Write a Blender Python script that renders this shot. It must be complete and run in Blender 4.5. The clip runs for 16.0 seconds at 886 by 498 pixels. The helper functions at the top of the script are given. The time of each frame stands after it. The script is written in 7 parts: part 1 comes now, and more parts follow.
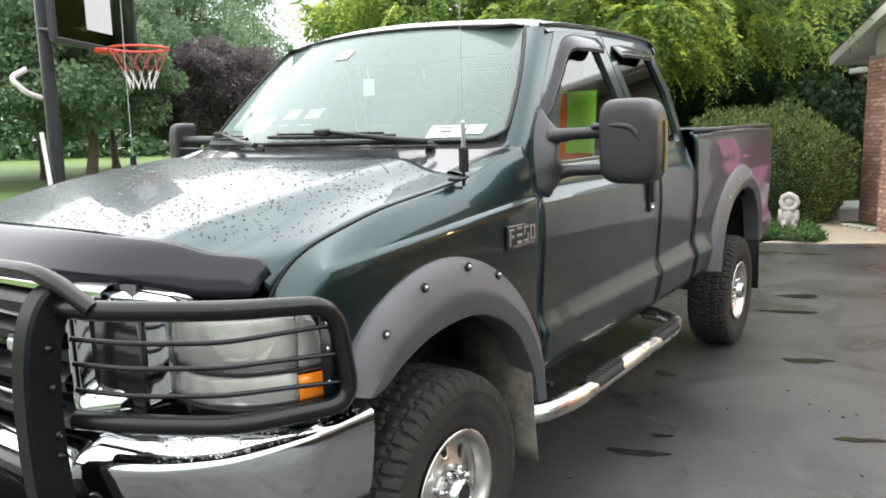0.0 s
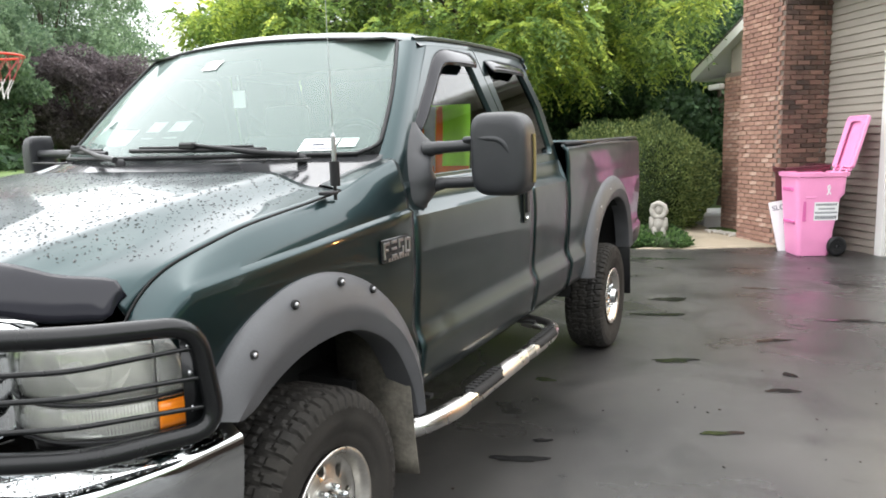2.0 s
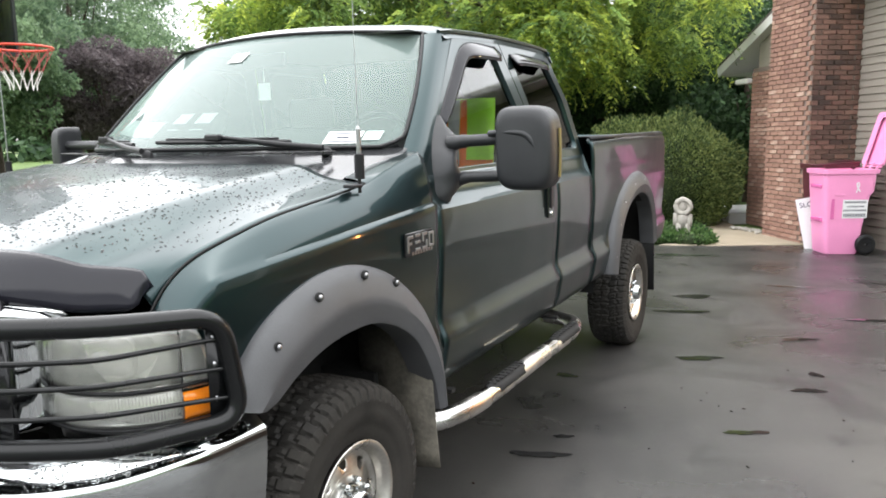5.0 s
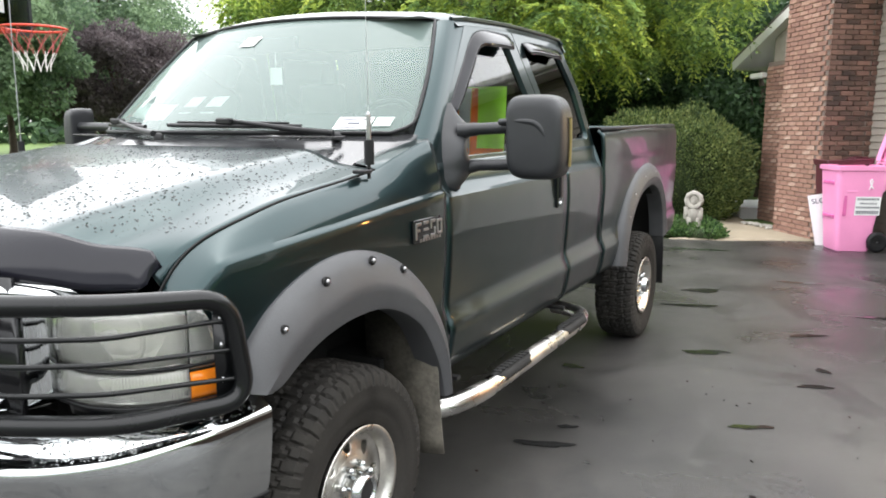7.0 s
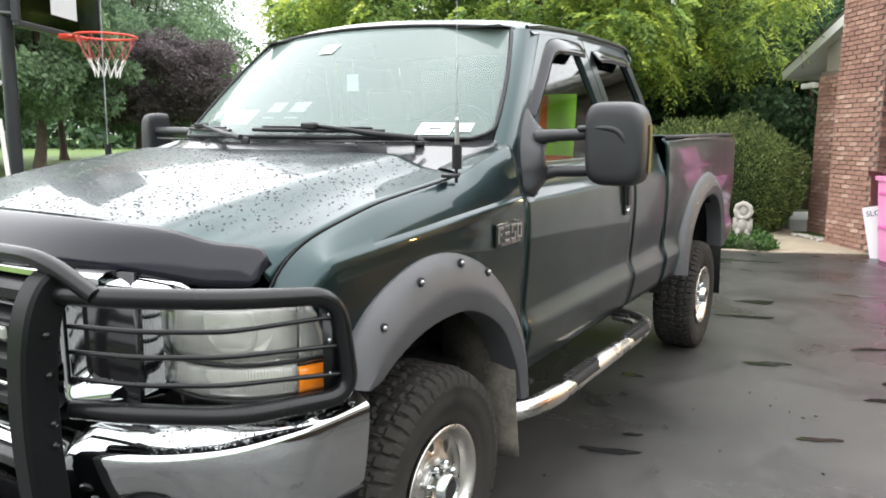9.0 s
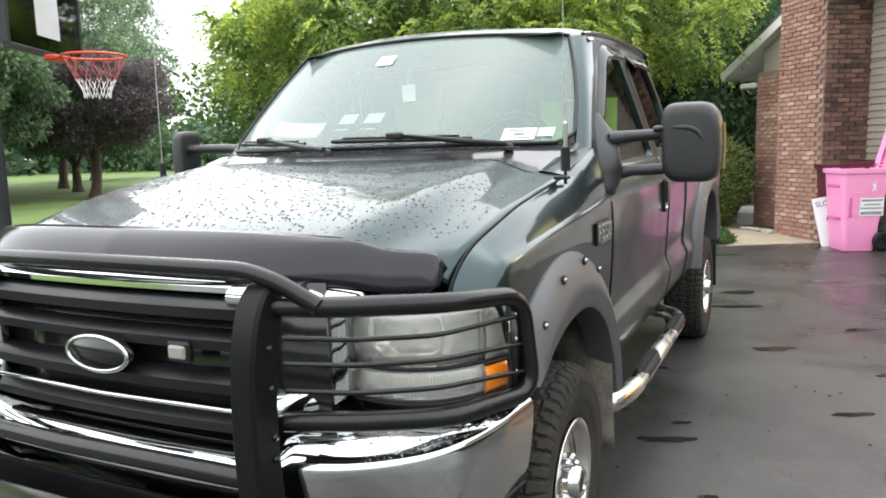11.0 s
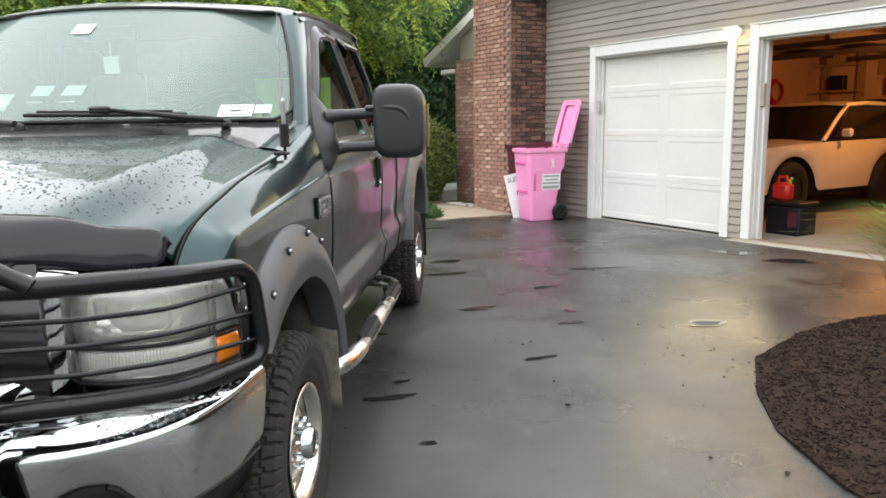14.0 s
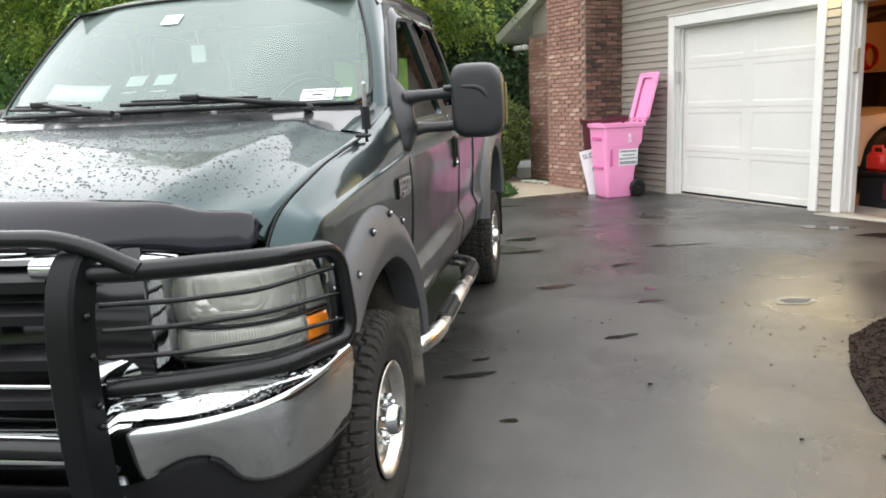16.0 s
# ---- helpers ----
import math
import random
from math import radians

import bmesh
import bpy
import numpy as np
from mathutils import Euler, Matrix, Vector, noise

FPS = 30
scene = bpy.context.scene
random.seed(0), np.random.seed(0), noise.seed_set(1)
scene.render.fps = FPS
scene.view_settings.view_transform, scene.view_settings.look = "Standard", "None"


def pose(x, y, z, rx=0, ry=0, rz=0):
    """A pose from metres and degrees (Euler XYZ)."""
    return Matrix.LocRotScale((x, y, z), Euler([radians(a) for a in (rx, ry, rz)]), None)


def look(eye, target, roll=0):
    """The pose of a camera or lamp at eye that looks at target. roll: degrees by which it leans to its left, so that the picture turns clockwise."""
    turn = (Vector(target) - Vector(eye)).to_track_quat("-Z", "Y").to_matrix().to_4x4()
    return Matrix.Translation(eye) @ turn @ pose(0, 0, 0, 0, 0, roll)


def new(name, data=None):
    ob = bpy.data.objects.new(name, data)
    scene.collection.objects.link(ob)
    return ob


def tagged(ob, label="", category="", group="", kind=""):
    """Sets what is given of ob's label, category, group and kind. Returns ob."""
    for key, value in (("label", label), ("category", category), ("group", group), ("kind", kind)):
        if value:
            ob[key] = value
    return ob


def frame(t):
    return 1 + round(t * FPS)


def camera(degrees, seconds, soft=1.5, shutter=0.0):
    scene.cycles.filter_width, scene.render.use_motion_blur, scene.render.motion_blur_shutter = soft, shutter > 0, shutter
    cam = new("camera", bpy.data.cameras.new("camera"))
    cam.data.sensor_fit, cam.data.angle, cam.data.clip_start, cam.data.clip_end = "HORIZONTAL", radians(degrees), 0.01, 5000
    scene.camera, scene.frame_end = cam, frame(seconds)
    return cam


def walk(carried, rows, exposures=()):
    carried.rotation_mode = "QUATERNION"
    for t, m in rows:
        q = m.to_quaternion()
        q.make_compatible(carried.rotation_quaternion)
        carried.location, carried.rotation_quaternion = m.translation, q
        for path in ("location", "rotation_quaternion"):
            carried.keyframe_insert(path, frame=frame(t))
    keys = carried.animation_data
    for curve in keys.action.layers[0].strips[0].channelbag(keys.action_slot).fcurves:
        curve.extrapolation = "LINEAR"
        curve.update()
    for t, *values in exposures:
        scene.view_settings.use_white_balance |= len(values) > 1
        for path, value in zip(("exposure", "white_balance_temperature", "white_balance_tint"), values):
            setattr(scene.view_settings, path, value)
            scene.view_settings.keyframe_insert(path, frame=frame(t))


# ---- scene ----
cam = camera(61.8, 16.0, soft=1.8)
METRES, EYE, TILT, LEAN, TURN = 8.0, 1.5, 0.0, 0.0, 0.0
PATH = [
    (0, (2.283, -1.847, 1.529), (1.143, -0.232, 1.225), -1.2),
    (0.5, (2.323, -1.825, 1.528), (1.293, -0.14, 1.211), -1.2),
    (1, (2.322, -1.824, 1.53), (1.351, -0.103, 1.222), -1.4),
    (1.5, (2.322, -1.819, 1.537), (1.421, -0.057, 1.251), -1.2),
    (2, (2.32, -1.808, 1.531), (1.434, -0.037, 1.253), -1.3),
    (2.5, (2.321, -1.805, 1.53), (1.439, -0.031, 1.257), -1.4),
    (3, (2.328, -1.799, 1.529), (1.446, -0.022, 1.272), -1.5),
    (3.5, (2.324, -1.8, 1.529), (1.442, -0.023, 1.275), -1.5),
    (4, (2.322, -1.793, 1.529), (1.456, -0.009, 1.264), -1.3),
    (4.5, (2.322, -1.809, 1.531), (1.409, -0.052, 1.255), -1.5),
    (5, (2.308, -1.804, 1.53), (1.372, -0.061, 1.237), -0.9),
    (5.2, (2.314, -1.811, 1.534), (1.361, -0.08, 1.231), -0.2),
    (7.5, (2.313, -1.805, 1.522), (1.351, -0.082, 1.193), 0.3),
    (8, (2.3, -1.816, 1.522), (1.278, -0.128, 1.192), 0.2),
    (8.5, (2.273, -1.843, 1.517), (1.215, -0.177, 1.197), 0.2),
    (9, (2.191, -1.927, 1.512), (1.154, -0.244, 1.213), 0.6),
    (9.5, (2.068, -1.988, 1.491), (1.032, -0.299, 1.222), 1.5),
    (9.7, (1.992, -1.992, 1.486), (0.954, -0.299, 1.245), 1.4),
    (11.8, (1.638, -2.403, 1.503), (1.025, -0.526, 1.186), -2.2),
    (12, (1.671, -2.385, 1.496), (1.148, -0.482, 1.173), -1.9),
    (12.5, (1.713, -2.369, 1.486), (1.368, -0.43, 1.141), -1.6),
    (13, (1.704, -2.392, 1.485), (1.464, -0.437, 1.137), -1.2),
    (13.5, (1.701, -2.398, 1.485), (1.523, -0.434, 1.149), -1.3),
    (14, (1.698, -2.396, 1.486), (1.543, -0.431, 1.148), -0.9),
    (14.5, (1.672, -2.382, 1.48), (1.441, -0.428, 1.12), -0.8),
    (15, (1.673, -2.39, 1.482), (1.371, -0.45, 1.104), -1.3),
    (15.5, (1.674, -2.4, 1.487), (1.354, -0.464, 1.1), -1.6),
    (16, (1.672, -2.408, 1.491), (1.321, -0.478, 1.102), -2.6),
]
walk(cam, [(t, look(eye, target, roll)) for t, eye, target, roll in PATH], exposures=[(0, 2.44), (9.5, 2.44), (12, 2.22), (16, 2.18)])

# ---- world and light ----
world = bpy.data.worlds.new("sky")
scene.world = world
world.use_nodes = True
wn = world.node_tree.nodes
sky = wn.new("ShaderNodeTexSky")
sky.sky_type, sky.sun_disc = "NISHITA", False
sky.sun_elevation, sky.sun_rotation = radians(74), radians(327)
sky.air_density, sky.dust_density, sky.ozone_density = 1.0, 1.6, 1.0
wn["Background"].inputs["Strength"].default_value = 0.072
grey = wn.new("ShaderNodeHueSaturation")      # a clouded sky has little colour
grey.inputs["Saturation"].default_value = 0.16
world.node_tree.links.new(sky.outputs[0], grey.inputs["Color"])
world.node_tree.links.new(grey.outputs[0], wn["Background"].inputs["Color"])
sun = new("sun", bpy.data.lights.new("sun", "SUN"))
sun.data.energy, sun.data.angle, sun.data.color = 1.72, radians(168), (0.99, 0.995, 1.0)
sun.matrix_world = look((-0.15, 0.23, 0.96), (0, 0, 0))


# ---- small mesh kit ----
class Geo:
    """Gathers faces; made into a mesh by part()."""

    def __init__(self):
        self.v, self.f, self.flat = [], [], set()

    def grid(self, rows, closed=False, flip=False):
        b, n, m = len(self.v), len(rows), len(rows[0])
        for r in rows:
            self.v += [tuple(p) for p in r]
        for i in range(n - 1):
            for j in range(m if closed else m - 1):
                k = (j + 1) % m
                q = (b + i * m + j, b + i * m + k, b + (i + 1) * m + k, b + (i + 1) * m + j)
                self.f.append(q[::-1] if flip else q)
        return self

    def poly(self, pts, flip=False):
        b = len(self.v)
        self.v += [tuple(p) for p in pts]
        q = tuple(range(b, b + len(pts)))
        self.flat.add(len(self.f))
        self.f.append(q[::-1] if flip else q)
        return self

    def box(self, c, s, m=None, bevel=0.0):
        """A box round c of size s, with chamfered edges."""
        m = m or Matrix.Identity(4)
        h = [max(a / 2, 1e-4) for a in s]
        e = min(bevel, *(a * 0.49 for a in h))
        b = len(self.v)
        if e <= 0:
            for k in range(8):
                self.v.append(tuple(m @ Vector([c[a] + (h[a] if k >> a & 1 else -h[a]) for a in range(3)])))
            for q in ((0, 2, 3, 1), (4, 5, 7, 6), (0, 1, 5, 4), (2, 6, 7, 3), (0, 4, 6, 2), (1, 3, 7, 5)):
                self.flat.add(len(self.f))
                self.f.append(tuple(b + i for i in q))
            return self
        idx = {}
        for k in range(8):
            sg = [1 if k >> a & 1 else -1 for a in range(3)]
            for ax in range(3):
                p = [c[a] + sg[a] * (h[a] if a == ax else h[a] - e) for a in range(3)]
                idx[tuple(sg), ax] = len(self.v)
                self.v.append(tuple(m @ Vector(p)))

        def put(ids):
            pts = [Vector(self.v[i]) for i in ids]
            nrm = (pts[1] - pts[0]).cross(pts[2] - pts[0])
            mid = sum(pts, Vector()) / len(pts) - m @ Vector(c)
            self.flat.add(len(self.f))
            self.f.append(tuple(ids if nrm.dot(mid) > 0 else ids[::-1]))
        for ax in range(3):
            u, w = [a for a in range(3) if a != ax]
            for s0 in (-1, 1):
                ring = []
                for su, sw in ((-1, -1), (1, -1), (1, 1), (-1, 1)):
                    sg = [0, 0, 0]
                    sg[ax], sg[u], sg[w] = s0, su, sw
                    ring.append(idx[tuple(sg), ax])
                put(ring)
            for su in (-1, 1):
                for sw in (-1, 1):
                    a, c2 = [0, 0, 0], [0, 0, 0]
                    a[ax], a[u], a[w] = -1, su, sw
                    c2[ax], c2[u], c2[w] = 1, su, sw
                    put([idx[tuple(a), u], idx[tuple(a), w], idx[tuple(c2), w], idx[tuple(c2), u]])
        for k in range(8):
            sg = tuple(1 if k >> a & 1 else -1 for a in range(3))
            put([idx[sg, 0], idx[sg, 1], idx[sg, 2]])
        return self

    def tube(self, path, r, n=10, caps=True, closed=False):
        """A round bar along a path; r: a radius or one for each point."""
        p = [Vector(a) for a in path]
        rs = r if isinstance(r, (list, tuple)) else [r] * len(p)
        rows, up = [], None
        for i, a in enumerate(p):
            nxt = p[(i + 1) % len(p)] if closed else p[min(i + 1, len(p) - 1)]
            prv = p[i - 1] if closed else p[max(i - 1, 0)]
            t = (nxt - prv).normalized()
            if up is None:
                up = Vector((0, 0, 1)) if abs(t.z) < 0.9 else Vector((0, 1, 0))
            u = (up - t * up.dot(t)).normalized()
            w = t.cross(u)
            up = u
            rows.append([a + (u * math.cos(k * 2 * math.pi / n) + w * math.sin(k * 2 * math.pi / n)) * rs[i] for k in range(n)])
        if closed:
            rows.append(rows[0])
        self.grid(rows, closed=True, flip=True)
        if caps and not closed:
            self.poly(rows[0])
            self.poly(rows[-1], True)
        return self

    def lathe(self, prof, n=24, m=None, closed=False):
        """Turned about local z: prof of (radius, height)."""
        m = m or Matrix.Identity(4)
        rows = [[m @ Vector((r * math.cos(k * 2 * math.pi / n), r * math.sin(k * 2 * math.pi / n), h)) for k in range(n)] for r, h in prof]
        if closed:
            rows.append(rows[0])
        return self.grid(rows, closed=True)

    def prism(self, poly, a, b, m=None):
        """A polygon (local x, y) pushed from height a to height b."""
        m = m or Matrix.Identity(4)
        lo = [m @ Vector((x, y, a)) for x, y in poly]
        hi = [m @ Vector((x, y, b)) for x, y in poly]
        self.poly(lo, True)
        self.poly(hi)
        n = len(poly)
        for i in range(n):
            self.poly([lo[i], lo[(i + 1) % n], hi[(i + 1) % n], hi[i]])
        return self

    def mirror(self):
        """Adds the same faces on the other side of x = 0."""
        b, nf = len(self.v), len(self.f)
        self.v += [(-x, y, z) for x, y, z in self.v]
        for i in range(nf):
            if i in self.flat:
                self.flat.add(len(self.f))
            self.f.append(tuple(b + k for k in reversed(self.f[i])))
        return self

    def mesh(self, name, mat):
        me = bpy.data.meshes.new(name)
        me.from_pydata(self.v, [], self.f)
        me.polygons.foreach_set("use_smooth", [i not in self.flat for i in range(len(self.f))])
        for mm in (mat if isinstance(mat, (list, tuple)) else [mat]):
            me.materials.append(mm)
        me.update()
        return me


def part(name, geo, mat, parent=None, label="", thick=0.0, weld=False, edge=0):
    """One mesh object under a thing or a part."""
    me = geo.mesh(name, mat)
    if weld or edge:
        bm = bmesh.new()
        bm.from_mesh(me)
        bmesh.ops.remove_doubles(bm, verts=bm.verts, dist=0.0004)
        bmesh.ops.recalc_face_normals(bm, faces=bm.faces)
        bm.to_mesh(me)
        bm.free()
    if edge:
        me.polygons.foreach_set("use_smooth", [True] * len(me.polygons))
        me.set_sharp_from_angle(angle=radians(edge))
    ob = new(name, me)
    if parent:
        ob.parent = parent
    if label:
        ob["label"] = label
    if thick:
        md = ob.modifiers.new("thickness", "SOLIDIFY")
        md.thickness, md.offset = thick, -1
    return ob


def thing(name, m=None, **tags):
    ob = new(name)
    ob.empty_display_size = 0.1
    if m:
        ob.matrix_world = m
    return tagged(ob, **tags)


def solo(name, geo, mat, thick=0.0, edge=0, weld=False, **tags):
    return tagged(part(name, geo, mat, thick=thick, edge=edge, weld=weld), **tags)


def lerp(a, b, t):
    return a + (b - a) * t


def curve_at(pts, u):
    """Smooth interpolation of y over x through a few points."""
    xs, ys = [p[0] for p in pts], [p[1] for p in pts]
    if u <= xs[0]:
        return ys[0]
    if u >= xs[-1]:
        return ys[-1]
    i = max(k for k in range(len(xs)) if xs[k] <= u)
    i = min(i, len(xs) - 2)

    def slope(k):
        if k == 0 or k == len(xs) - 1:
            a, b = (0, 1) if k == 0 else (k - 1, k)
            return (ys[b] - ys[a]) / (xs[b] - xs[a])
        return (ys[k + 1] - ys[k - 1]) / (xs[k + 1] - xs[k - 1])
    h = xs[i + 1] - xs[i]
    t = (u - xs[i]) / h
    return (2 * t**3 - 3 * t**2 + 1) * ys[i] + (t**3 - 2 * t**2 + t) * h * slope(i) + (-2 * t**3 + 3 * t**2) * ys[i + 1] + (t**3 - t**2) * h * slope(i + 1)


def spline(pts, n=8):
    """A smooth path through a few points (Catmull-Rom)."""
    p = [Vector(a) for a in pts]
    p = [p[0] * 2 - p[1]] + p + [p[-1] * 2 - p[-2]]
    out = []
    for i in range(1, len(p) - 2):
        for k in range(n):
            t = k / n
            a, b, c, d = p[i - 1:i + 3]
            out.append(0.5 * (2 * b + (c - a) * t + (2 * a - 5 * b + 4 * c - d) * t * t + (3 * b - a - 3 * c + d) * t**3))
    return out + [p[-2]]


def rounded(pts, r, n=5):
    """A path of straight runs with rounded corners."""
    p = [Vector(a) for a in pts]
    out = [p[0]]
    for a, b, c in zip(p, p[1:], p[2:]):
        k = min(r, (a - b).length * 0.49, (c - b).length * 0.49)
        s, e = b + (a - b).normalized() * k, b + (c - b).normalized() * k
        for i in range(n + 1):
            t = i / n
            out.append(s * (1 - t)**2 + b * 2 * t * (1 - t) + e * t * t)
    return out + [p[-1]]


# ---- materials ----
def surf(name, col, rough=0.5, metal=0.0, vary=0.15, scale=4.0, fine=60.0, bump=0.0, bscale=120.0, coat=0.0, trans=0.0, ior=1.45, rvary=0.1, tint=None, island=0.0, objvary=0.0, spec=0.5, alpha=1.0, detail=6.0):
    """A surface with colour that wanders at two scales, uneven gloss and fine relief."""
    m = bpy.data.materials.new(name)
    m.use_nodes = True
    nt = m.node_tree
    N, L = nt.nodes, nt.links
    b = N["Principled BSDF"]
    tc = N.new("ShaderNodeTexCoord")

    def noise_node(sc, det=4.0):
        n = N.new("ShaderNodeTexNoise")
        n.inputs["Scale"].default_value, n.inputs["Detail"].default_value = sc, det
        L.new(tc.outputs["Object"], n.inputs["Vector"])
        return n

    def math_node(op, a, c):
        n = N.new("ShaderNodeMath")
        n.operation = op
        for i, v in enumerate((a, c)):
            if isinstance(v, (int, float)):
                n.inputs[i].default_value = v
            else:
                L.new(v, n.inputs[i])
        return n.outputs[0]
    n1, n2 = noise_node(scale, detail), noise_node(fine, 3.0)
    f = math_node("ADD", math_node("MULTIPLY", n1.outputs[0], 0.65), math_node("MULTIPLY", n2.outputs[0], 0.35))
    if island:
        gi = N.new("ShaderNodeNewGeometry")
        f = math_node("ADD", f, math_node("MULTIPLY", math_node("SUBTRACT", gi.outputs["Random Per Island"], 0.5), island))
    if objvary:
        oi = N.new("ShaderNodeObjectInfo")
        f = math_node("ADD", f, math_node("MULTIPLY", math_node("SUBTRACT", oi.outputs["Random"], 0.5), objvary))
    ramp = N.new("ShaderNodeValToRGB")
    lo = [c * (1 - vary) for c in col]
    hi = [min(1, c * (1 + vary)) for c in (tint or col)]
    ramp.color_ramp.elements[0].position, ramp.color_ramp.elements[0].color = 0.30, (*lo, 1)
    ramp.color_ramp.elements[1].position, ramp.color_ramp.elements[1].color = 0.70, (*hi, 1)
    L.new(f, ramp.inputs[0])
    L.new(ramp.outputs[0], b.inputs["Base Color"])
    b.inputs["Metallic"].default_value = metal
    b.inputs["IOR"].default_value = ior
    b.inputs["Transmission Weight"].default_value = trans
    b.inputs["Coat Weight"].default_value = coat
    b.inputs["Coat Roughness"].default_value = 0.03
    b.inputs["Alpha"].default_value = alpha
    b.inputs["Specular IOR Level"].default_value = spec
    r = N.new("ShaderNodeMapRange")
    r.inputs["From Min"].default_value, r.inputs["From Max"].default_value = 0.3, 0.7
    r.inputs["To Min"].default_value, r.inputs["To Max"].default_value = max(0.0, rough * (1 - rvary)), min(1, rough * (1 + rvary))
    L.new(n1.outputs[0], r.inputs["Value"])
    L.new(r.outputs[0], b.inputs["Roughness"])
    if bump:
        bn = N.new("ShaderNodeBump")
        bn.inputs["Strength"].default_value, bn.inputs["Distance"].default_value = bump, 0.01
        L.new(noise_node(bscale, 5.0).outputs[0], bn.inputs["Height"])
        L.new(bn.outputs[0], b.inputs["Normal"])
    return m


def asphalt_material():
    """Damp sealed asphalt: grain, worn pale drifts, dark wet patches that shine."""
    m = surf("asphalt", (0.029, 0.028, 0.028), 0.42, vary=0.35, scale=0.8, fine=260, bump=0.18, bscale=420, rvary=0.3, tint=(0.047, 0.045, 0.042), spec=0.42)
    nt = m.node_tree
    N, L = nt.nodes, nt.links
    b = N["Principled BSDF"]
    tc = N["Texture Coordinate"]
    n = N.new("ShaderNodeTexNoise")
    n.inputs["Scale"].default_value, n.inputs["Detail"].default_value, n.inputs["Distortion"].default_value = 0.55, 7.0, 0.4
    L.new(tc.outputs["Object"], n.inputs["Vector"])
    wet = N.new("ShaderNodeMapRange")
    wet.inputs["From Min"].default_value, wet.inputs["From Max"].default_value = 0.40, 0.64
    wet.inputs["To Min"].default_value, wet.inputs["To Max"].default_value = 0.46, 0.17
    L.new(n.outputs[0], wet.inputs["Value"])
    n2 = N.new("ShaderNodeTexNoise")
    n2.inputs["Scale"].default_value, n2.inputs["Detail"].default_value, n2.inputs["Roughness"].default_value, n2.inputs["Distortion"].default_value = 1.5, 9.0, 0.62, 0.8
    L.new(tc.outputs["Object"], n2.inputs["Vector"])
    damp = N.new("ShaderNodeMapRange")      # small soaked blotches
    damp.inputs["From Min"].default_value, damp.inputs["From Max"].default_value = 0.50, 0.72
    L.new(n2.outputs[0], damp.inputs["Value"])
    mixr = N.new("ShaderNodeMix")
    mixr.inputs[3].default_value = 0.24
    L.new(damp.outputs[0], mixr.inputs[0])
    L.new(wet.outputs[0], mixr.inputs[2])
    L.new(mixr.outputs[0], b.inputs["Roughness"])
    mixc = N.new("ShaderNodeMix")
    mixc.data_type = "RGBA"
    mixc.inputs[7].default_value = (0.020, 0.0198, 0.0195, 1)
    L.new(damp.outputs[0], mixc.inputs[0])
    L.new(N["Color Ramp"].outputs[0], mixc.inputs[6])
    n3 = N.new("ShaderNodeTexNoise")
    n3.inputs["Scale"].default_value, n3.inputs["Detail"].default_value, n3.inputs["Roughness"].default_value, n3.inputs["Distortion"].default_value = 6.5, 8.0, 0.68, 0.5
    L.new(tc.outputs["Object"], n3.inputs["Vector"])
    dry = N.new("ShaderNodeMapRange")       # pale scuffs where the sealer has worn
    dry.inputs["From Min"].default_value, dry.inputs["From Max"].default_value, dry.inputs["To Max"].default_value = 0.56, 0.76, 0.75
    L.new(n3.outputs[0], dry.inputs["Value"])
    mixd = N.new("ShaderNodeMix")
    mixd.data_type = "RGBA"
    mixd.inputs[7].default_value = (0.068, 0.066, 0.062, 1)
    L.new(dry.outputs[0], mixd.inputs[0])
    L.new(mixc.outputs[2], mixd.inputs[6])
    spots = N.new("ShaderNodeMapRange")     # small soaked spots
    spots.inputs["From Min"].default_value, spots.inputs["From Max"].default_value, spots.inputs["To Min"].default_value, spots.inputs["To Max"].default_value = 0.30, 0.40, 0.8, 0.0
    L.new(n3.outputs[0], spots.inputs["Value"])
    mixs = N.new("ShaderNodeMix")
    mixs.data_type = "RGBA"
    mixs.inputs[7].default_value = (0.013, 0.013, 0.013, 1)
    L.new(spots.outputs[0], mixs.inputs[0])
    L.new(mixd.outputs[2], mixs.inputs[6])
    L.new(mixs.outputs[2], b.inputs["Base Color"])
    return m


def brick_material():
    m = surf("brick_clay", (0.19, 0.085, 0.062), 0.85, vary=0.35, scale=9, fine=70, bump=0.35, bscale=90, tint=(0.30, 0.150, 0.110), objvary=0.38)
    r = m.node_tree.nodes["Color Ramp"].color_ramp
    r.elements[0].position, r.elements[1].position = 0.08, 0.80
    r.elements[0].color = (0.140, 0.086, 0.070, 1)
    e = r.elements.new(0.25)
    e.color = (0.240, 0.132, 0.102, 1)
    e = r.elements.new(0.62)
    e.color = (0.340, 0.196, 0.148, 1)
    r.elements[-1].color = (0.56, 0.42, 0.34, 1)
    return m


paint = surf("dark_green_metallic_paint", (0.015, 0.031, 0.033), 0.34, metal=0.85, vary=0.10, scale=3, fine=900, coat=0.56, rvary=0.15, spec=0.10)
smoked = surf("smoked_plastic", (0.009, 0.009, 0.012), 0.12, vary=0.1, rvary=0.3, spec=0.22)
deflector_mat = surf("deflector_acrylic", (0.009, 0.009, 0.013), 0.14, vary=0.1, rvary=0.3, spec=0.36)
black_plastic = surf("black_plastic", (0.010, 0.010, 0.011), 0.42, spec=0.3, vary=0.25, bump=0.08, bscale=500, rvary=0.2)
wet_plastic = surf("wet_plastic", (0.030, 0.031, 0.033), 0.24, vary=0.2, coat=0.5, rvary=0.3)
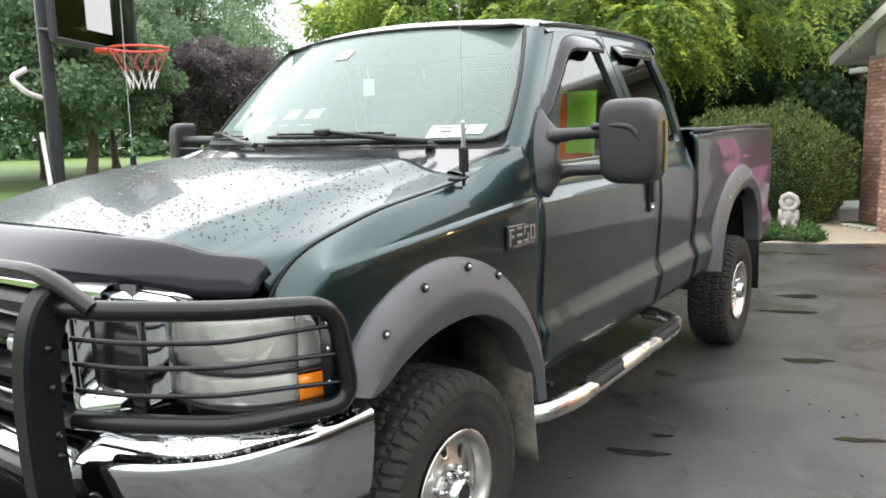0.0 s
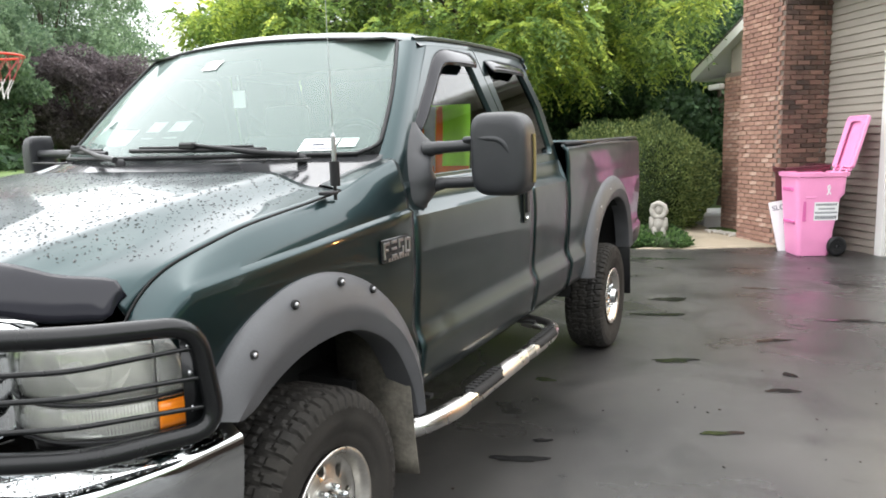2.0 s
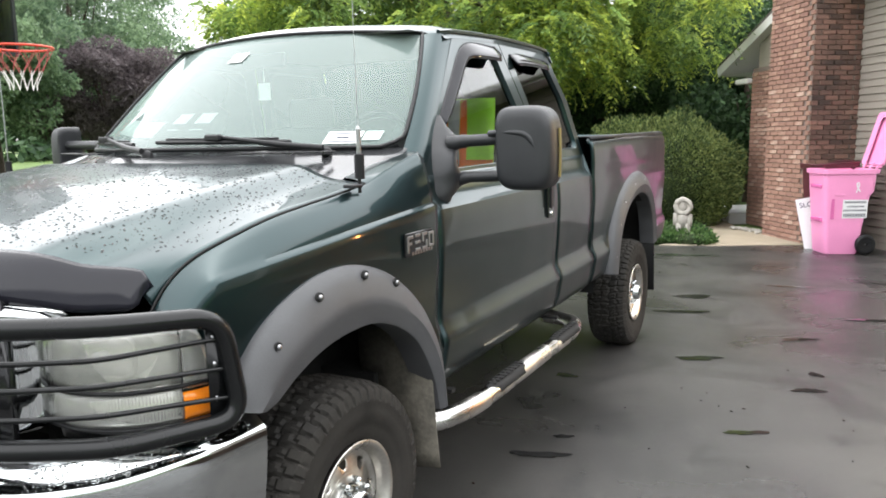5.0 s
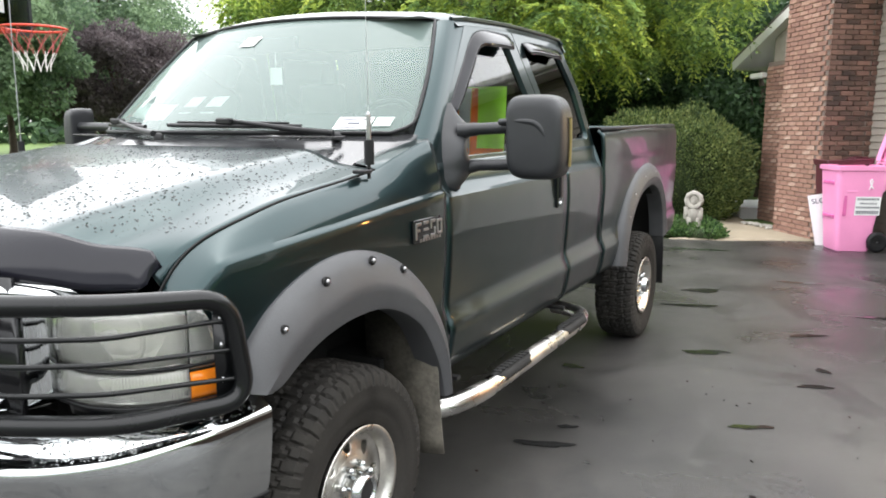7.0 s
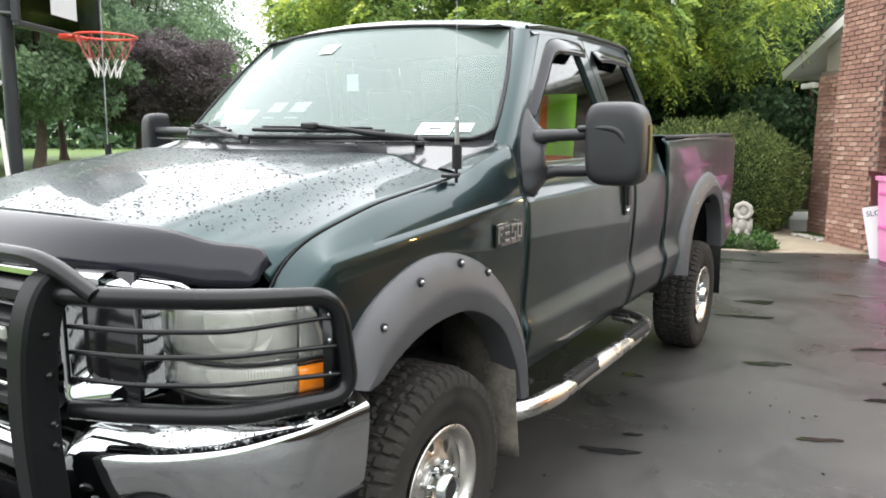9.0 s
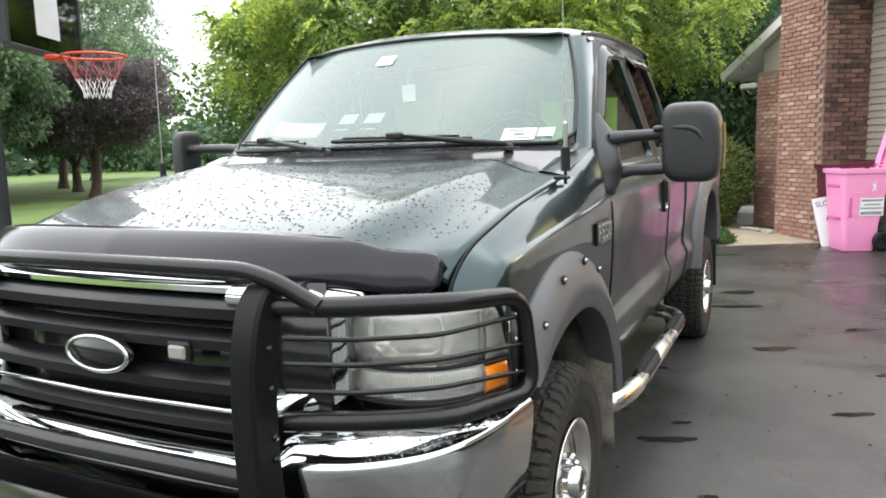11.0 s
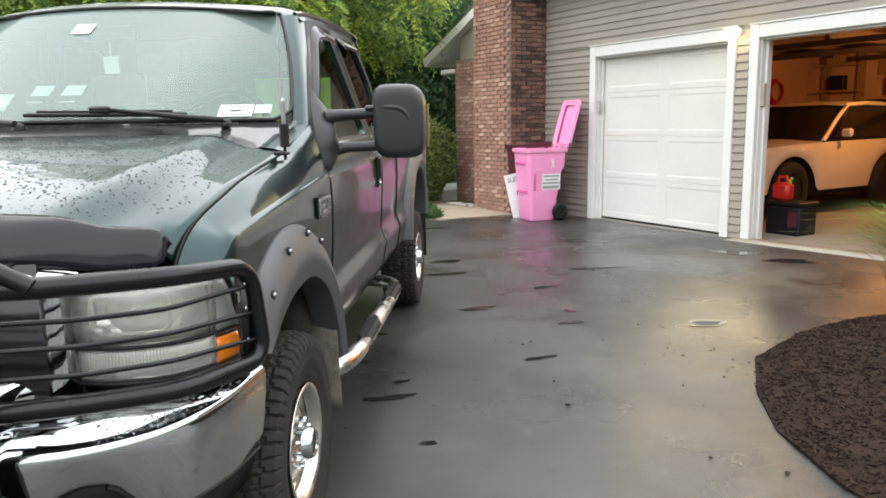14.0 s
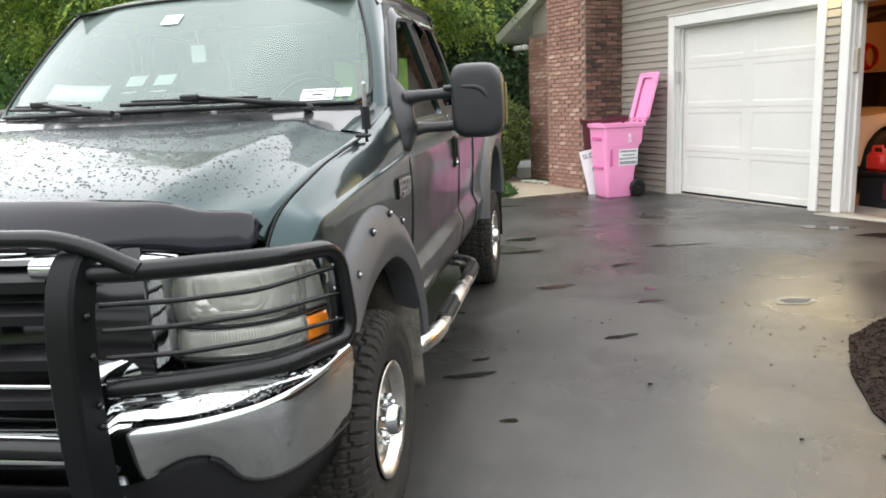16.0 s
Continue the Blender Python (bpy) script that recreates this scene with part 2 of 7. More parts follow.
pad_rubber = surf("pad_rubber", (0.012, 0.012, 0.012), 0.8, vary=0.3, bump=0.2, bscale=300)
black_gloss = surf("gloss_black", (0.010, 0.010, 0.011), 0.15, vary=0.2)
powder = surf("black_powder_coat", (0.0055, 0.006, 0.0065), 0.26, vary=0.2, bump=0.05, bscale=700, coat=0.12, rvary=0.3, spec=0.3)
powder_flat = surf("dull_black_steel", (0.0050, 0.0056, 0.0060), 0.45, vary=0.25, bump=0.05, bscale=700, rvary=0.2, spec=0.16)
flare_plastic = surf("grey_textured_plastic", (0.056, 0.057, 0.061), 0.50, vary=0.16, scale=6, fine=300, bump=0.12, bscale=900, rvary=0.15, tint=(0.068, 0.069, 0.073))
mirror_plastic = surf("mirror_plastic", (0.017, 0.018, 0.020), 0.42, vary=0.15, bump=0.10, bscale=900)
liner = surf("underbody_black", (0.008, 0.008, 0.008), 0.85, vary=0.4)
rubber = surf("tyre_rubber", (0.017, 0.016, 0.015), 0.8, spec=0.25, vary=0.3, scale=7, fine=150, bump=0.15, bscale=250, tint=(0.026, 0.024, 0.021), rvary=0.25)
mudflap_mat = surf("muddy_rubber", (0.060, 0.056, 0.046), 0.8, vary=0.4, scale=9, fine=60, bump=0.15, bscale=120, tint=(0.115, 0.104, 0.085))
chrome = surf("chrome", (0.56, 0.58, 0.585), 0.055, metal=1.0, vary=0.06, scale=8, fine=200, rvary=0.6)
alloy = surf("polished_alloy", (0.60, 0.58, 0.54), 0.33, metal=1.0, vary=0.20, scale=9, fine=90, rvary=0.4)
worn_chrome = surf("worn_chrome", (0.58, 0.57, 0.55), 0.33, metal=1.0, vary=0.22, scale=7, fine=120, rvary=0.5)
steel = surf("steel", (0.35, 0.35, 0.36), 0.35, metal=1.0, vary=0.2)
reflector = surf("lamp_reflector", (0.92, 0.92, 0.88), 0.10, metal=0.45, vary=0.06, rvary=0.4, bump=0.12, bscale=30)
lamp_rib = surf("lamp_rib", (0.72, 0.72, 0.70), 0.12, vary=0.1, trans=0.6)
lamp_lens = surf("lamp_lens_small", (0.40, 0.41, 0.36), 0.15, vary=0.1, trans=0.4)
bulb_glass = surf("bulb_glass", (0.75, 0.75, 0.75), 0.08, vary=0.05, trans=0.5)
amber = surf("amber_plastic", (0.85, 0.24, 0.015), 0.18, vary=0.10, scale=30, fine=300, coat=0.5)
amber_dim = surf("faded_amber", (0.20, 0.155, 0.06), 0.3, vary=0.2)
dash = surf("dash_plastic", (0.26, 0.26, 0.25), 0.65, vary=0.1, bump=0.1, bscale=600)
headliner_mat = surf("headliner", (0.28, 0.27, 0.26), 0.9, vary=0.08)
fabric = surf("seat_cloth", (0.08, 0.08, 0.082), 0.9, vary=0.2, bump=0.2, bscale=500)
paper = surf("white_paper", (0.78, 0.78, 0.78), 0.6, vary=0.05)
# white stickers greyed: the glass's veiling haze is put into the colour
sticker_grey = surf("veiled_sticker", (0.50, 0.52, 0.52), 0.6, vary=0.08)
ink = surf("dark_ink", (0.05, 0.06, 0.08), 0.6, vary=0.1)
sticker_blue = surf("pale_sticker", (0.42, 0.52, 0.48), 0.5, vary=0.1)
mirror_mat = surf("mirror_silver", (0.85, 0.86, 0.87), 0.02, metal=1.0, vary=0.02)
vest_lime = surf("hi_vis_lime", (0.42, 0.95, 0.05), 0.7, vary=0.15, bump=0.2, bscale=300)
vest_orange = surf("hi_vis_orange", (0.85, 0.17, 0.02), 0.7, vary=0.12)


def glass(name, col, rough=0.0, mixed=0.12):
    """Sheet glass: clear straight through, with a mirror's gloss that grows at grazing angles."""
    m = bpy.data.materials.new(name)
    m.use_nodes = True
    nt = m.node_tree
    N, L = nt.nodes, nt.links
    N.remove(N["Principled BSDF"])
    tr = N.new("ShaderNodeBsdfTransparent")
    tr.inputs["Color"].default_value = (*col, 1)
    gl = N.new("ShaderNodeBsdfGlossy")
    gl.inputs["Roughness"].default_value = rough
    fr = N.new("ShaderNodeFresnel")
    fr.inputs["IOR"].default_value = 1.52 + mixed
    tc = N.new("ShaderNodeTexCoord")
    bn = N.new("ShaderNodeBump")
    nz = N.new("ShaderNodeTexNoise")
    nz.inputs["Scale"].default_value = 14.0
    bn.inputs["Strength"].default_value, bn.inputs["Distance"].default_value = 0.003, 0.01
    L.new(tc.outputs["Object"], nz.inputs["Vector"])
    L.new(nz.outputs[0], bn.inputs["Height"])
    L.new(bn.outputs[0], gl.inputs["Normal"])
    mx = N.new("ShaderNodeMixShader")
    L.new(fr.outputs[0], mx.inputs[0])
    L.new(tr.outputs[0], mx.inputs[1])
    L.new(gl.outputs[0], mx.inputs[2])
    L.new(mx.outputs[0], N["Material Output"].inputs["Surface"])
    return m


screen_glass = glass("windscreen_glass", (0.72, 0.84, 0.79), 0.0, -0.04)
side_glass = glass("tinted_side_glass", (0.78, 0.82, 0.79), 0.01, 0.22)
dark_glass = glass("privacy_glass", (0.06, 0.065, 0.06), 0.01, 0.10)
clear_glass = glass("rear_glass", (0.10, 0.12, 0.11), 0.01)
lamp_glass = glass("lamp_plastic", (0.97, 0.97, 0.95), 0.06, 0.10)


def haze(m, col, amount):
    """A thin scattering film: weathered plastic, or fine rain and painted sky glare on glass."""
    N, L = m.node_tree.nodes, m.node_tree.links
    d, mx = N.new("ShaderNodeBsdfDiffuse"), N.new("ShaderNodeMixShader")
    d.inputs["Color"].default_value, mx.inputs[0].default_value = (*col, 1), amount
    L.new(N["Mix Shader"].outputs[0], mx.inputs[1])
    L.new(d.outputs[0], mx.inputs[2])
    L.new(mx.outputs[0], N["Material Output"].inputs["Surface"])


haze(lamp_glass, (0.90, 0.91, 0.86), 0.18)
# rain film whose pale colour also stands in for reflected sky brightness
haze(screen_glass, (0.255, 0.325, 0.305), 0.42)

asphalt = asphalt_material()
lawn = surf("lawn_soil", (0.050, 0.095, 0.018), 0.9, vary=0.35, scale=0.5, fine=18, bump=0.5, bscale=60, tint=(0.085, 0.135, 0.025))
white_paint = surf("white_paint", (0.66, 0.65, 0.625), 0.45, vary=0.05, scale=2.5, fine=40, rvary=0.2)
door_white = surf("garage_door_white", (0.60, 0.59, 0.555), 0.42, vary=0.05, scale=1.5, fine=30, bump=0.03, bscale=200)
siding_mat = surf("tan_siding", (0.270, 0.240, 0.205), 0.55, vary=0.10, scale=1.3, fine=40, objvary=0.18, bump=0.06, bscale=90)
brick_mat = brick_material()
mortar = surf("mortar", (0.165, 0.130, 0.110), 0.95, vary=0.25, scale=6, bump=0.4, bscale=120)
path_mat = surf("tan_path", (0.32, 0.27, 0.20), 0.8, vary=0.2, scale=2.2, fine=90, bump=0.25, bscale=160)
concrete = surf("concrete", (0.30, 0.275, 0.235), 0.75, vary=0.15, scale=1.2, fine=90, bump=0.2, bscale=200)
stone_white = surf("pale_stone", (0.46, 0.43, 0.38), 0.85, vary=0.30, scale=12, fine=80, bump=0.4, bscale=100, objvary=0.4)
pink = surf("pink_plastic", (0.82, 0.30, 0.53), 0.38, vary=0.06, scale=3, fine=60, bump=0.04, bscale=400)
maroon = surf("maroon_plastic", (0.085, 0.020, 0.028), 0.45, vary=0.15)
mulch_mat = surf("dark_mulch", (0.012, 0.009, 0.007), 0.95, spec=0.1, vary=0.5, scale=12, fine=90, bump=0.8, bscale=70, tint=(0.022, 0.015, 0.011))
chip_mat = surf("mulch_chip", (0.015, 0.011, 0.009), 0.85, vary=0.5, scale=20, fine=120, island=0.9, spec=0.08, tint=(0.024, 0.016, 0.012))
bark = surf("bark", (0.070, 0.052, 0.038), 0.9, vary=0.4, scale=8, fine=40, bump=0.8, bscale=30)
roof_mat = surf("roof_shingle", (0.085, 0.075, 0.068), 0.9, vary=0.3, bump=0.4, bscale=60)
garage_wall_mat = surf("garage_board", (0.58, 0.37, 0.25), 0.8, vary=0.12, scale=2)
car_white = surf("cream_car_paint", (0.66, 0.62, 0.54), 0.25, vary=0.04, coat=0.6)
red_plastic = surf("red_plastic", (0.60, 0.025, 0.018), 0.4, vary=0.1)
orange_plastic = surf("orange_plastic", (0.75, 0.16, 0.02), 0.45, vary=0.1)
wood = surf("pine_wood", (0.36, 0.22, 0.11), 0.7, vary=0.25, scale=5, fine=60)
hoop_red = surf("rim_red", (0.55, 0.055, 0.03), 0.45, vary=0.15)
net_white = surf("net_cord", (0.66, 0.64, 0.62), 0.8, vary=0.1)
net_red = surf("net_cord_red", (0.36, 0.09, 0.085), 0.8, vary=0.1)
board_clear = glass("clear_backboard", (0.94, 0.97, 0.96), 0.02)
pole_black = surf("pole_paint", (0.014, 0.016, 0.018), 0.4, vary=0.2)


def leaf_material(name, col, tip, trans=0.35, island=0.9, scale=0.35):
    m = surf(name, col, 0.55, vary=0.25, scale=scale, fine=6.0, tint=tip, island=island, spec=0.3)
    nt = m.node_tree
    N, L = nt.nodes, nt.links
    b = N["Principled BSDF"]
    tl = N.new("ShaderNodeBsdfTranslucent")
    L.new(N["Color Ramp"].outputs[0], tl.inputs["Color"])
    mx = N.new("ShaderNodeMixShader")
    mx.inputs[0].default_value = trans
    L.new(b.outputs[0], mx.inputs[1])
    L.new(tl.outputs[0], mx.inputs[2])
    L.new(mx.outputs[0], N["Material Output"].inputs["Surface"])
    return m


drop_clear = surf("clear_rain_bead", (0.60, 0.62, 0.62), 0.03, vary=0.05, trans=0.95, ior=1.33)
drop_mat = surf("rain_bead", (0.075, 0.085, 0.085), 0.04, vary=0.1, trans=0.5, ior=1.33)
leaf_yellow = leaf_material("locust_leaf", (0.095, 0.165, 0.055), (0.58, 0.62, 0.110), 0.62, 0.34, 0.32)
cr = leaf_yellow.node_tree.nodes["Color Ramp"].color_ramp      # mostly green, turning yellow on some limbs
cr.elements[0].position, cr.elements[1].position = 0.28, 0.80
for q, c in ((0.43, (0.175, 0.27, 0.080, 1)), (0.56, (0.31, 0.41, 0.095, 1))):
    cr.elements.new(q).color = c
leaf_green = leaf_material("green_leaf", (0.040, 0.095, 0.030), (0.095, 0.165, 0.050))
# far trees: distance haze is put into this paler, bluer leaf colour
leaf_hazy = leaf_material("hazed_tree_leaf", (0.110, 0.180, 0.108), (0.190, 0.265, 0.150), 0.5, 0.35)
leaf_dark = leaf_material("dark_leaf", (0.038, 0.078, 0.038), (0.075, 0.130, 0.058), 0.35, 0.5)
leaf_purple = leaf_material("purple_leaf", (0.080, 0.066, 0.072), (0.122, 0.100, 0.104), 0.45, 0.35)
leaf_hedge = leaf_material("hedge_leaf", (0.070, 0.118, 0.044), (0.200, 0.240, 0.080), 0.35, 0.5, 1.2)
grass_blade = leaf_material("grass_blade", (0.110, 0.180, 0.045), (0.230, 0.300, 0.085), 0.5)

# ---- the pickup truck: x across, y towards its tail, z up, tilted a little nose-down ----
truck = thing("pickup_truck", pose(0, 0, 0, 1.0, 0, 0), label="dark green pickup truck with extended cab, wet with rain", category="truck")


SEAM_Z = [(-0.63, 1.090), (-0.59, 1.150), (-0.565, 1.184), (-0.537, 1.214), (-0.498, 1.243), (-0.447, 1.267), (-0.36, 1.292), (-0.21, 1.325), (-0.05, 1.346), (0.12, 1.365), (0.28, 1.389), (0.40, 1.423), (0.612, 1.476)]
SEAM_X = [(-0.63, 0.866), (-0.59, 0.872), (-0.54, 0.881), (-0.45, 0.899), (-0.36, 0.908), (-0.21, 0.913), (0.28, 0.915), (0.612, 0.921)]


def seam_z(y):
    """The line between hood and fender: level over the wheel, dropping at the nose."""
    return curve_at(SEAM_Z, y)


def seam_x(y):
    return curve_at(SEAM_X, y)


def hood_front(x):
    return curve_at([(0, -0.885), (0.35, -0.868), (0.55, -0.828), (0.68, -0.758), (0.76, -0.680), (0.82, -0.622), (0.87, -0.592), (0.92, -0.585)], abs(x))


def hood_rear(x):
    return 0.17 + 0.10 * (abs(x) / 0.9) ** 2


def hood_z(x, y):
    u = min(1.0, abs(x) / seam_x(y))
    zs = curve_at([(-0.90, 1.130), (-0.70, 1.194), (-0.54, 1.240), (-0.447, 1.267), (-0.36, 1.292), (-0.21, 1.325), (-0.05, 1.346), (0.12, 1.365), (0.28, 1.389)], y)
    zc = curve_at([(-0.89, 1.236), (-0.75, 1.288), (-0.6, 1.330), (-0.4, 1.372), (-0.176, 1.410), (0.1, 1.446), (0.3, 1.472)], y)
    k = curve_at([(-0.8, 0.68), (-0.5, 0.715), (0.3, 0.745)], y)
    if u < k:
        w = 1 - 0.16 * (u / k) ** 2
    elif u < k + 0.13:
        t = (u - k) / 0.13
        w = lerp(0.84, 0.24, t * t * (3 - 2 * t) * 0.35 + 0.65 * t)
    else:
        t = (u - k - 0.13) / (1 - k - 0.13)
        w = 0.24 * (1 - t) ** 1.3
    e = max(0.0, (u - 0.90) / 0.10)
    return zs + (zc - zs) * w - (zs - seam_z(y)) * e * e


def side_x(z):
    return curve_at([(0.40, 0.90), (0.555, 0.945), (0.60, 0.985), (0.74, 1.016), (0.765, 1.016), (0.825, 0.990), (0.95, 0.996), (1.12, 1.004), (1.235, 1.000), (1.262, 0.994), (1.298, 0.958), (1.36, 0.946), (1.40, 0.940)], z)


def upper_x(z):
    return lerp(0.942, 0.792, (z - 1.38) / 0.56)


def glass_y(x, z):
    """The windscreen: bowed across, leaning back."""
    return 0.315 + 1.36 * (z - 1.55) + 0.10 * (z - 1.72) ** 2 + lerp(0.50, 0.36, (z - 1.5) / 0.45) * x * x


FLARE_OUT = [(-0.505, 0.885), (-0.475, 0.955), (-0.368, 1.062), (-0.225, 1.130), (-0.07, 1.160), (0.09, 1.147), (0.26, 1.085), (0.40, 0.985), (0.50, 0.870), (0.565, 0.730), (0.585, 0.545)]
FLARE_IN = [(-0.405, 0.855), (-0.36, 0.866), (-0.275, 0.910), (-0.165, 0.948), (-0.04, 0.966), (0.10, 0.962), (0.230, 0.920), (0.350, 0.845), (0.430, 0.745), (0.485, 0.640), (0.515, 0.530)]
REAR_OUT = [(2.86, 0.60), (2.90, 0.78), (2.975, 0.935), (3.09, 1.065), (3.27, 1.165), (3.48, 1.215), (3.68, 1.215), (3.87, 1.155), (4.01, 1.040), (4.11, 0.87), (4.16, 0.66)]
REAR_IN = [(3.00, 0.58), (3.03, 0.72), (3.09, 0.845), (3.19, 0.945), (3.33, 1.02), (3.50, 1.06), (3.67, 1.06), (3.83, 1.01), (3.94, 0.91), (4.01, 0.77), (4.04, 0.63)]


def arch_low(y, out):
    """The lower edge of the body side over a wheel."""
    ys = [p[0] for p in out]
    if y <= ys[0] or y >= ys[-1]:
        return None
    return curve_at(out, y) - 0.055


def side_panel(y0, y1, top, low, xf=side_x, n=28, rows=26):
    g = Geo()
    grid = []
    for i in range(n + 1):
        y = lerp(y0, y1, i / n)
        a, b = low(y), top(y)
        grid.append([(xf(lerp(a, b, k / rows)), y, lerp(a, b, k / rows)) for k in range(rows + 1)])
    return g.grid(grid)


def both_sides(name, geo, mat, label="", thick=0.012, edge=35):
    part(name, geo, mat, truck, label, thick=thick, edge=edge)
    g = Geo()
    g.v, g.f, g.flat = [(-x, y, z) for x, y, z in geo.v], [tuple(reversed(f)) for f in geo.f], set(geo.flat)
    part(name, g, mat, truck, label, thick=thick, edge=edge)


# hood
g = Geo()
rows = []
for i in range(45):
    r = []
    for j in range(73):
        s0 = lerp(-1, 1, j / 72)
        t = i / 44
        y = lerp(hood_front(0.9 * s0), hood_rear(0.9 * s0), t ** 1.25)
        x = s0 * seam_x(y)
        z = hood_z(x, y) - (0.040 * (1 - s0 ** 4) * (1 - t / 0.14) ** 2 if t < 0.14 else 0)
        r.append((x, y, z))
    rows.append(r)
hood = part("hood", g.grid(rows), paint, truck, "wet dark green hood beaded with raindrops", thick=0.02, edge=40)

# black bars standing in for the shade in the gaps beside the hood
both_sides("hood_gap", Geo().tube([(seam_x(lerp(-0.60, 0.268, t)) + 0.003, lerp(-0.60, 0.268, t), seam_z(lerp(-0.60, 0.268, t)) - 0.001) for t in [k / 40 for k in range(41)]], 0.0034, 6), liner, thick=0.0, edge=80)

# smoked deflector standing before the hood's front edge, wrapping its corners
rows = []
for i in range(9):
    t = i / 8
    r = []
    for j in range(81):
        x = lerp(-0.862, 0.862, j / 80)
        u = abs(x) / 0.862
        low = curve_at([(0, 1.212), (0.45, 1.203), (0.62, 1.193), (0.70, 1.178), (0.76, 1.156), (0.83, 1.150), (0.850, 1.154), (0.862, 1.166)], abs(x))
        top = curve_at([(0, 1.322), (0.40, 1.318), (0.60, 1.304), (0.68, 1.290), (0.74, 1.262), (0.80, 1.250), (0.832, 1.243), (0.850, 1.230), (0.862, 1.200)], abs(x))
        y = hood_front(x) - 0.030 + 0.010 * u ** 4 + 0.105 * t ** 1.5 * (1 - 0.55 * u ** 3)
        r.append((x, y, lerp(low, top, 1 - (1 - t) ** 1.45)))
    rows.append(r)
part("hood_deflector", Geo().grid(rows), deflector_mat, truck, "smoked black plastic bug deflector", thick=0.005, edge=60)

# fenders
def fender_low(y):
    a = arch_low(y, FLARE_OUT)
    return 0.86 if y < -0.49 else (0.56 if a is None else max(a, 0.56))

g = Geo()
rows = []
for i in range(57):
    y = lerp(-0.60, 0.612, i / 56)
    zs = seam_z(y) - 0.004
    zc = min(zs - 0.035, 1.234 + 0.068 * y)
    xs = seam_x(y) + 0.007
    lo = fender_low(y)
    k = min(1.0, (y + 0.60) / 0.09)
    out = lerp(0.975, 1.0, k)
    prof = [(xs, zs - 0.012), (xs + 0.001, zs), (lerp(xs, out, 0.10), lerp(zs, zc, 0.03)), (lerp(xs, out, 0.34), lerp(zs, zc, 0.20)), (lerp(xs, out - 0.012, 0.62), lerp(zs, zc + 0.014, 0.47)), (lerp(xs, out - 0.012, 0.84), lerp(zs, zc + 0.014, 0.74)), (out - 0.016, zc + 0.017), (out - 0.002, zc + 0.009), (out + 0.002, zc + 0.002), (out + 0.002, zc - 0.025)]
    r = [(x, y, z) for x, z in prof]
    for m in range(1, 13):
        z = lerp(zc - 0.025, lo, m / 12)
        r.append((min(side_x(z), side_x(1.1)) + (out - 1.0) + 0.0 if z > 0.86 else side_x(z), y, z))
    rows.append(r)
both_sides("fender", g.grid(rows, flip=True), paint)

# doors
DOOR_TOP = 1.385
both_sides("front_door", side_panel(0.618, 1.930, lambda y: DOOR_TOP, lambda y: 0.562), paint)
both_sides("rear_door", side_panel(1.936, 2.545, lambda y: DOOR_TOP, lambda y: 0.562, n=12), paint)


def ring(outer, inner, xf, dx=0.0):
    """A flat frame between two outlines of (y, z)."""
    g = Geo()
    n = len(outer)
    rr = [[(xf(z) + dx, y, z) for y, z in outer + outer[:1]], [(xf(lerp(a[1], b[1], 0.85)) + dx, lerp(a[0], b[0], 0.85), lerp(a[1], b[1], 0.85)) for a, b in zip(outer + outer[:1], inner + inner[:1])], [(xf(z) + dx - 0.02, y, z) for y, z in inner + inner[:1]]]
    return g.grid(rr)


def outline(pts, n=10):
    out = []
    for a, b in zip(pts, pts[1:] + pts[:1]):
        out += [(lerp(a[0], b[0], k / n), lerp(a[1], b[1], k / n)) for k in range(n)]
    return out


def soft_outline(pts, r=0.05, n=5):
    """An outline with rounded corners, with n + 1 points to a corner."""
    out = []
    m = len(pts)
    for i in range(m):
        a, b, c = Vector((*pts[i - 1], 0)), Vector((*pts[i], 0)), Vector((*pts[(i + 1) % m], 0))
        k = min(r, (a - b).length * 0.45, (c - b).length * 0.45)
        s, e = b + (a - b).normalized() * k, b + (c - b).normalized() * k
        for q in range(n + 1):
            t = q / n
            p = s * (1 - t) ** 2 + b * 2 * t * (1 - t) + e * t * t
            out.append((p.x, p.y))
    return out


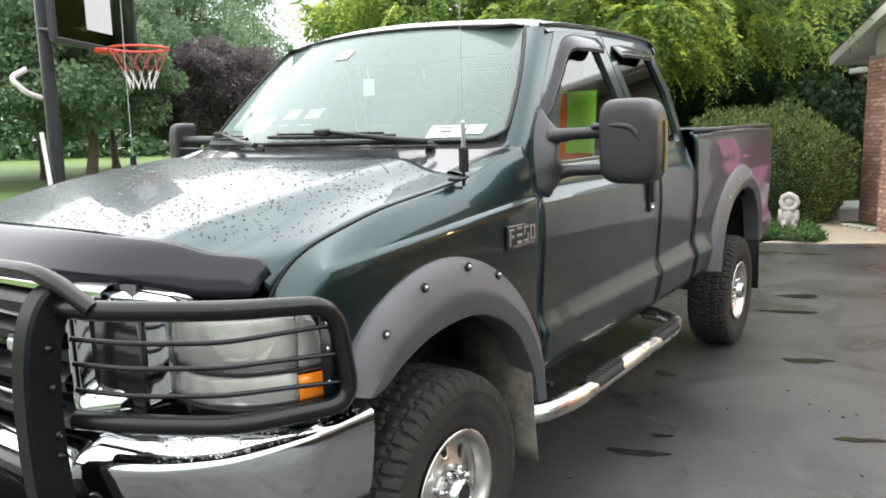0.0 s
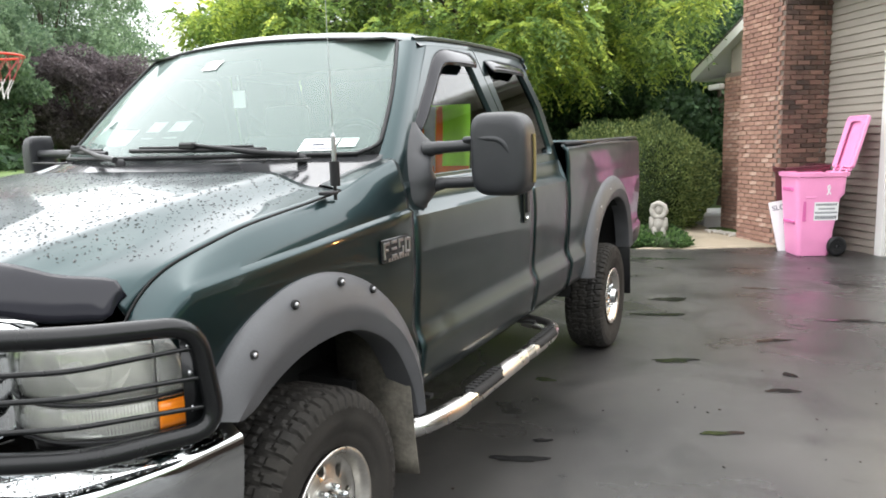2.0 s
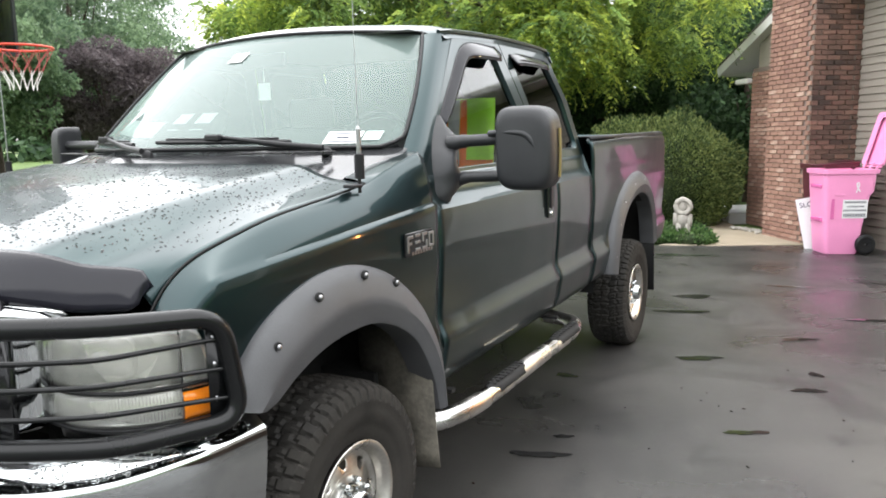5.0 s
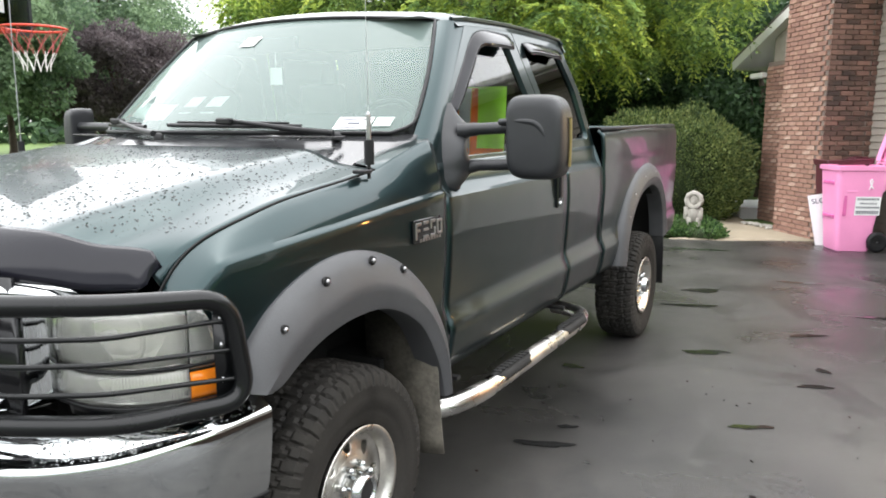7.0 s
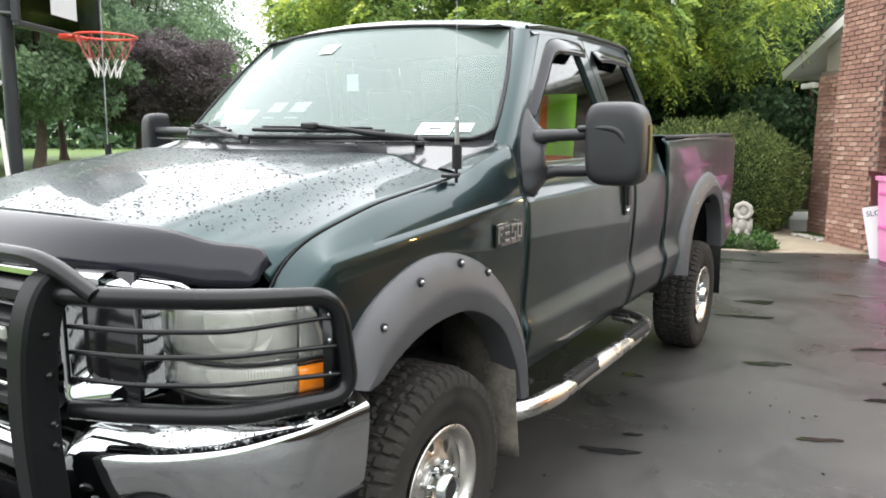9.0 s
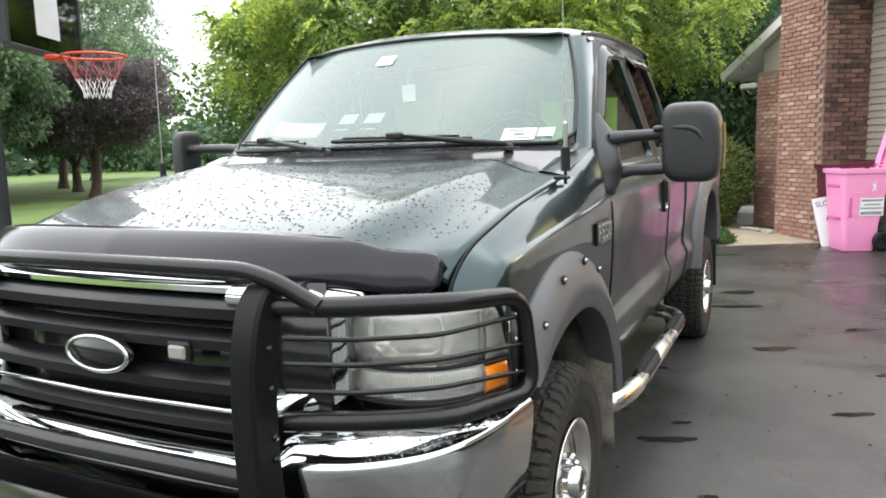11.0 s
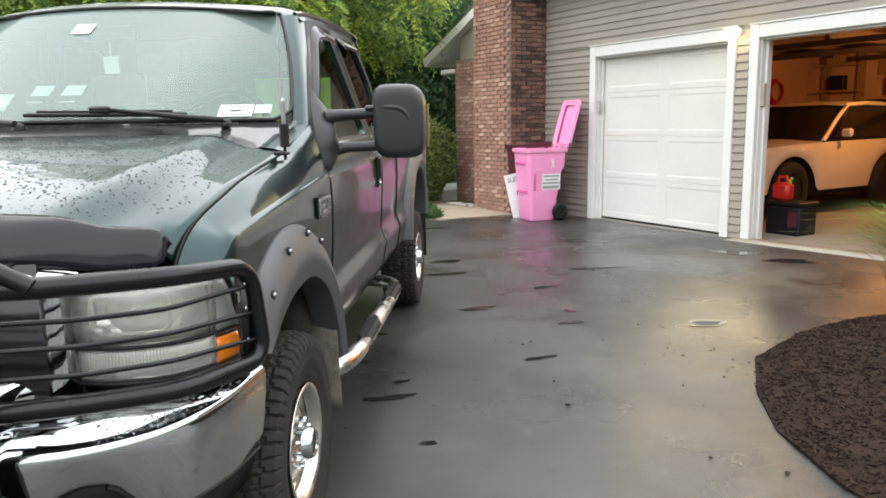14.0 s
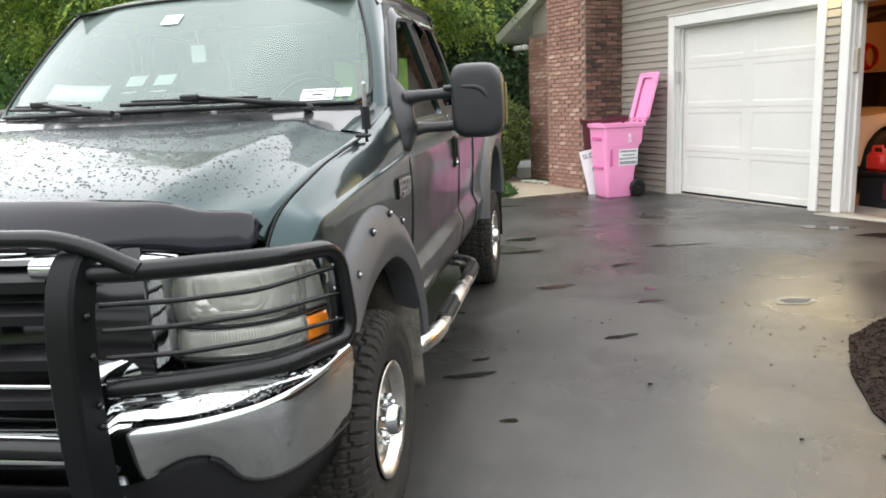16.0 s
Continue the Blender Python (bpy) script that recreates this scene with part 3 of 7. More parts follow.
for nm, o, i in (("front", [(0.632, 1.385), (1.165, 1.945), (1.665, 1.965), (1.928, 1.385)], [(0.715, 1.400), (1.262, 1.888), (1.575, 1.900), (1.815, 1.400)]),
                 ("rear", [(1.937, 1.385), (1.674, 1.965), (2.335, 1.955), (2.505, 1.70), (2.560, 1.385)], [(1.985, 1.430), (1.800, 1.905), (2.270, 1.905), (2.415, 1.70), (2.470, 1.430)])):
    both_sides(nm + "_window_frame", ring(soft_outline(o, 0.01), soft_outline(i, 0.05), upper_x), paint, thick=0.0, edge=30)
    g = Geo()
    oo = soft_outline(i, 0.05)
    b = Geo().poly([(upper_x(z) - 0.018, y, z) for y, z in oo], True)
    both_sides(nm + "_side_glass", b, side_glass if nm == "front" else dark_glass, "dark tinted side window", thick=0.0, edge=0)
    # rain visor round the top of the window, down the front one's leading edge
    if nm == "front":
        run = spline([(0, 0.862, 1.580), (0, 0.985, 1.690), (0, 1.085, 1.775), (0, 1.180, 1.860), (0, 1.250, 1.905), (0, 1.330, 1.925), (0, 1.45, 1.930), (0, 1.620, 1.928)], 6)
    else:
        run = spline([(0, 1.775, 1.905), (0, 1.86, 1.916), (0, 2.0, 1.918), (0, 2.290, 1.912)], 6)
    rows = []
    for k, p in enumerate(run):
        t = k / (len(run) - 1)
        q = (run[min(k + 1, len(run) - 1)] - run[max(k - 1, 0)]).normalized()
        inw = Vector((0, q.z, -q.y))
        e = min(1, (1 - t) / 0.06 + 0.35) * (curve_at([(0, 0.2), (0.08, 0.38), (0.45, 0.5), (0.65, 0.9), (0.75, 1.0), (1, 1.0)], t) if nm == "front" else min(1, t / 0.1 + 0.3))
        r = []
        for w_, out in ((-0.022, 0.003), (-0.012, 0.014), (0.010, 0.030), (0.045, 0.046), (0.082, 0.056)):
            f = 0.75 if nm == "front" else 0.6
            c = p + inw * (w_ * f * (e if w_ > 0 else 1))
            r.append((upper_x(c.z) + out * f * (0.35 + 0.65 * e), c.y, c.z))
        rows.append(r)
    both_sides(nm + "_rain_visor", Geo().grid(rows, flip=True), smoked, "smoked plastic rain visor", thick=0.004, edge=60)

# pillars and roof
rows = []
for k in range(17):
    t = k / 16
    z = lerp(1.475, 1.955, t)
    xw = lerp(0.866, 0.717, t) + 0.020 * math.sin(math.pi * t)
    a = Vector((xw, glass_y(xw, z), z))
    zf = lerp(1.39, 1.945, t)
    yf = lerp(0.650, 1.180, t)
    b = Vector((upper_x(zf), yf, zf))
    mid = (a + b) / 2 + Vector((0.016, -0.016, 0.008))
    rows.append([a + Vector((-0.012, 0.012, -0.004)), a, lerp(a, mid, 0.5) + Vector((0.006, -0.006, 0.003)), mid, lerp(mid, b, 0.6), b])
both_sides("windscreen_pillar", Geo().grid(rows), paint, thick=0.0, edge=50)
rows = []
for i in range(19):
    t = i / 18
    r = []
    for j in range(33):
        s = lerp(-1, 1, j / 32)
        half = lerp(0.760, 0.775, t)
        x = half * s
        yf = glass_y(min(abs(x), 0.70), 1.985) + 0.02
        y = lerp(yf, 2.36 - 0.03 * s * s, t)
        crown = 2.035 - 0.030 * s * s
        z = crown - 0.045 * (1 - min(1, t / 0.10)) ** 2 - 0.045 * (max(0, t - 0.9) / 0.1) ** 2 - 0.028 * max(0, (abs(s) - 0.88) / 0.12) ** 2
        r.append((x, y, z))
    rows.append(r)
roof = part("roof", Geo().grid(rows), paint, truck, thick=0.0, edge=50)
g = Geo()
for sgn in (1,):
    path = spline([(0.760, 1.10, 1.965), (0.778, 1.25, 1.978), (0.785, 1.7, 1.990), (0.785, 2.26, 1.984), (0.80, 2.35, 1.955)], 6)
    g.tube(path, 0.011, 6)
    rows = []
    for p in path:
        rows.append([(p.x - 0.015, p.y, p.z + 0.012), (p.x, p.y, p.z - 0.002), (upper_x(p.z - 0.025) + 0.003, p.y, p.z - 0.030)])
    g.grid(rows)
both_sides("drip_rail", g, paint, thick=0.0)
# back of the cab
rows = []
for k in range(9):
    t = k / 8
    z = lerp(0.66, 1.385, min(1, t * 1.6)) if t < 0.625 else lerp(1.385, 1.985, (t - 0.625) / 0.375)
    half = side_x(z) if z <= 1.385 else upper_x(z)
    y = 2.550 if z <= 1.385 else lerp(2.550, 2.355, (z - 1.385) / 0.6)
    if k < 6:
        rows.append([(lerp(-half, half, j / 6), y, z) for j in range(7)])
part("cab_back", Geo().grid(rows), paint, truck, thick=0.01)
g = Geo()
for a, b, c, d in (((-0.935, 2.550, 1.385), (0.935, 2.550, 1.385), (0.915, 2.520, 1.47), (-0.915, 2.520, 1.47)), ((-0.81, 2.380, 1.91), (0.81, 2.380, 1.91), (0.78, 2.355, 1.99), (-0.78, 2.355, 1.99)), ((-0.935, 2.550, 1.385), (-0.70, 2.530, 1.385), (-0.62, 2.355, 1.98), (-0.78, 2.355, 1.98)), ((0.70, 2.530, 1.385), (0.935, 2.550, 1.385), (0.78, 2.355, 1.98), (0.62, 2.355, 1.98))):
    g.poly([a, b, c, d])
part("rear_window_frame", g, paint, truck, thick=0.008)
part("rear_window", Geo().poly([(-0.70, 2.515, 1.46), (0.70, 2.515, 1.46), (0.63, 2.382, 1.91), (-0.63, 2.382, 1.91)]), clear_glass, truck, "tinted rear window")

# windscreen, its black edge, cowl
rows, edge_rows = [], []
for i in range(29):
    t = i / 28
    r = []
    for j in range(33):
        s = lerp(-1, 1, j / 32)
        half = lerp(0.858 - 0.06 * max(0, 1 - t / 0.10) ** 2, 0.712, t) + 0.020 * math.sin(math.pi * t)
        zb = 1.500 - 0.006 * s * s
        zt = 1.985 - 0.028 * s * s
        z = lerp(zb, zt, t)
        x = half * s
        r.append((x, glass_y(x, z), z))
    rows.append(r)
part("windscreen", Geo().grid(rows), screen_glass, truck, "rain-wet windscreen with stickers", edge=60).visible_shadow = False
loop = rows[0][::2] + [r[-1] for r in rows[1:-1]] + rows[-1][::-2] + [r[0] for r in rows[-2:0:-1]]
part("windscreen_seal", Geo().tube([Vector(p) + Vector((0, -0.006, 0.003)) for p in loop], 0.008, 6, closed=True), black_plastic, truck, "black rubber windscreen seal")
rows = []
for i in range(6):
    t = i / 5
    r = []
    for j in range(33):
        s = lerp(-1, 1, j / 32)
        x = 0.88 * s
        ya, yb = hood_rear(x) - 0.03, glass_y(0.85 * s, 1.495) + 0.02
        za, zb = hood_z(x, hood_rear(x)) - 0.030, 1.492
        r.append((x, lerp(ya, yb, t), lerp(za, zb, t) - 0.012 * math.sin(math.pi * t)))
    rows.append(r)
part("cowl", Geo().grid(rows), wet_plastic, truck, "black plastic cowl below the windscreen", thick=0.01, edge=50)
for s in (1, -1):
    for k in range(9):
        x = s * (0.42 + 0.036 * k)
        part("vent_slot", Geo().box((x, lerp(hood_rear(x), glass_y(x, 1.5), 0.45), 1.487), (0.016, 0.07, 0.006), bevel=0.002), black_gloss, truck)

# panel between fender, cowl and pillar
rows = []
for k in range(12):
    y = lerp(0.272, 0.70, k / 11)
    zs = seam_z(min(y, 0.612)) - 0.002
    xs = seam_x(min(y, 0.612)) + 0.006
    zi = lerp(hood_z(0.83, 0.26) + 0.004, 1.492, k / 11)
    rows.append([(xs, y, zs - 0.006 - 0.12 * max(0, y - 0.62) / 0.08), (xs - 0.004, y, zs + 0.002 - 0.06 * max(0, y - 0.62) / 0.08), (lerp(xs, 0.83, 0.5), y, lerp(zs, zi, 0.45) + 0.004), (0.825, y + 0.012, zi), (0.79, y + 0.02, zi - 0.03)])
both_sides("cowl_side", Geo().grid(rows, flip=True), paint, thick=0.0, edge=50)

# bed
def bed_low(y):
    a = arch_low(y, REAR_OUT)
    return 0.60 if a is None else max(a, 0.60)

def bed_x(z):
    return side_x(z) if z < 1.255 else curve_at([(1.255, 0.998), (1.33, 1.000), (1.42, 0.994), (1.455, 0.985), (1.478, 0.962)], z)

g = side_panel(2.578, 4.60, lambda y: 1.478, bed_low, bed_x, n=60)
g.v = [(x + 0.010 * (1 - ((y - 3.53) / 1.07) ** 2), y, z) for x, y, z in g.v]      # the flank is bowed a little
both_sides("bed_side", g, paint, thick=0.02)
both_sides("bed_rail", Geo().grid([[(0.985, y, 1.468), (0.975, y, 1.486), (0.93, y, 1.490), (0.885, y, 1.486), (0.872, y, 1.40), (0.872, y, 1.0)] for y in (2.578, 3.5, 4.595)]), black_plastic, "black plastic bed rail cap", thick=0.004, edge=40)
part("bed_floor", Geo().box((0, 3.58, 0.98), (1.76, 2.02, 0.03)).box((0, 2.592, 1.22), (1.76, 0.03, 0.50)), black_plastic, truck)
tg = Geo().box((0, 4.61, 1.08), (1.72, 0.06, 0.78), bevel=0.02)
part("tailgate", tg, paint, truck, edge=30)
both_sides("tail_corner", Geo().grid([[(bed_x(z), 4.59, z), (bed_x(z) - 0.012, 4.625, z), (bed_x(z) - 0.04, 4.645, z), (0.86, 4.645, z)] for z in [lerp(0.62, 1.478, k / 12) for k in range(13)]]), paint, thick=0.0, edge=60)

# flares with chrome screw heads
def flare(name, outer, inner, bolts):
    po, pi = spline([(0, *p) for p in outer], 4), spline([(0, *p) for p in inner], 4)
    rows = []
    for a, b in zip(po, pi):
        def at(k, x):
            return (x, lerp(a.y, b.y, k), lerp(a.z, b.z, k))
        bx = 1.006 if a.z > 0.9 else min(1.006, side_x(a.z) + 0.005)
        rows.append([at(0.0, bx - 0.02), at(0.0, bx + 0.005), at(0.06, 1.026), at(0.22, 1.044), at(0.5, 1.060), at(0.62, 1.064), at(0.68, 1.060), at(0.9, 1.054), at(1.0, 1.046), at(1.03, 1.02), at(1.0, 0.94)])
    g = Geo().grid(rows)
    for s in (1, -1):
        h = Geo()
        h.v, h.f = [(s * x, y, z) for x, y, z in g.v], [f if s > 0 else tuple(reversed(f)) for f in g.f]
        fl = part(name, h, flare_plastic, truck, "grey textured plastic wheel-arch flare", edge=35)
        for y, z in bolts:
            m = pose(s * 1.046, y, z, 0, 90 * s, 0)
            # black dish: the recess's shade is put into its colour
            part("screw_pocket", Geo().lathe([(0.015, -0.004), (0.0135, 0.005), (0.011, 0.003), (0.0, 0.002)], 14, m), liner, fl)
            part("screw_head", Geo().lathe([(0.0085, 0.002), (0.0085, 0.007), (0.006, 0.010), (0.0, 0.011)], 12, m), steel, fl, "chrome screw head")


flare("front_flare", FLARE_OUT, FLARE_IN, [(-0.350, 1.010), (-0.168, 1.103), (0.060, 1.124), (0.237, 1.066)])
flare("rear_flare", REAR_OUT, REAR_IN, [(2.945, 0.70), (3.03, 0.90), (3.15, 1.04), (3.40, 1.14), (3.68, 1.155)])

# wheel wells, chassis
for y0 in (0.03, 3.55):
    for s in (1, -1):
        rows = []
        for k in range(17):
            a = math.pi * k / 16
            r = 0.62
            rows.append([(s * (0.90 if k < 3 else 0.99), y0 - r * math.cos(a), 0.45 + r * math.sin(a)), (s * 0.55, y0 - r * math.cos(a), 0.45 + r * math.sin(a))])
        rows2 = [[(s * 0.55, y0 - 0.62 * math.cos(math.pi * k / 16), 0.45 + 0.62 * math.sin(math.pi * k / 16)) for k in range(17)], [(s * 0.55, y0 - 0.62 * math.cos(math.pi * k / 16), 0.30) for k in range(17)]]
        part("wheel_well", Geo().grid(rows).grid(rows2), liner, truck, "black wheel-well liner")
part("chassis", Geo().box((0.43, 1.8, 0.55), (0.09, 5.2, 0.16)).box((-0.43, 1.8, 0.55), (0.09, 5.2, 0.16)).box((0, 1.4, 0.60), (1.6, 1.9, 0.10)).box((0, 0.35, 0.75), (0.9, 1.1, 0.5), bevel=0.05), liner, truck)
part("front_axle", Geo().tube([(-0.85, 0.0, 0.41), (0.85, 0.0, 0.41)], 0.05, 10).lathe([(0.0, -0.13), (0.10, -0.11), (0.14, 0), (0.10, 0.11), (0, 0.13)], 12, pose(-0.25, 0, 0.42, 90, 0, 0)), liner, truck)
part("rear_axle", Geo().tube([(-0.85, 3.6, 0.357), (0.85, 3.6, 0.357)], 0.055, 10).lathe([(0.0, -0.15), (0.11, -0.13), (0.16, 0), (0.11, 0.13), (0, 0.15)], 12, pose(0, 3.6, 0.36, 90, 0, 0)), liner, truck)

# wheels
def wheel(x, y, z, s):
    """s: 1 for the driver's side, -1 for the other; the outer face looks along s x."""
    m = pose(x, y, z, 0, 90 * s, 0)
    w = thing("wheel", None)
    w.parent = truck
    w["label"] = "chrome truck wheel with all-terrain tyre"
    R, n, pitch = 0.391, 384, 56
    across = [(0.204, -0.110), (0.240, -0.126), (0.32, -0.134), (0.358, -0.132)]
    across += [(R - 0.020 * max(0, (abs(h) - 0.066) / 0.060) ** 2, h) for h in [lerp(-0.126, 0.126, k / 22) for k in range(23)]]
    across += [(0.362, 0.131), (0.350, 0.1345), (0.340, 0.1365), (0.330, 0.1375), (0.325, 0.1355), (0.30, 0.138), (0.265, 0.134), (0.261, 0.1315), (0.245, 0.129), (0.220, 0.121), (0.204, 0.112)]
    rows = []
    for k in range(n):
        u = k * pitch / n
        wave = abs((u * 0.5) % 1 - 0.5) * 4 - 1
        col = []
        for rad, h in across:
            cut = 0.0
            if rad > 0.337 and abs(h) < 0.1367:
                rib = 0 if abs(h) < 0.028 + 0.008 * wave else (1 if abs(h) < 0.082 + 0.007 * wave else 2)
                slant = (0.0, 7.0, 3.0)[rib] * h * (1 if rib else 6) + (0.0, 0.33, 0.6)[rib]
                if (u + slant) % 1 < (0.24, 0.26, 0.22)[rib]:
                    cut = (0.0065, 0.008, 0.012)[rib]
                if abs(abs(h) - 0.028 - 0.008 * wave) < 0.006 or abs(abs(h) - 0.082 - 0.007 * wave) < 0.007:
                    cut = 0.008
                if rad < 0.372 and h > 0:
                    cut *= 0.5 if int(u + 0.6) % 2 else 0.9
            a = k * 2 * math.pi / n
            side = cut * 0.8 if h > 0.128 else 0.0
            rr = rad - (cut if h <= 0.128 else 0.0)
            col.append(m @ Vector((rr * math.cos(a), rr * math.sin(a), h - side)))
        rows.append(col)
    rows.append(rows[0])
    part("tyre", Geo().grid(rows, flip=True), rubber, w, "black all-terrain tyre with blocky tread", edge=28)
    m = m @ Matrix.Diagonal((0.905, 0.905, 1.0, 1))
    # rim: lip, barrel and a dished face with eight openings
    rim = part("rim", Geo().lathe([(0.205, -0.115), (0.200, -0.05), (0.196, 0.02), (0.200, 0.085), (0.212, 0.112), (0.224, 0.122), (0.230, 0.126), (0.226, 0.130), (0.214, 0.128), (0.203, 0.118), (0.196, 0.10), (0.190, 0.085)], 48, m), alloy, w, "polished chrome rim")
    g = Geo()
    holes = 8
    for q in range(holes):
        mid, half = q * 2 * math.pi / holes, math.pi / holes
        loops = [[], [], [], []]
        for k in range(33):
            b = k * 2 * math.pi / 32
            cx, cy = math.cos(b), math.sin(b)
            e = max(abs(cx), abs(cy))
            far = (0.150 + 0.046 * cx / e, mid + half * cy / e)
            for lp_, (kk, dh) in zip(loops, ((1.0, 0.0), (0.30, 0.004), (0.06, 0.001), (0.0, -0.035))):
                near = (0.150 + 0.024 * cx, mid + 0.125 * cy)
                rad, ang = lerp(near[0], far[0], kk), lerp(near[1], far[1], kk)
                h = curve_at([(0.10, 0.088), (0.13, 0.080), (0.17, 0.070), (0.197, 0.084)], rad) + dh
                lp_.append(m @ Vector((rad * math.cos(ang), rad * math.sin(ang), h)))
        g.grid(loops)
    g.lathe([(0.112, 0.070), (0.110, 0.088), (0.092, 0.094), (0.075, 0.094), (0.070, 0.088)], 32, m)
    part("wheel_face", g, alloy, rim, edge=40)
    part("brake_disc", Geo().lathe([(0.19, -0.01), (0.19, 0.005), (0.06, 0.005)], 32, m), liner, w)
    part("hub_cap", Geo().lathe([(0.068, 0.080), (0.066, 0.120), (0.058, 0.150), (0.050, 0.158), (0.046, 0.158), (0.044, 0.150), (0.0, 0.150)], 24, m), chrome, rim, "chrome hub")
    # flat black disc stands in for the shaded hollow of an open hub
    part("hub_recess", Geo().lathe([(0.040, 0.1505), (0.036, 0.1515), (0.0, 0.1515)], 20, m), liner, rim)
    for q in range(8):
        a = (q + 0.5) * 2 * math.pi / 8
        mm = m @ pose(0.088 * math.cos(a), 0.088 * math.sin(a), 0.090)
        part("lug_nut", Geo().lathe([(0.0125, 0), (0.0125, 0.022), (0.009, 0.032), (0, 0.035)], 6, mm), chrome, rim)
    return w


for y, z in ((0.0, 0.390), (3.60, 0.328)):
    for s in (1, -1):
        wheel(s * 0.895, y, z, s)

# mud flaps, chrome side steps
for s in (1, -1):
    rows = [[(s * 0.72, 0.478 + 0.05 * t * t, lerp(0.92, 0.285, t)), (s * 0.93, 0.470 + 0.05 * t * t, lerp(0.92, 0.283, t)), (s * 1.035, 0.478 + 0.05 * t * t, lerp(0.86, 0.295, t))] for t in [k / 8 for k in range(9)]]
    part("front_mud_flap", Geo().grid(rows), mudflap_mat, truck, "muddy grey rubber mud flap", thick=0.008, edge=60)
    rows = [[(s * 0.76, 4.14 + 0.04 * t, lerp(0.80, 0.22, t)), (s * 1.03, 4.13 + 0.04 * t, lerp(0.80, 0.23, t))] for t in (0, 0.5, 1)]
    part("rear_mud_flap", Geo().grid(rows), black_plastic, truck, "black rubber mud flap", thick=0.008)
    path = rounded([(s * 0.80, 0.50, 0.455), (s * 1.00, 0.56, 0.450), (s * 1.045, 0.80, 0.440), (s * 1.045, 2.06, 0.430), (s * 1.00, 2.26, 0.43), (s * 0.80, 2.30, 0.44)], 0.16, 6)
    step = part("side_step", Geo().tube(path, 0.040, 16), worn_chrome, truck, "chrome tubular side step")
    for y0 in (0.93, 1.72):
        rows = []
        for k in range(13):
            t = k / 12
            y = lerp(y0, y0 + 0.40, t)
            wd = 0.042 * min(1, 6 * t + 0.35, 6 * (1 - t) + 0.35)
            zz = lerp(0.435, 0.425, (y - 0.8) / 1.26)
            rows.append([(s * (1.045 + wd * math.cos(a)), y, zz + 0.0475 * math.sin(a) + 0.004) for a in (math.pi * 0.95, math.pi * 0.75, math.pi * 0.5, math.pi * 0.25, math.pi * 0.05)])
        pad = part("step_pad", Geo().grid(rows), pad_rubber, step, "black rubber tread pad", thick=0.004, edge=60)
        for k in range(9):
            y = y0 + 0.05 + 0.0375 * k
            part("pad_rib", Geo().box((s * 1.045, y, 0.4855 - 0.008 * (y - 0.8)), (0.046, 0.016, 0.004), bevel=0.001), pad_rubber, step)
    for y in (0.75, 2.0):
        part("step_bracket", Geo().box((s * 0.88, y, 0.515), (0.20, 0.03, 0.015)), liner, truck)

# front bumper
def plan(u):
    """The bumper's outline from its middle (0) to its end (1)."""
    p = spline_pts
    k = u * (len(p) - 1)
    i = min(int(k), len(p) - 2)
    return lerp(p[i], p[i + 1], k - i)


spline_pts = spline([(0, -1.015, 0), (0.35, -1.010, 0), (0.62, -0.985, 0), (0.80, -0.92, 0), (0.93, -0.79, 0), (0.995, -0.60, 0), (1.022, -0.385, 0)], 10)


def bump_top(x):
    return lerp(0.775, 0.832, min(1, max(0, (x - 0.56) / 0.05)))


def bump_low(u, x):
    return curve_at([(0.0, 0.655), (0.60, 0.655), (0.68, 0.665), (0.76, 0.70), (0.81, 0.70), (0.845, 0.68), (0.88, 0.625), (0.93, 0.59), (1.03, 0.557)], x)


rows, val = [], []
for k in range(-40, 41):
    u = abs(k) / 40
    p = plan(u)
    q, r0 = plan(min(1, u + 0.01)), plan(max(0, u - 0.01))
    t = (q - r0).normalized()
    nrm = Vector((t.y, -t.x, 0))
    sx = 1 if k >= 0 else -1
    zt, zl = bump_top(p.x), bump_low(u, p.x)
    sec = []
    for d, z in ((-0.115, zt + 0.016), (-0.075, zt + 0.015), (-0.060, zt + 0.010), (-0.012, zt - 0.022), (-0.002, zt - 0.031), (0.0, zt - 0.040), (-0.002, lerp(zt - 0.03, zl, 0.25)), (-0.010, lerp(zt - 0.03, zl, 0.55)), (-0.022, lerp(zt - 0.03, zl, 0.85)), (-0.032, zl), (-0.05, zl - 0.003)):
        sec.append((sx * (p.x + nrm.x * d), p.y + nrm.y * d, z))
    rows.append(sec)
    val.append([(sx * (p.x + nrm.x * d), p.y + nrm.y * d, z) for d, z in ((-0.075, zl + 0.02), (-0.046, zl - 0.006), (-0.048, zl - 0.03), (-0.062, 0.50), (-0.09, 0.435), (-0.16, 0.42))])
bumper = part("front_bumper", Geo().grid(rows), chrome, truck, "polished chrome front bumper", thick=0.0, edge=50)
part("bumper_valance", Geo().grid(val), black_plastic, bumper, "black plastic lower valance", thick=0.01, edge=60)
for s in (1, -1):
    arc = []
    for k in range(21, 41):
        p, q, r0 = plan(k / 40), plan(min(1, k / 40 + 0.01)), plan(k / 40 - 0.01)
        t = (q - r0).normalized()
        arc.append((s * (p.x - t.y * 0.036), p.y + t.x * 0.036, bump_low(0, p.x) - 0.004))
    part("fog_trim", Geo().tube(arc, 0.008, 8), black_plastic, bumper)
    part("tow_hook", Geo().tube(rounded([(s * 0.60, -0.85, 0.60), (s * 0.60, -1.07, 0.60), (s * 0.60, -1.07, 0.66), (s * 0.60, -1.0, 0.66)], 0.03, 4), 0.018, 8), steel, truck)

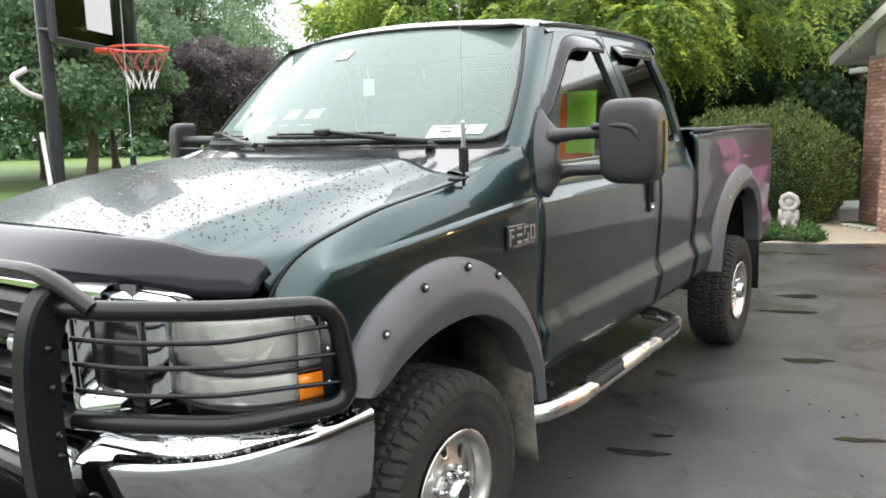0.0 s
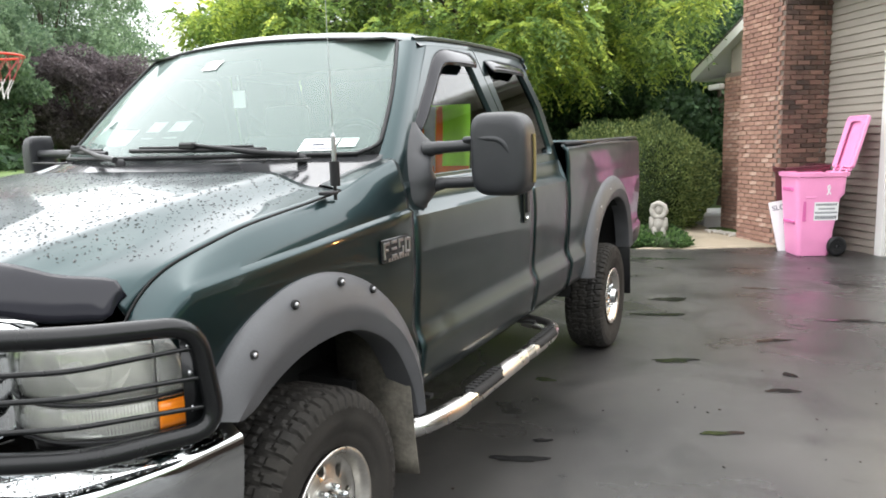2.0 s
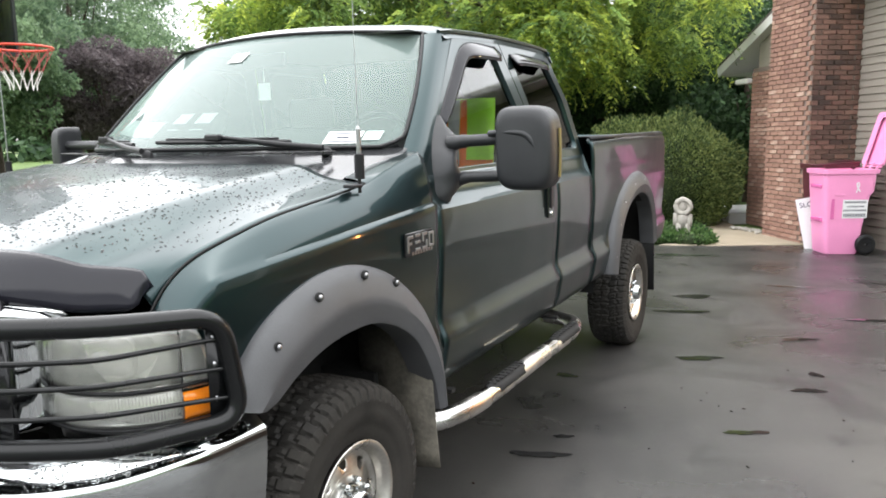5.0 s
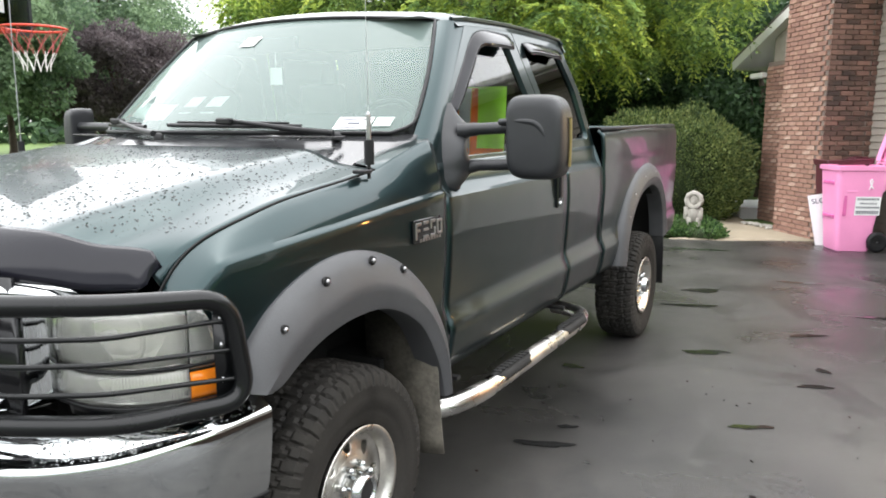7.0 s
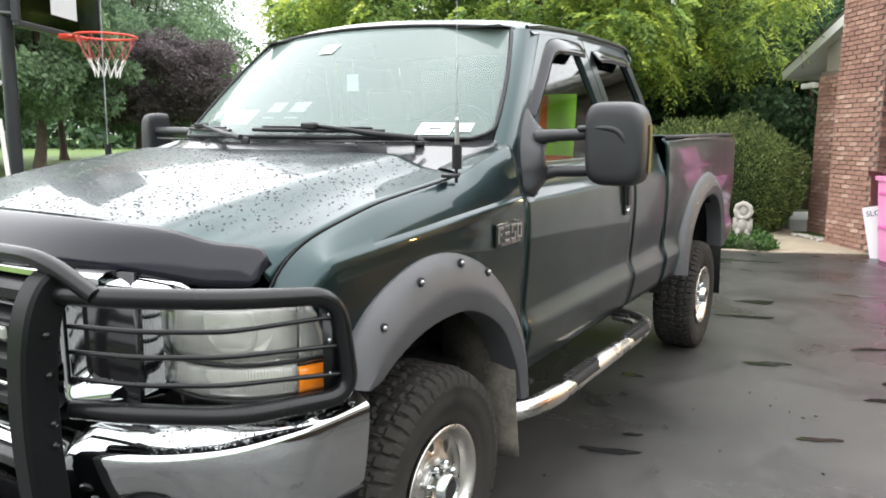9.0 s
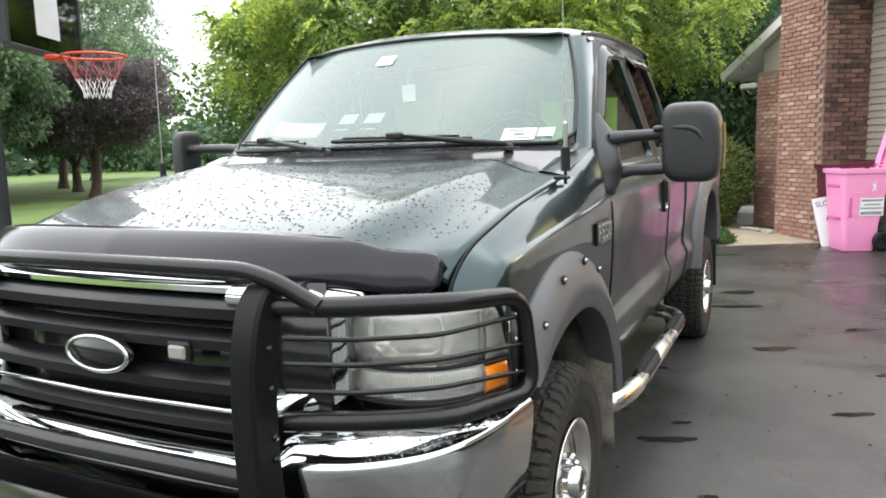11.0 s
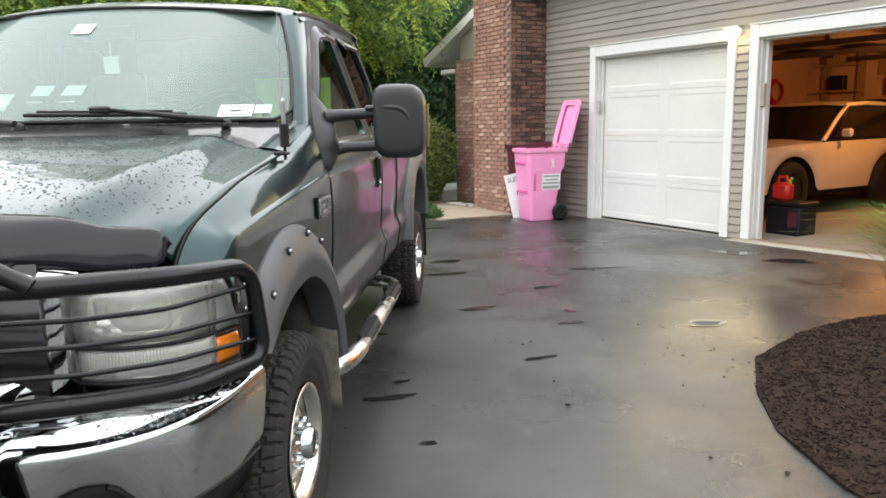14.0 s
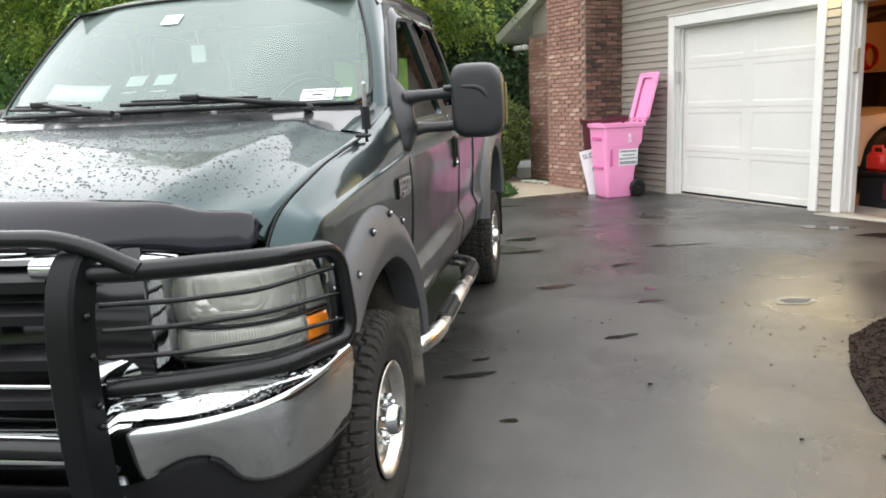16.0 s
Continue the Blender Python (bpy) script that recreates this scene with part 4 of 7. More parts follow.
# grille
part("grille_back", Geo().grid([[(-0.66, -0.83, z), (-0.3, -0.875, z), (0.3, -0.875, z), (0.66, -0.83, z)] for z in (0.70, 1.2)]), black_gloss, truck, thick=0.02)
for z, h in ((1.135, 0.050), (1.055, 0.046), (0.945, 0.050), (0.845, 0.045)):
    rows = []
    for k in range(17):
        x = lerp(-0.478, 0.478, k / 16)
        y = -0.905 - 0.035 * (1 - (x / 0.6) ** 2)
        rows.append([(x, y + 0.05, z + h * 0.55), (x, y + 0.008, z + h * 0.5), (x, y - 0.008, z + h * 0.2), (x, y - 0.004, z - h * 0.35), (x, y + 0.02, z - h * 0.5), (x, y + 0.05, z - h * 0.5)])
    part("grille_bar", Geo().grid(rows), black_plastic, truck, "black grille bar", edge=40)
part("grille_strip", Geo().tube([(-0.478, -0.935, 0.893), (0, -0.955, 0.893), (0.478, -0.935, 0.893)], 0.006, 8), chrome, truck, "thin chrome grille strip")
rows = []
for k in range(25):
    x = lerp(-0.62, 0.62, k / 24)
    y = -0.875 - 0.03 * (1 - (x / 0.62) ** 2)
    rows.append([(x, y + 0.06, 1.205), (x, y + 0.01, 1.205), (x, y - 0.012, 1.192), (x, y - 0.012, 1.178), (x, y + 0.01, 1.168)])
part("grille_header", Geo().grid(rows), chrome, truck, "chrome grille header", edge=40)
em = part("grille_emblem", Geo().lathe([(0.0, 0.030), (0.078, 0.026), (0.088, 0.018), (0.092, 0.0)], 40, pose(0.02, -0.945, 1.005, 90, 0, 0) @ Matrix.Diagonal((1.25, 0.52, 1, 1))), black_gloss, truck, "dark oval emblem in a chrome rim")
part("emblem_rim", Geo().tube([(0.02 + 0.112 * math.cos(a * math.pi / 20), -0.965, 1.005 + 0.046 * math.sin(a * math.pi / 20)) for a in range(40)], 0.007, 8, closed=True), chrome, em, "chrome oval rim")
part("marker_lamp", Geo().box((0.292, -0.945, 1.030), (0.056, 0.024, 0.036), bevel=0.006), lamp_lens, truck, "small clear grille lamp")
part("marker_shell", Geo().box((0.292, -0.938, 1.030), (0.074, 0.022, 0.052), bevel=0.008), black_plastic, truck)
for s in (1, -1):
    # dark dished panel with a mesh insert, edged in chrome
    def sy(x):
        return -0.905 + 0.13 * (max(0, x - 0.475) / 0.225) ** 1.6
    def fy(x):
        """The chrome frame's face: it turns back to meet the lamp."""
        return sy(min(x, 0.652)) + 1.55 * max(0.0, x - 0.652)
    outer = soft_outline([(0.470, 0.858), (0.470, 1.162), (0.684, 1.150), (0.684, 0.880)], 0.03, 6)
    inner = soft_outline([(0.502, 0.912), (0.502, 1.140), (0.636, 1.132), (0.622, 0.952)], 0.045, 6)
    def hollow(k):
        """A smooth cove: from the outer lip over the rim, then down into the hollow."""
        return curve_at([(0, 0.020), (0.06, 0.006), (0.14, 0.0), (0.30, 0.001), (0.55, 0.008), (0.8, 0.022), (1.0, 0.044)], k)

    rings = [[(s * x, fy(x) + hollow(k), z) for x, z in [(lerp(a[0], b[0], k), lerp(a[1], b[1], k)) for a, b in zip(outer, inner)]] for k in (0, 0.03, 0.06, 0.10, 0.14, 0.22, 0.30, 0.42, 0.55, 0.68, 0.8, 0.9, 1.0)]
    sp = part("lamp_surround", Geo().grid(rings, closed=True, flip=s > 0), chrome, truck, "smooth chrome frame beside the grille", edge=120)
    cx, cz = 0.566, 1.035

    def dish_y(x, k):
        return fy(x) + 0.042 + 0.040 * math.sin(0.5 * math.pi * k) ** 0.8

    rings = [[(s * lerp(x, cx, k), dish_y(lerp(x, cx, k), k), lerp(z, cz, k)) for x, z in inner] for k in (0, 0.08, 0.2, 0.35, 0.5, 0.7, 0.9, 0.999)]
    part("dished_panel", Geo().grid(rings, closed=True, flip=s > 0), powder, sp, "black dished panel", edge=120)
    rows = []
    for j in range(19):
        u = j / 18
        x, hgt = lerp(0.44, 0.725, u), math.sqrt(max(0.0, 1 - u ** 2.4))
        rows.append([(s * x, sy(x) + dy, 1.148 + dz * hgt) for dy, dz in ((-0.004, -0.004), (-0.016, 0.006), (-0.022, 0.022), (-0.016, 0.038), (0.0, 0.048), (0.03, 0.052), (0.07, 0.050))])
    part("chrome_brow", Geo().grid(rows, flip=s > 0), chrome, sp, "rounded chrome brow", edge=70)
    g = Geo()
    for a in range(5):
        for b in range(9):
            x, z = 0.578 + 0.016 * a + (0.008 if b % 2 else 0), 0.925 + 0.024 * b
            if x < 0.634:
                g.lathe([(0.0085, 0.0), (0.0070, 0.002), (0.0070, -0.012)], 6, pose(s * x, sy(x) + 0.058, z, 90, 0, 0))
    part("mesh_insert", g, black_plastic, sp, "black honeycomb mesh insert")

    # headlamps
    lp = spline([(0.682, -0.742, 0), (0.79, -0.742, 0), (0.890, -0.702, 0), (0.960, -0.625, 0), (1.004, -0.535, 0)], 8)
    lamp = thing("headlamp")
    lamp.parent = truck
    lamp["label"] = "hazy clear headlamp with amber corner"

    def corner_top(t):
        return curve_at([(0, 1.118), (0.35, 1.117), (0.67, 1.088), (0.84, 1.045), (1.0, 0.985)], t)

    def strip(a, b, z0, z1, d=0.0, n=10, m=6, bow=0.008):
        rows = []
        for i in range(n + 1):
            k = lerp(a, b, i / n) * (len(lp) - 1)
            q = min(int(k), len(lp) - 2)
            p = lerp(lp[q], lp[q + 1], k - q)
            t = (lp[q + 1] - lp[q]).normalized()
            nr = Vector((t.y, -t.x, 0))
            top = z1(i / n) if callable(z1) else z1
            rows.append([(s * (p.x + nr.x * (d + bow * math.sin(math.pi * j / m))), p.y + nr.y * (d + bow * math.sin(math.pi * j / m)), lerp(z0, top, j / m)) for j in range(m + 1)])
        return Geo().grid(rows, flip=s < 0)
    part("main_lens", strip(0.0, 0.805, 0.985, 1.118), lamp_glass, lamp, "clear hazy plastic lens", thick=0.004, edge=60)
    part("corner_lens", strip(0.815, 1.0, 0.968, corner_top), lamp_glass, lamp, "ribbed clear corner lens", thick=0.004, edge=60)
    part("turn_lens", strip(0.0, 0.805, 0.893, 0.972), lamp_glass, lamp, "ribbed clear turn lens", thick=0.004, edge=60)
    part("amber_lens", strip(0.81, 1.0, 0.893, 0.962), amber, lamp, "amber reflector lens", thick=0.004, edge=60)
    # reflectors behind the lenses
    rows = []
    for i in range(17):
        a = -1 + 2 * i / 16
        r = []
        for j in range(11):
            b = -1 + 2 * j / 10
            depth = 0.085 * (1 - 0.5 * (a * a + b * b))
            x = 0.800 + 0.090 * a
            r.append((s * x, -0.735 + 0.085 * (a * 0.5 + 0.5) ** 1.6 + depth + 0.012, 1.052 + 0.058 * b))
        rows.append(r)
    part("main_reflector", Geo().grid(rows, flip=s < 0), reflector, lamp, "bright bowl reflector", edge=4)
    bowl = soft_outline([(0.715, 1.000), (0.715, 1.104), (0.885, 1.104), (0.885, 1.000)], 0.035, 5)
    part("bowl_rim", Geo().tube([(s * x, -0.735 + 0.070 * (max(0.0, x - 0.73) / 0.17) ** 1.6 + 0.016, z) for x, z in bowl], 0.0065, 8, closed=True), reflector, lamp, "bright rim of the bowl")
    part("bulb", Geo().lathe([(0.0, 0.0), (0.012, 0.005), (0.014, 0.03), (0.009, 0.05), (0, 0.054)], 12, pose(s * 0.815, -0.675, 1.055, 90, 0, 0)), bulb_glass, lamp)
    part("corner_reflector", strip(0.815, 1.0, 0.968, corner_top, d=-0.022), reflector, lamp, edge=60)
    part("turn_reflector", strip(0.0, 0.805, 0.893, 0.972, d=-0.020), reflector, lamp, edge=60)
    part("lamp_back", strip(0.0, 0.93, 0.885, 1.100, d=-0.075, bow=0.0), reflector, lamp)
    rows = []
    for k, p in enumerate(lp[-9:]):
        rows.append([(s * (p.x - 0.006), p.y + 0.010, 0.885), (s * (p.x - 0.006), p.y + 0.010, corner_top(k / 8) + 0.004), (s * (p.x - 0.004), p.y + 0.012, 1.120)][1:])
    part("corner_filler", Geo().grid(rows, flip=s < 0), paint, lamp, "dark green body corner above the lens", thick=0.004, edge=60)
    for q, (a, b) in enumerate(((0.0, 0.80), (0.82, 1.0))):
        g = Geo()
        nrib = 44 if q == 0 else 12
        for k in range(nrib):
            f = lerp(a + 0.01, b - 0.01, k / (nrib - 1)) * (len(lp) - 1)
            i = min(int(f), len(lp) - 2)
            p = lerp(lp[i], lp[i + 1], f - i)
            z0, z1 = (0.900, 0.965) if q == 0 else (0.978, corner_top(k / nrib) - 0.02)
            g.tube([(s * (p.x - 0.006), p.y + 0.008, z0), (s * (p.x - 0.006), p.y + 0.008, z1)], 0.0013, 5, caps=False)
        part("lens_ribs", g, lamp_rib, lamp)
    part("lamp_bezel", Geo().tube([(s * (p.x + 0.001), p.y, 0.978) for p in lp], 0.0055, 6).tube([(s * 0.680, -0.742, 0.89), (s * 0.680, -0.744, 1.12)], 0.005, 6).tube([(s * p.x, p.y, 0.888) for p in lp], 0.006, 6), black_plastic, lamp)
    # dark filler between lamp and bumper, lamp and hood
    rows = [[(s * p.x * 0.985, p.y + 0.02, 0.888), (s * p.x * 0.985, p.y + 0.03, 0.84)] for p in lp]
    part("lamp_filler", Geo().grid(rows), black_plastic, truck, thick=0.006)
    rows = [[(s * p.x * 0.99, p.y + 0.012, 1.118 - 0.05 * (k / (len(lp) - 1)) ** 4), (s * min(0.905, p.x * 0.985), p.y + 0.055, 1.128)] for k, p in enumerate(lp)]
    part("lamp_top_panel", Geo().grid(rows), paint, truck, thick=0.006)

# brush guard
guard = thing("brush_guard")
guard.parent = truck
guard["label"] = "black powder-coated steel brush guard"
for s in (1, -1):
    path = spline([(0, -1.010, 0.44), (0, -1.062, 0.60), (0, -1.085, 0.82), (0, -1.082, 1.02), (0, -1.062, 1.14), (0, -1.028, 1.205), (0, -0.985, 1.225)], 6)
    rows = []
    for i, p in enumerate(path):
        a, b = path[max(0, i - 1)], path[min(len(path) - 1, i + 1)]
        t = (b - a).normalized()
        nr = Vector((0, -t.z, t.y)) * (1 if t.z >= 0 else 1)
        depth = 0.031 if i < len(path) - 8 else lerp(0.031, 0.018, (i - len(path) + 8) / 8)
        sec = []
        for dx, dn in ((-0.034, 0.008), (-0.026, 0.016), (0.026, 0.016), (0.034, 0.008), (0.034, -2 * depth), (-0.034, -2 * depth)):
            sec.append((s * (0.622 + dx), p.y + nr.y * dn, p.z + nr.z * dn))
        rows.append(sec)
    g = Geo().grid(rows, closed=True, flip=s > 0)
    g.poly(rows[0])
    g.poly(rows[-1])
    part("upright", g, powder_flat, guard, "flat black guard upright", edge=40)
    wing = rounded([(s * 0.645, -1.000, 1.181), (s * 0.80, -0.955, 1.182), (s * 0.965, -0.80, 1.168), (s * 1.050, -0.545, 1.140), (s * 1.066, -0.515, 0.882), (s * 0.965, -0.79, 0.896), (s * 0.80, -0.935, 0.916), (s * 0.645, -0.985, 0.914)], 0.075, 7)
    part("wing_tube", Geo().tube(wing, 0.024, 12), powder, guard)
    for z, up, zi in ((1.092, -0.004, 1.107), (1.034, -0.020, 1.048), (0.968, -0.026, 0.986)):
        path = rounded([(s * 0.650, -0.985, zi), (s * 0.80, -0.925, lerp(z, zi, 0.6)), (s * 0.945, -0.80, z), (s * 1.052, -0.545, z + up)], 0.05, 4)
        part("cross_rod", Geo().tube(path, 0.0065, 8), powder, guard)
    rows = [[(s * 1.040, -0.585, z), (s * 1.052, -0.535, z)] for z in (0.90, 1.0, 1.11)]
    pl = part("end_plate", Geo().grid(rows), powder, guard, thick=0.005)
    for z in (0.945, 1.03, 1.095):
        part("plate_bolt", Geo().lathe([(0.008, 0), (0.008, 0.006), (0, 0.008)], 6, pose(s * 1.040, -0.565, z, 90, 0, 0)), steel, pl)
    for z in (1.10, 1.01, 0.90, 0.85):
        part("plate_bolt", Geo().lathe([(0.009, 0), (0.009, 0.006), (0, 0.009)], 6, pose(s * 0.657, -1.042, z, 0, 90 * s, 0)), powder, guard)
part("top_tube", Geo().tube(rounded([(-0.752, -0.982, 1.186), (-0.625, -1.015, 1.262), (0, -1.045, 1.270), (0.625, -1.015, 1.262), (0.752, -0.982, 1.186)], 0.09, 8), 0.020, 12), powder, guard)
part("centre_tube", Geo().tube([(-0.60, -1.06, 0.80), (0, -1.075, 0.80), (0.60, -1.06, 0.80)], 0.024, 12), powder, guard)
part("skid_plate", Geo().grid([[(-0.60, -1.09, 0.66), (0.60, -1.09, 0.66)], [(-0.60, -1.05, 0.48), (0.60, -1.05, 0.48)], [(-0.58, -0.92, 0.42), (0.58, -0.92, 0.42)]]), powder, guard, thick=0.006)

# wing mirrors on their twin arms
def sail(mg, s):
    """The mirror's two arms and its base on the door."""
    C, W = (1.262, 0.122) if s > 0 else (1.415, 0.046)
    for z, z2, r in ((1.512, 1.500, 0.023), (1.372, 1.345, 0.022)):
        part("arm", Geo().tube(spline([(s * 0.955, 0.80, z2), (s * 1.02, 0.815, z - 0.004), (s * 1.10, 0.825, z), (s * (C - 0.75 * W), 0.825, z + 0.004)], 5), [r * 1.35] * 3 + [r * 1.15] * 3 + [r] * 10, 12), mirror_plastic, mg)
    # sail-shaped base on the door
    rows = []
    for k in range(25):
        t = k / 24
        z = lerp(1.280, 1.610, t)
        yf = curve_at([(0, 0.715), (0.06, 0.690), (0.35, 0.700), (0.7, 0.755), (1, 0.845)], t)
        yr = curve_at([(0, 0.770), (0.10, 0.835), (0.22, 0.890), (0.32, 0.868), (0.45, 0.832), (0.56, 0.862), (0.66, 0.945), (0.74, 0.940), (0.86, 0.885), (1, 0.865)], t)
        jut = curve_at([(0, 0.018), (0.10, 0.050), (0.3, 0.068), (0.6, 0.075), (0.78, 0.050), (1, 0.012)], t)
        bx = side_x(z) if z < 1.36 else lerp(side_x(1.36), upper_x(z) + 0.004, min(1, (z - 1.36) / 0.06))
        rows.append([(s * (bx - 0.006 + jut * math.sin(math.pi * q / 10) ** 0.7), lerp(yf, yr, q / 10), z) for q in range(11)])
    part("mirror_base", Geo().grid(rows, flip=s < 0), mirror_plastic, mg, edge=60)
    return mg


def mirror(s):
    mg = thing("towing_mirror")
    mg.parent = truck
    mg["label"] = "black plastic towing mirror on twin arms"
    y0 = 0.86
    rows = []
    W, Hh, D = (0.113, 0.158, 0.085) if s > 0 else (0.046, 0.135, 0.085)
    C = 1.268 if s > 0 else 1.415
    for i in range(13):
        t = i / 12
        d = -D * math.cos(math.pi * t * 0.5)
        k = (1 - (1 - t) ** 2.6) ** (1 / 2.6) if t < 1 else 1.0
        k = max(k, 0.02)
        r = []
        for j in range(40):
            a = 2 * math.pi * j / 40
            ca, sa = math.cos(a), math.sin(a)
            e = 0.48
            x = C + W * k ** 0.6 * math.copysign(abs(ca) ** e, ca) - 0.012 * (sa > 0) * abs(sa)
            z = 1.462 + Hh * k ** 0.6 * math.copysign(abs(sa) ** e, sa) + 0.016
            r.append((s * x, y0 + d + 0.05 * (x - C), z))
        rows.append(r)
    b = rows[-1]
    rows.append([(s * lerp(C, abs(x), 0.985), y + 0.045, lerp(1.478, z, 0.985)) for x, y, z in b])
    rows.append([(s * lerp(C, abs(x), 0.93), y + 0.050, lerp(1.478, z, 0.93)) for x, y, z in b])
    part("housing", Geo().grid(rows, closed=True, flip=s < 0).poly(rows[0], s > 0), mirror_plastic, mg, "textured black mirror housing", edge=50)
    part("mirror_glass", Geo().poly([(s * lerp(C, abs(x), 0.93), y + 0.048, lerp(1.478, z, 0.93)) for x, y, z in b]), mirror_mat, mg, "mirror glass")
    if s < 0:
        return sail(mg, s)
    part("marker_edge", Geo().tube([(s * (1.383 + 0.002 * math.sin(math.pi * k / 10)), y0 + 0.012, lerp(1.37, 1.55, k / 10)) for k in range(11)], 0.006, 8), amber_dim, mg, "faded yellow marker strip")
    # brow across the housing, raised
    part("brow", Geo().tube(rounded([(s * 1.13, 0.80, 1.535), (s * 1.20, 0.782, 1.540), (s * 1.29, 0.780, 1.535), (s * 1.325, 0.792, 1.47), (s * 1.33, 0.80, 1.40)], 0.06, 6), 0.012, 10), mirror_plastic, mg)
    return sail(mg, s)


mirror(1)
mirror(-1)

# door handles, badges, aerial, wipers
for s in (1, -1):
    hd = part("door_handle", Geo().box((s * 1.008, 1.79, 1.185), (0.018, 0.062, 0.175), bevel=0.008), black_gloss, truck, "black vertical door handle")
    part("handle_pull", Geo().box((s * 1.020, 1.785, 1.205), (0.016, 0.036, 0.115), bevel=0.006), black_plastic, hd)
    part("key_lock", Geo().lathe([(0.012, 0), (0.012, 0.008), (0, 0.009)], 14, pose(s * 1.016, 1.79, 1.118, 0, 90 * s, 0)), chrome, hd)
    bd = part("fender_badge", Geo().box((s * 1.009, 0.452, 1.165), (0.010, 0.185, 0.082), bevel=0.003), black_gloss, truck, "black badge with raised chrome strokes")
    # raised strokes, as plain bars
    for y0, bars in ((0.372, ((0.0, 0.165, 0.012, 0.056), (0.016, 0.19, 0.036, 0.012), (0.012, 0.168, 0.028, 0.010))), (0.424, ((0.014, 0.192, 0.036, 0.011), (0.014, 0.168, 0.036, 0.010), (0.014, 0.142, 0.036, 0.011))), (0.472, ((0.014, 0.192, 0.036, 0.011), (0.002, 0.178, 0.010, 0.026), (0.014, 0.142, 0.036, 0.011), (0.028, 0.156, 0.010, 0.026))), (0.520, ((0.0, 0.168, 0.010, 0.052), (0.028, 0.168, 0.010, 0.052), (0.014, 0.190, 0.03, 0.010), (0.014, 0.145, 0.03, 0.010)))):
        g = Geo()
        for dy, z, wy, hz in bars:
            g.box((s * 1.015, y0 + dy, z + 1.0), (0.006, wy, hz), bevel=0.0015)
        part("badge_stroke", g, steel, bd, "raised chrome stroke")
    g = Geo()
    for k in range(8):
        g.box((s * 1.0148, 0.402 + 0.019 * k, 1.132), (0.004, 0.012, 0.011))
    part("badge_small_bar", g, steel, bd)
    sb = part("side_marker_badge", Geo().box((s * 1.002, -0.505, 1.045), (0.006, 0.03, 0.03), bevel=0.002), chrome, truck)
    # windscreen wipers
    kx = 0.245 if s > 0 else -0.33
for px, tip, knob in ((0.66, -0.04, 0.235), (-0.02, -0.74, -0.47)):
    def on(x, dz, dy=0.0):
        z = 1.500 + dz
        return Vector((x, glass_y(x, z) - 0.016 + dy, z + 0.012))
    wp = part("wiper", Geo().tube([on(px, -0.012, -0.05), on(lerp(px, knob, 0.35), 0.002, -0.03), on(lerp(px, knob, 0.75), 0.024, -0.022), on(knob + 0.02, 0.034, -0.018)], [0.012, 0.011, 0.008, 0.007], 8), black_plastic, truck, "black windscreen wiper")
    L0, L1 = tip, tip + 0.56
    part("wiper_blade", Geo().tube([on(lerp(L0, L1, k / 12), 0.018 - 0.006 * k / 12) for k in range(13)], 0.0085, 6).tube([on(lerp(L0, L1, k / 12), 0.030 - 0.006 * k / 12, -0.008) for k in range(1, 12)], 0.005, 6), black_plastic, wp)
    part("wiper_joint", Geo().box(on(knob, 0.032, -0.02), (0.075, 0.028, 0.026), bevel=0.006), black_plastic, wp)
    part("wiper_pivot", Geo().lathe([(0.02, 0), (0.02, 0.018), (0.012, 0.026), (0, 0.028)], 14, pose(px, glass_y(px, 1.5) - 0.06, 1.475)), black_plastic, wp)
ant = part("aerial_base", Geo().tube([(0.944, 0.20, 1.36), (0.944, 0.20, 1.405)], 0.006, 8).box((0.942, 0.165, 1.385), (0.045, 0.05, 0.012), pose(0, 0, 0), 0.004).tube([(0.944, 0.203, 1.405), (0.944, 0.203, 1.484)], 0.0165, 16), black_plastic, truck, "black magnetic aerial base")
part("aerial_coil", Geo().tube([(0.944, 0.203, 1.484 + 0.0032 * k) for k in range(29)], [0.0085 if k % 2 else 0.0070 for k in range(26)] + [0.006, 0.005, 0.004], 12), steel, ant, "chrome loading coil")
part("aerial_whip", Geo().tube([(0.943, 0.204, 1.57), (0.936, 0.212, 2.0), (0.925, 0.225, 2.55)], [0.0011, 0.0009, 0.0006], 6), steel, ant, "thin steel whip")

# inside the cab
cab = Geo()
rows = []
for i in range(7):
    t = i / 6
    rows.append([(0.80 * s2, lerp(glass_y(0.80 * s2, 1.5) + 0.01, 0.98, t), lerp(1.478, 1.455, t) - 0.20 * max(0, t - 0.7) / 0.3) for s2 in [lerp(-1, 1, j / 10) for j in range(11)]])
part("dashboard", Geo().grid(rows), dash, truck, "grey plastic dashboard", thick=0.02)
part("cab_floor", Geo().box((0, 1.60, 0.72), (1.8, 1.6, 0.05)), liner, truck)
part("firewall", Geo().box((0, 0.62, 1.05), (1.8, 0.04, 0.75)), liner, truck)
part("headliner", Geo().grid([[(-0.70, 0.95, 1.965), (0.70, 0.95, 1.965)], [(-0.72, 2.2, 1.975), (0.72, 2.2, 1.975)]]), headliner_mat, truck)
for x in (-0.42, 0.42):
    st = part("front_seat", Geo().box((x, 1.40, 0.98), (0.52, 0.50, 0.16), bevel=0.05), fabric, truck, "grey cloth bucket seat", edge=60)
    part("seat_back", Geo().box((x, 1.68, 1.29), (0.50, 0.14, 0.58), pose(0, 0.0, 0.0) , 0.06), fabric, st, edge=60)
    part("head_rest", Geo().box((x, 1.72, 1.66), (0.28, 0.10, 0.17), bevel=0.04), fabric, st, edge=60)
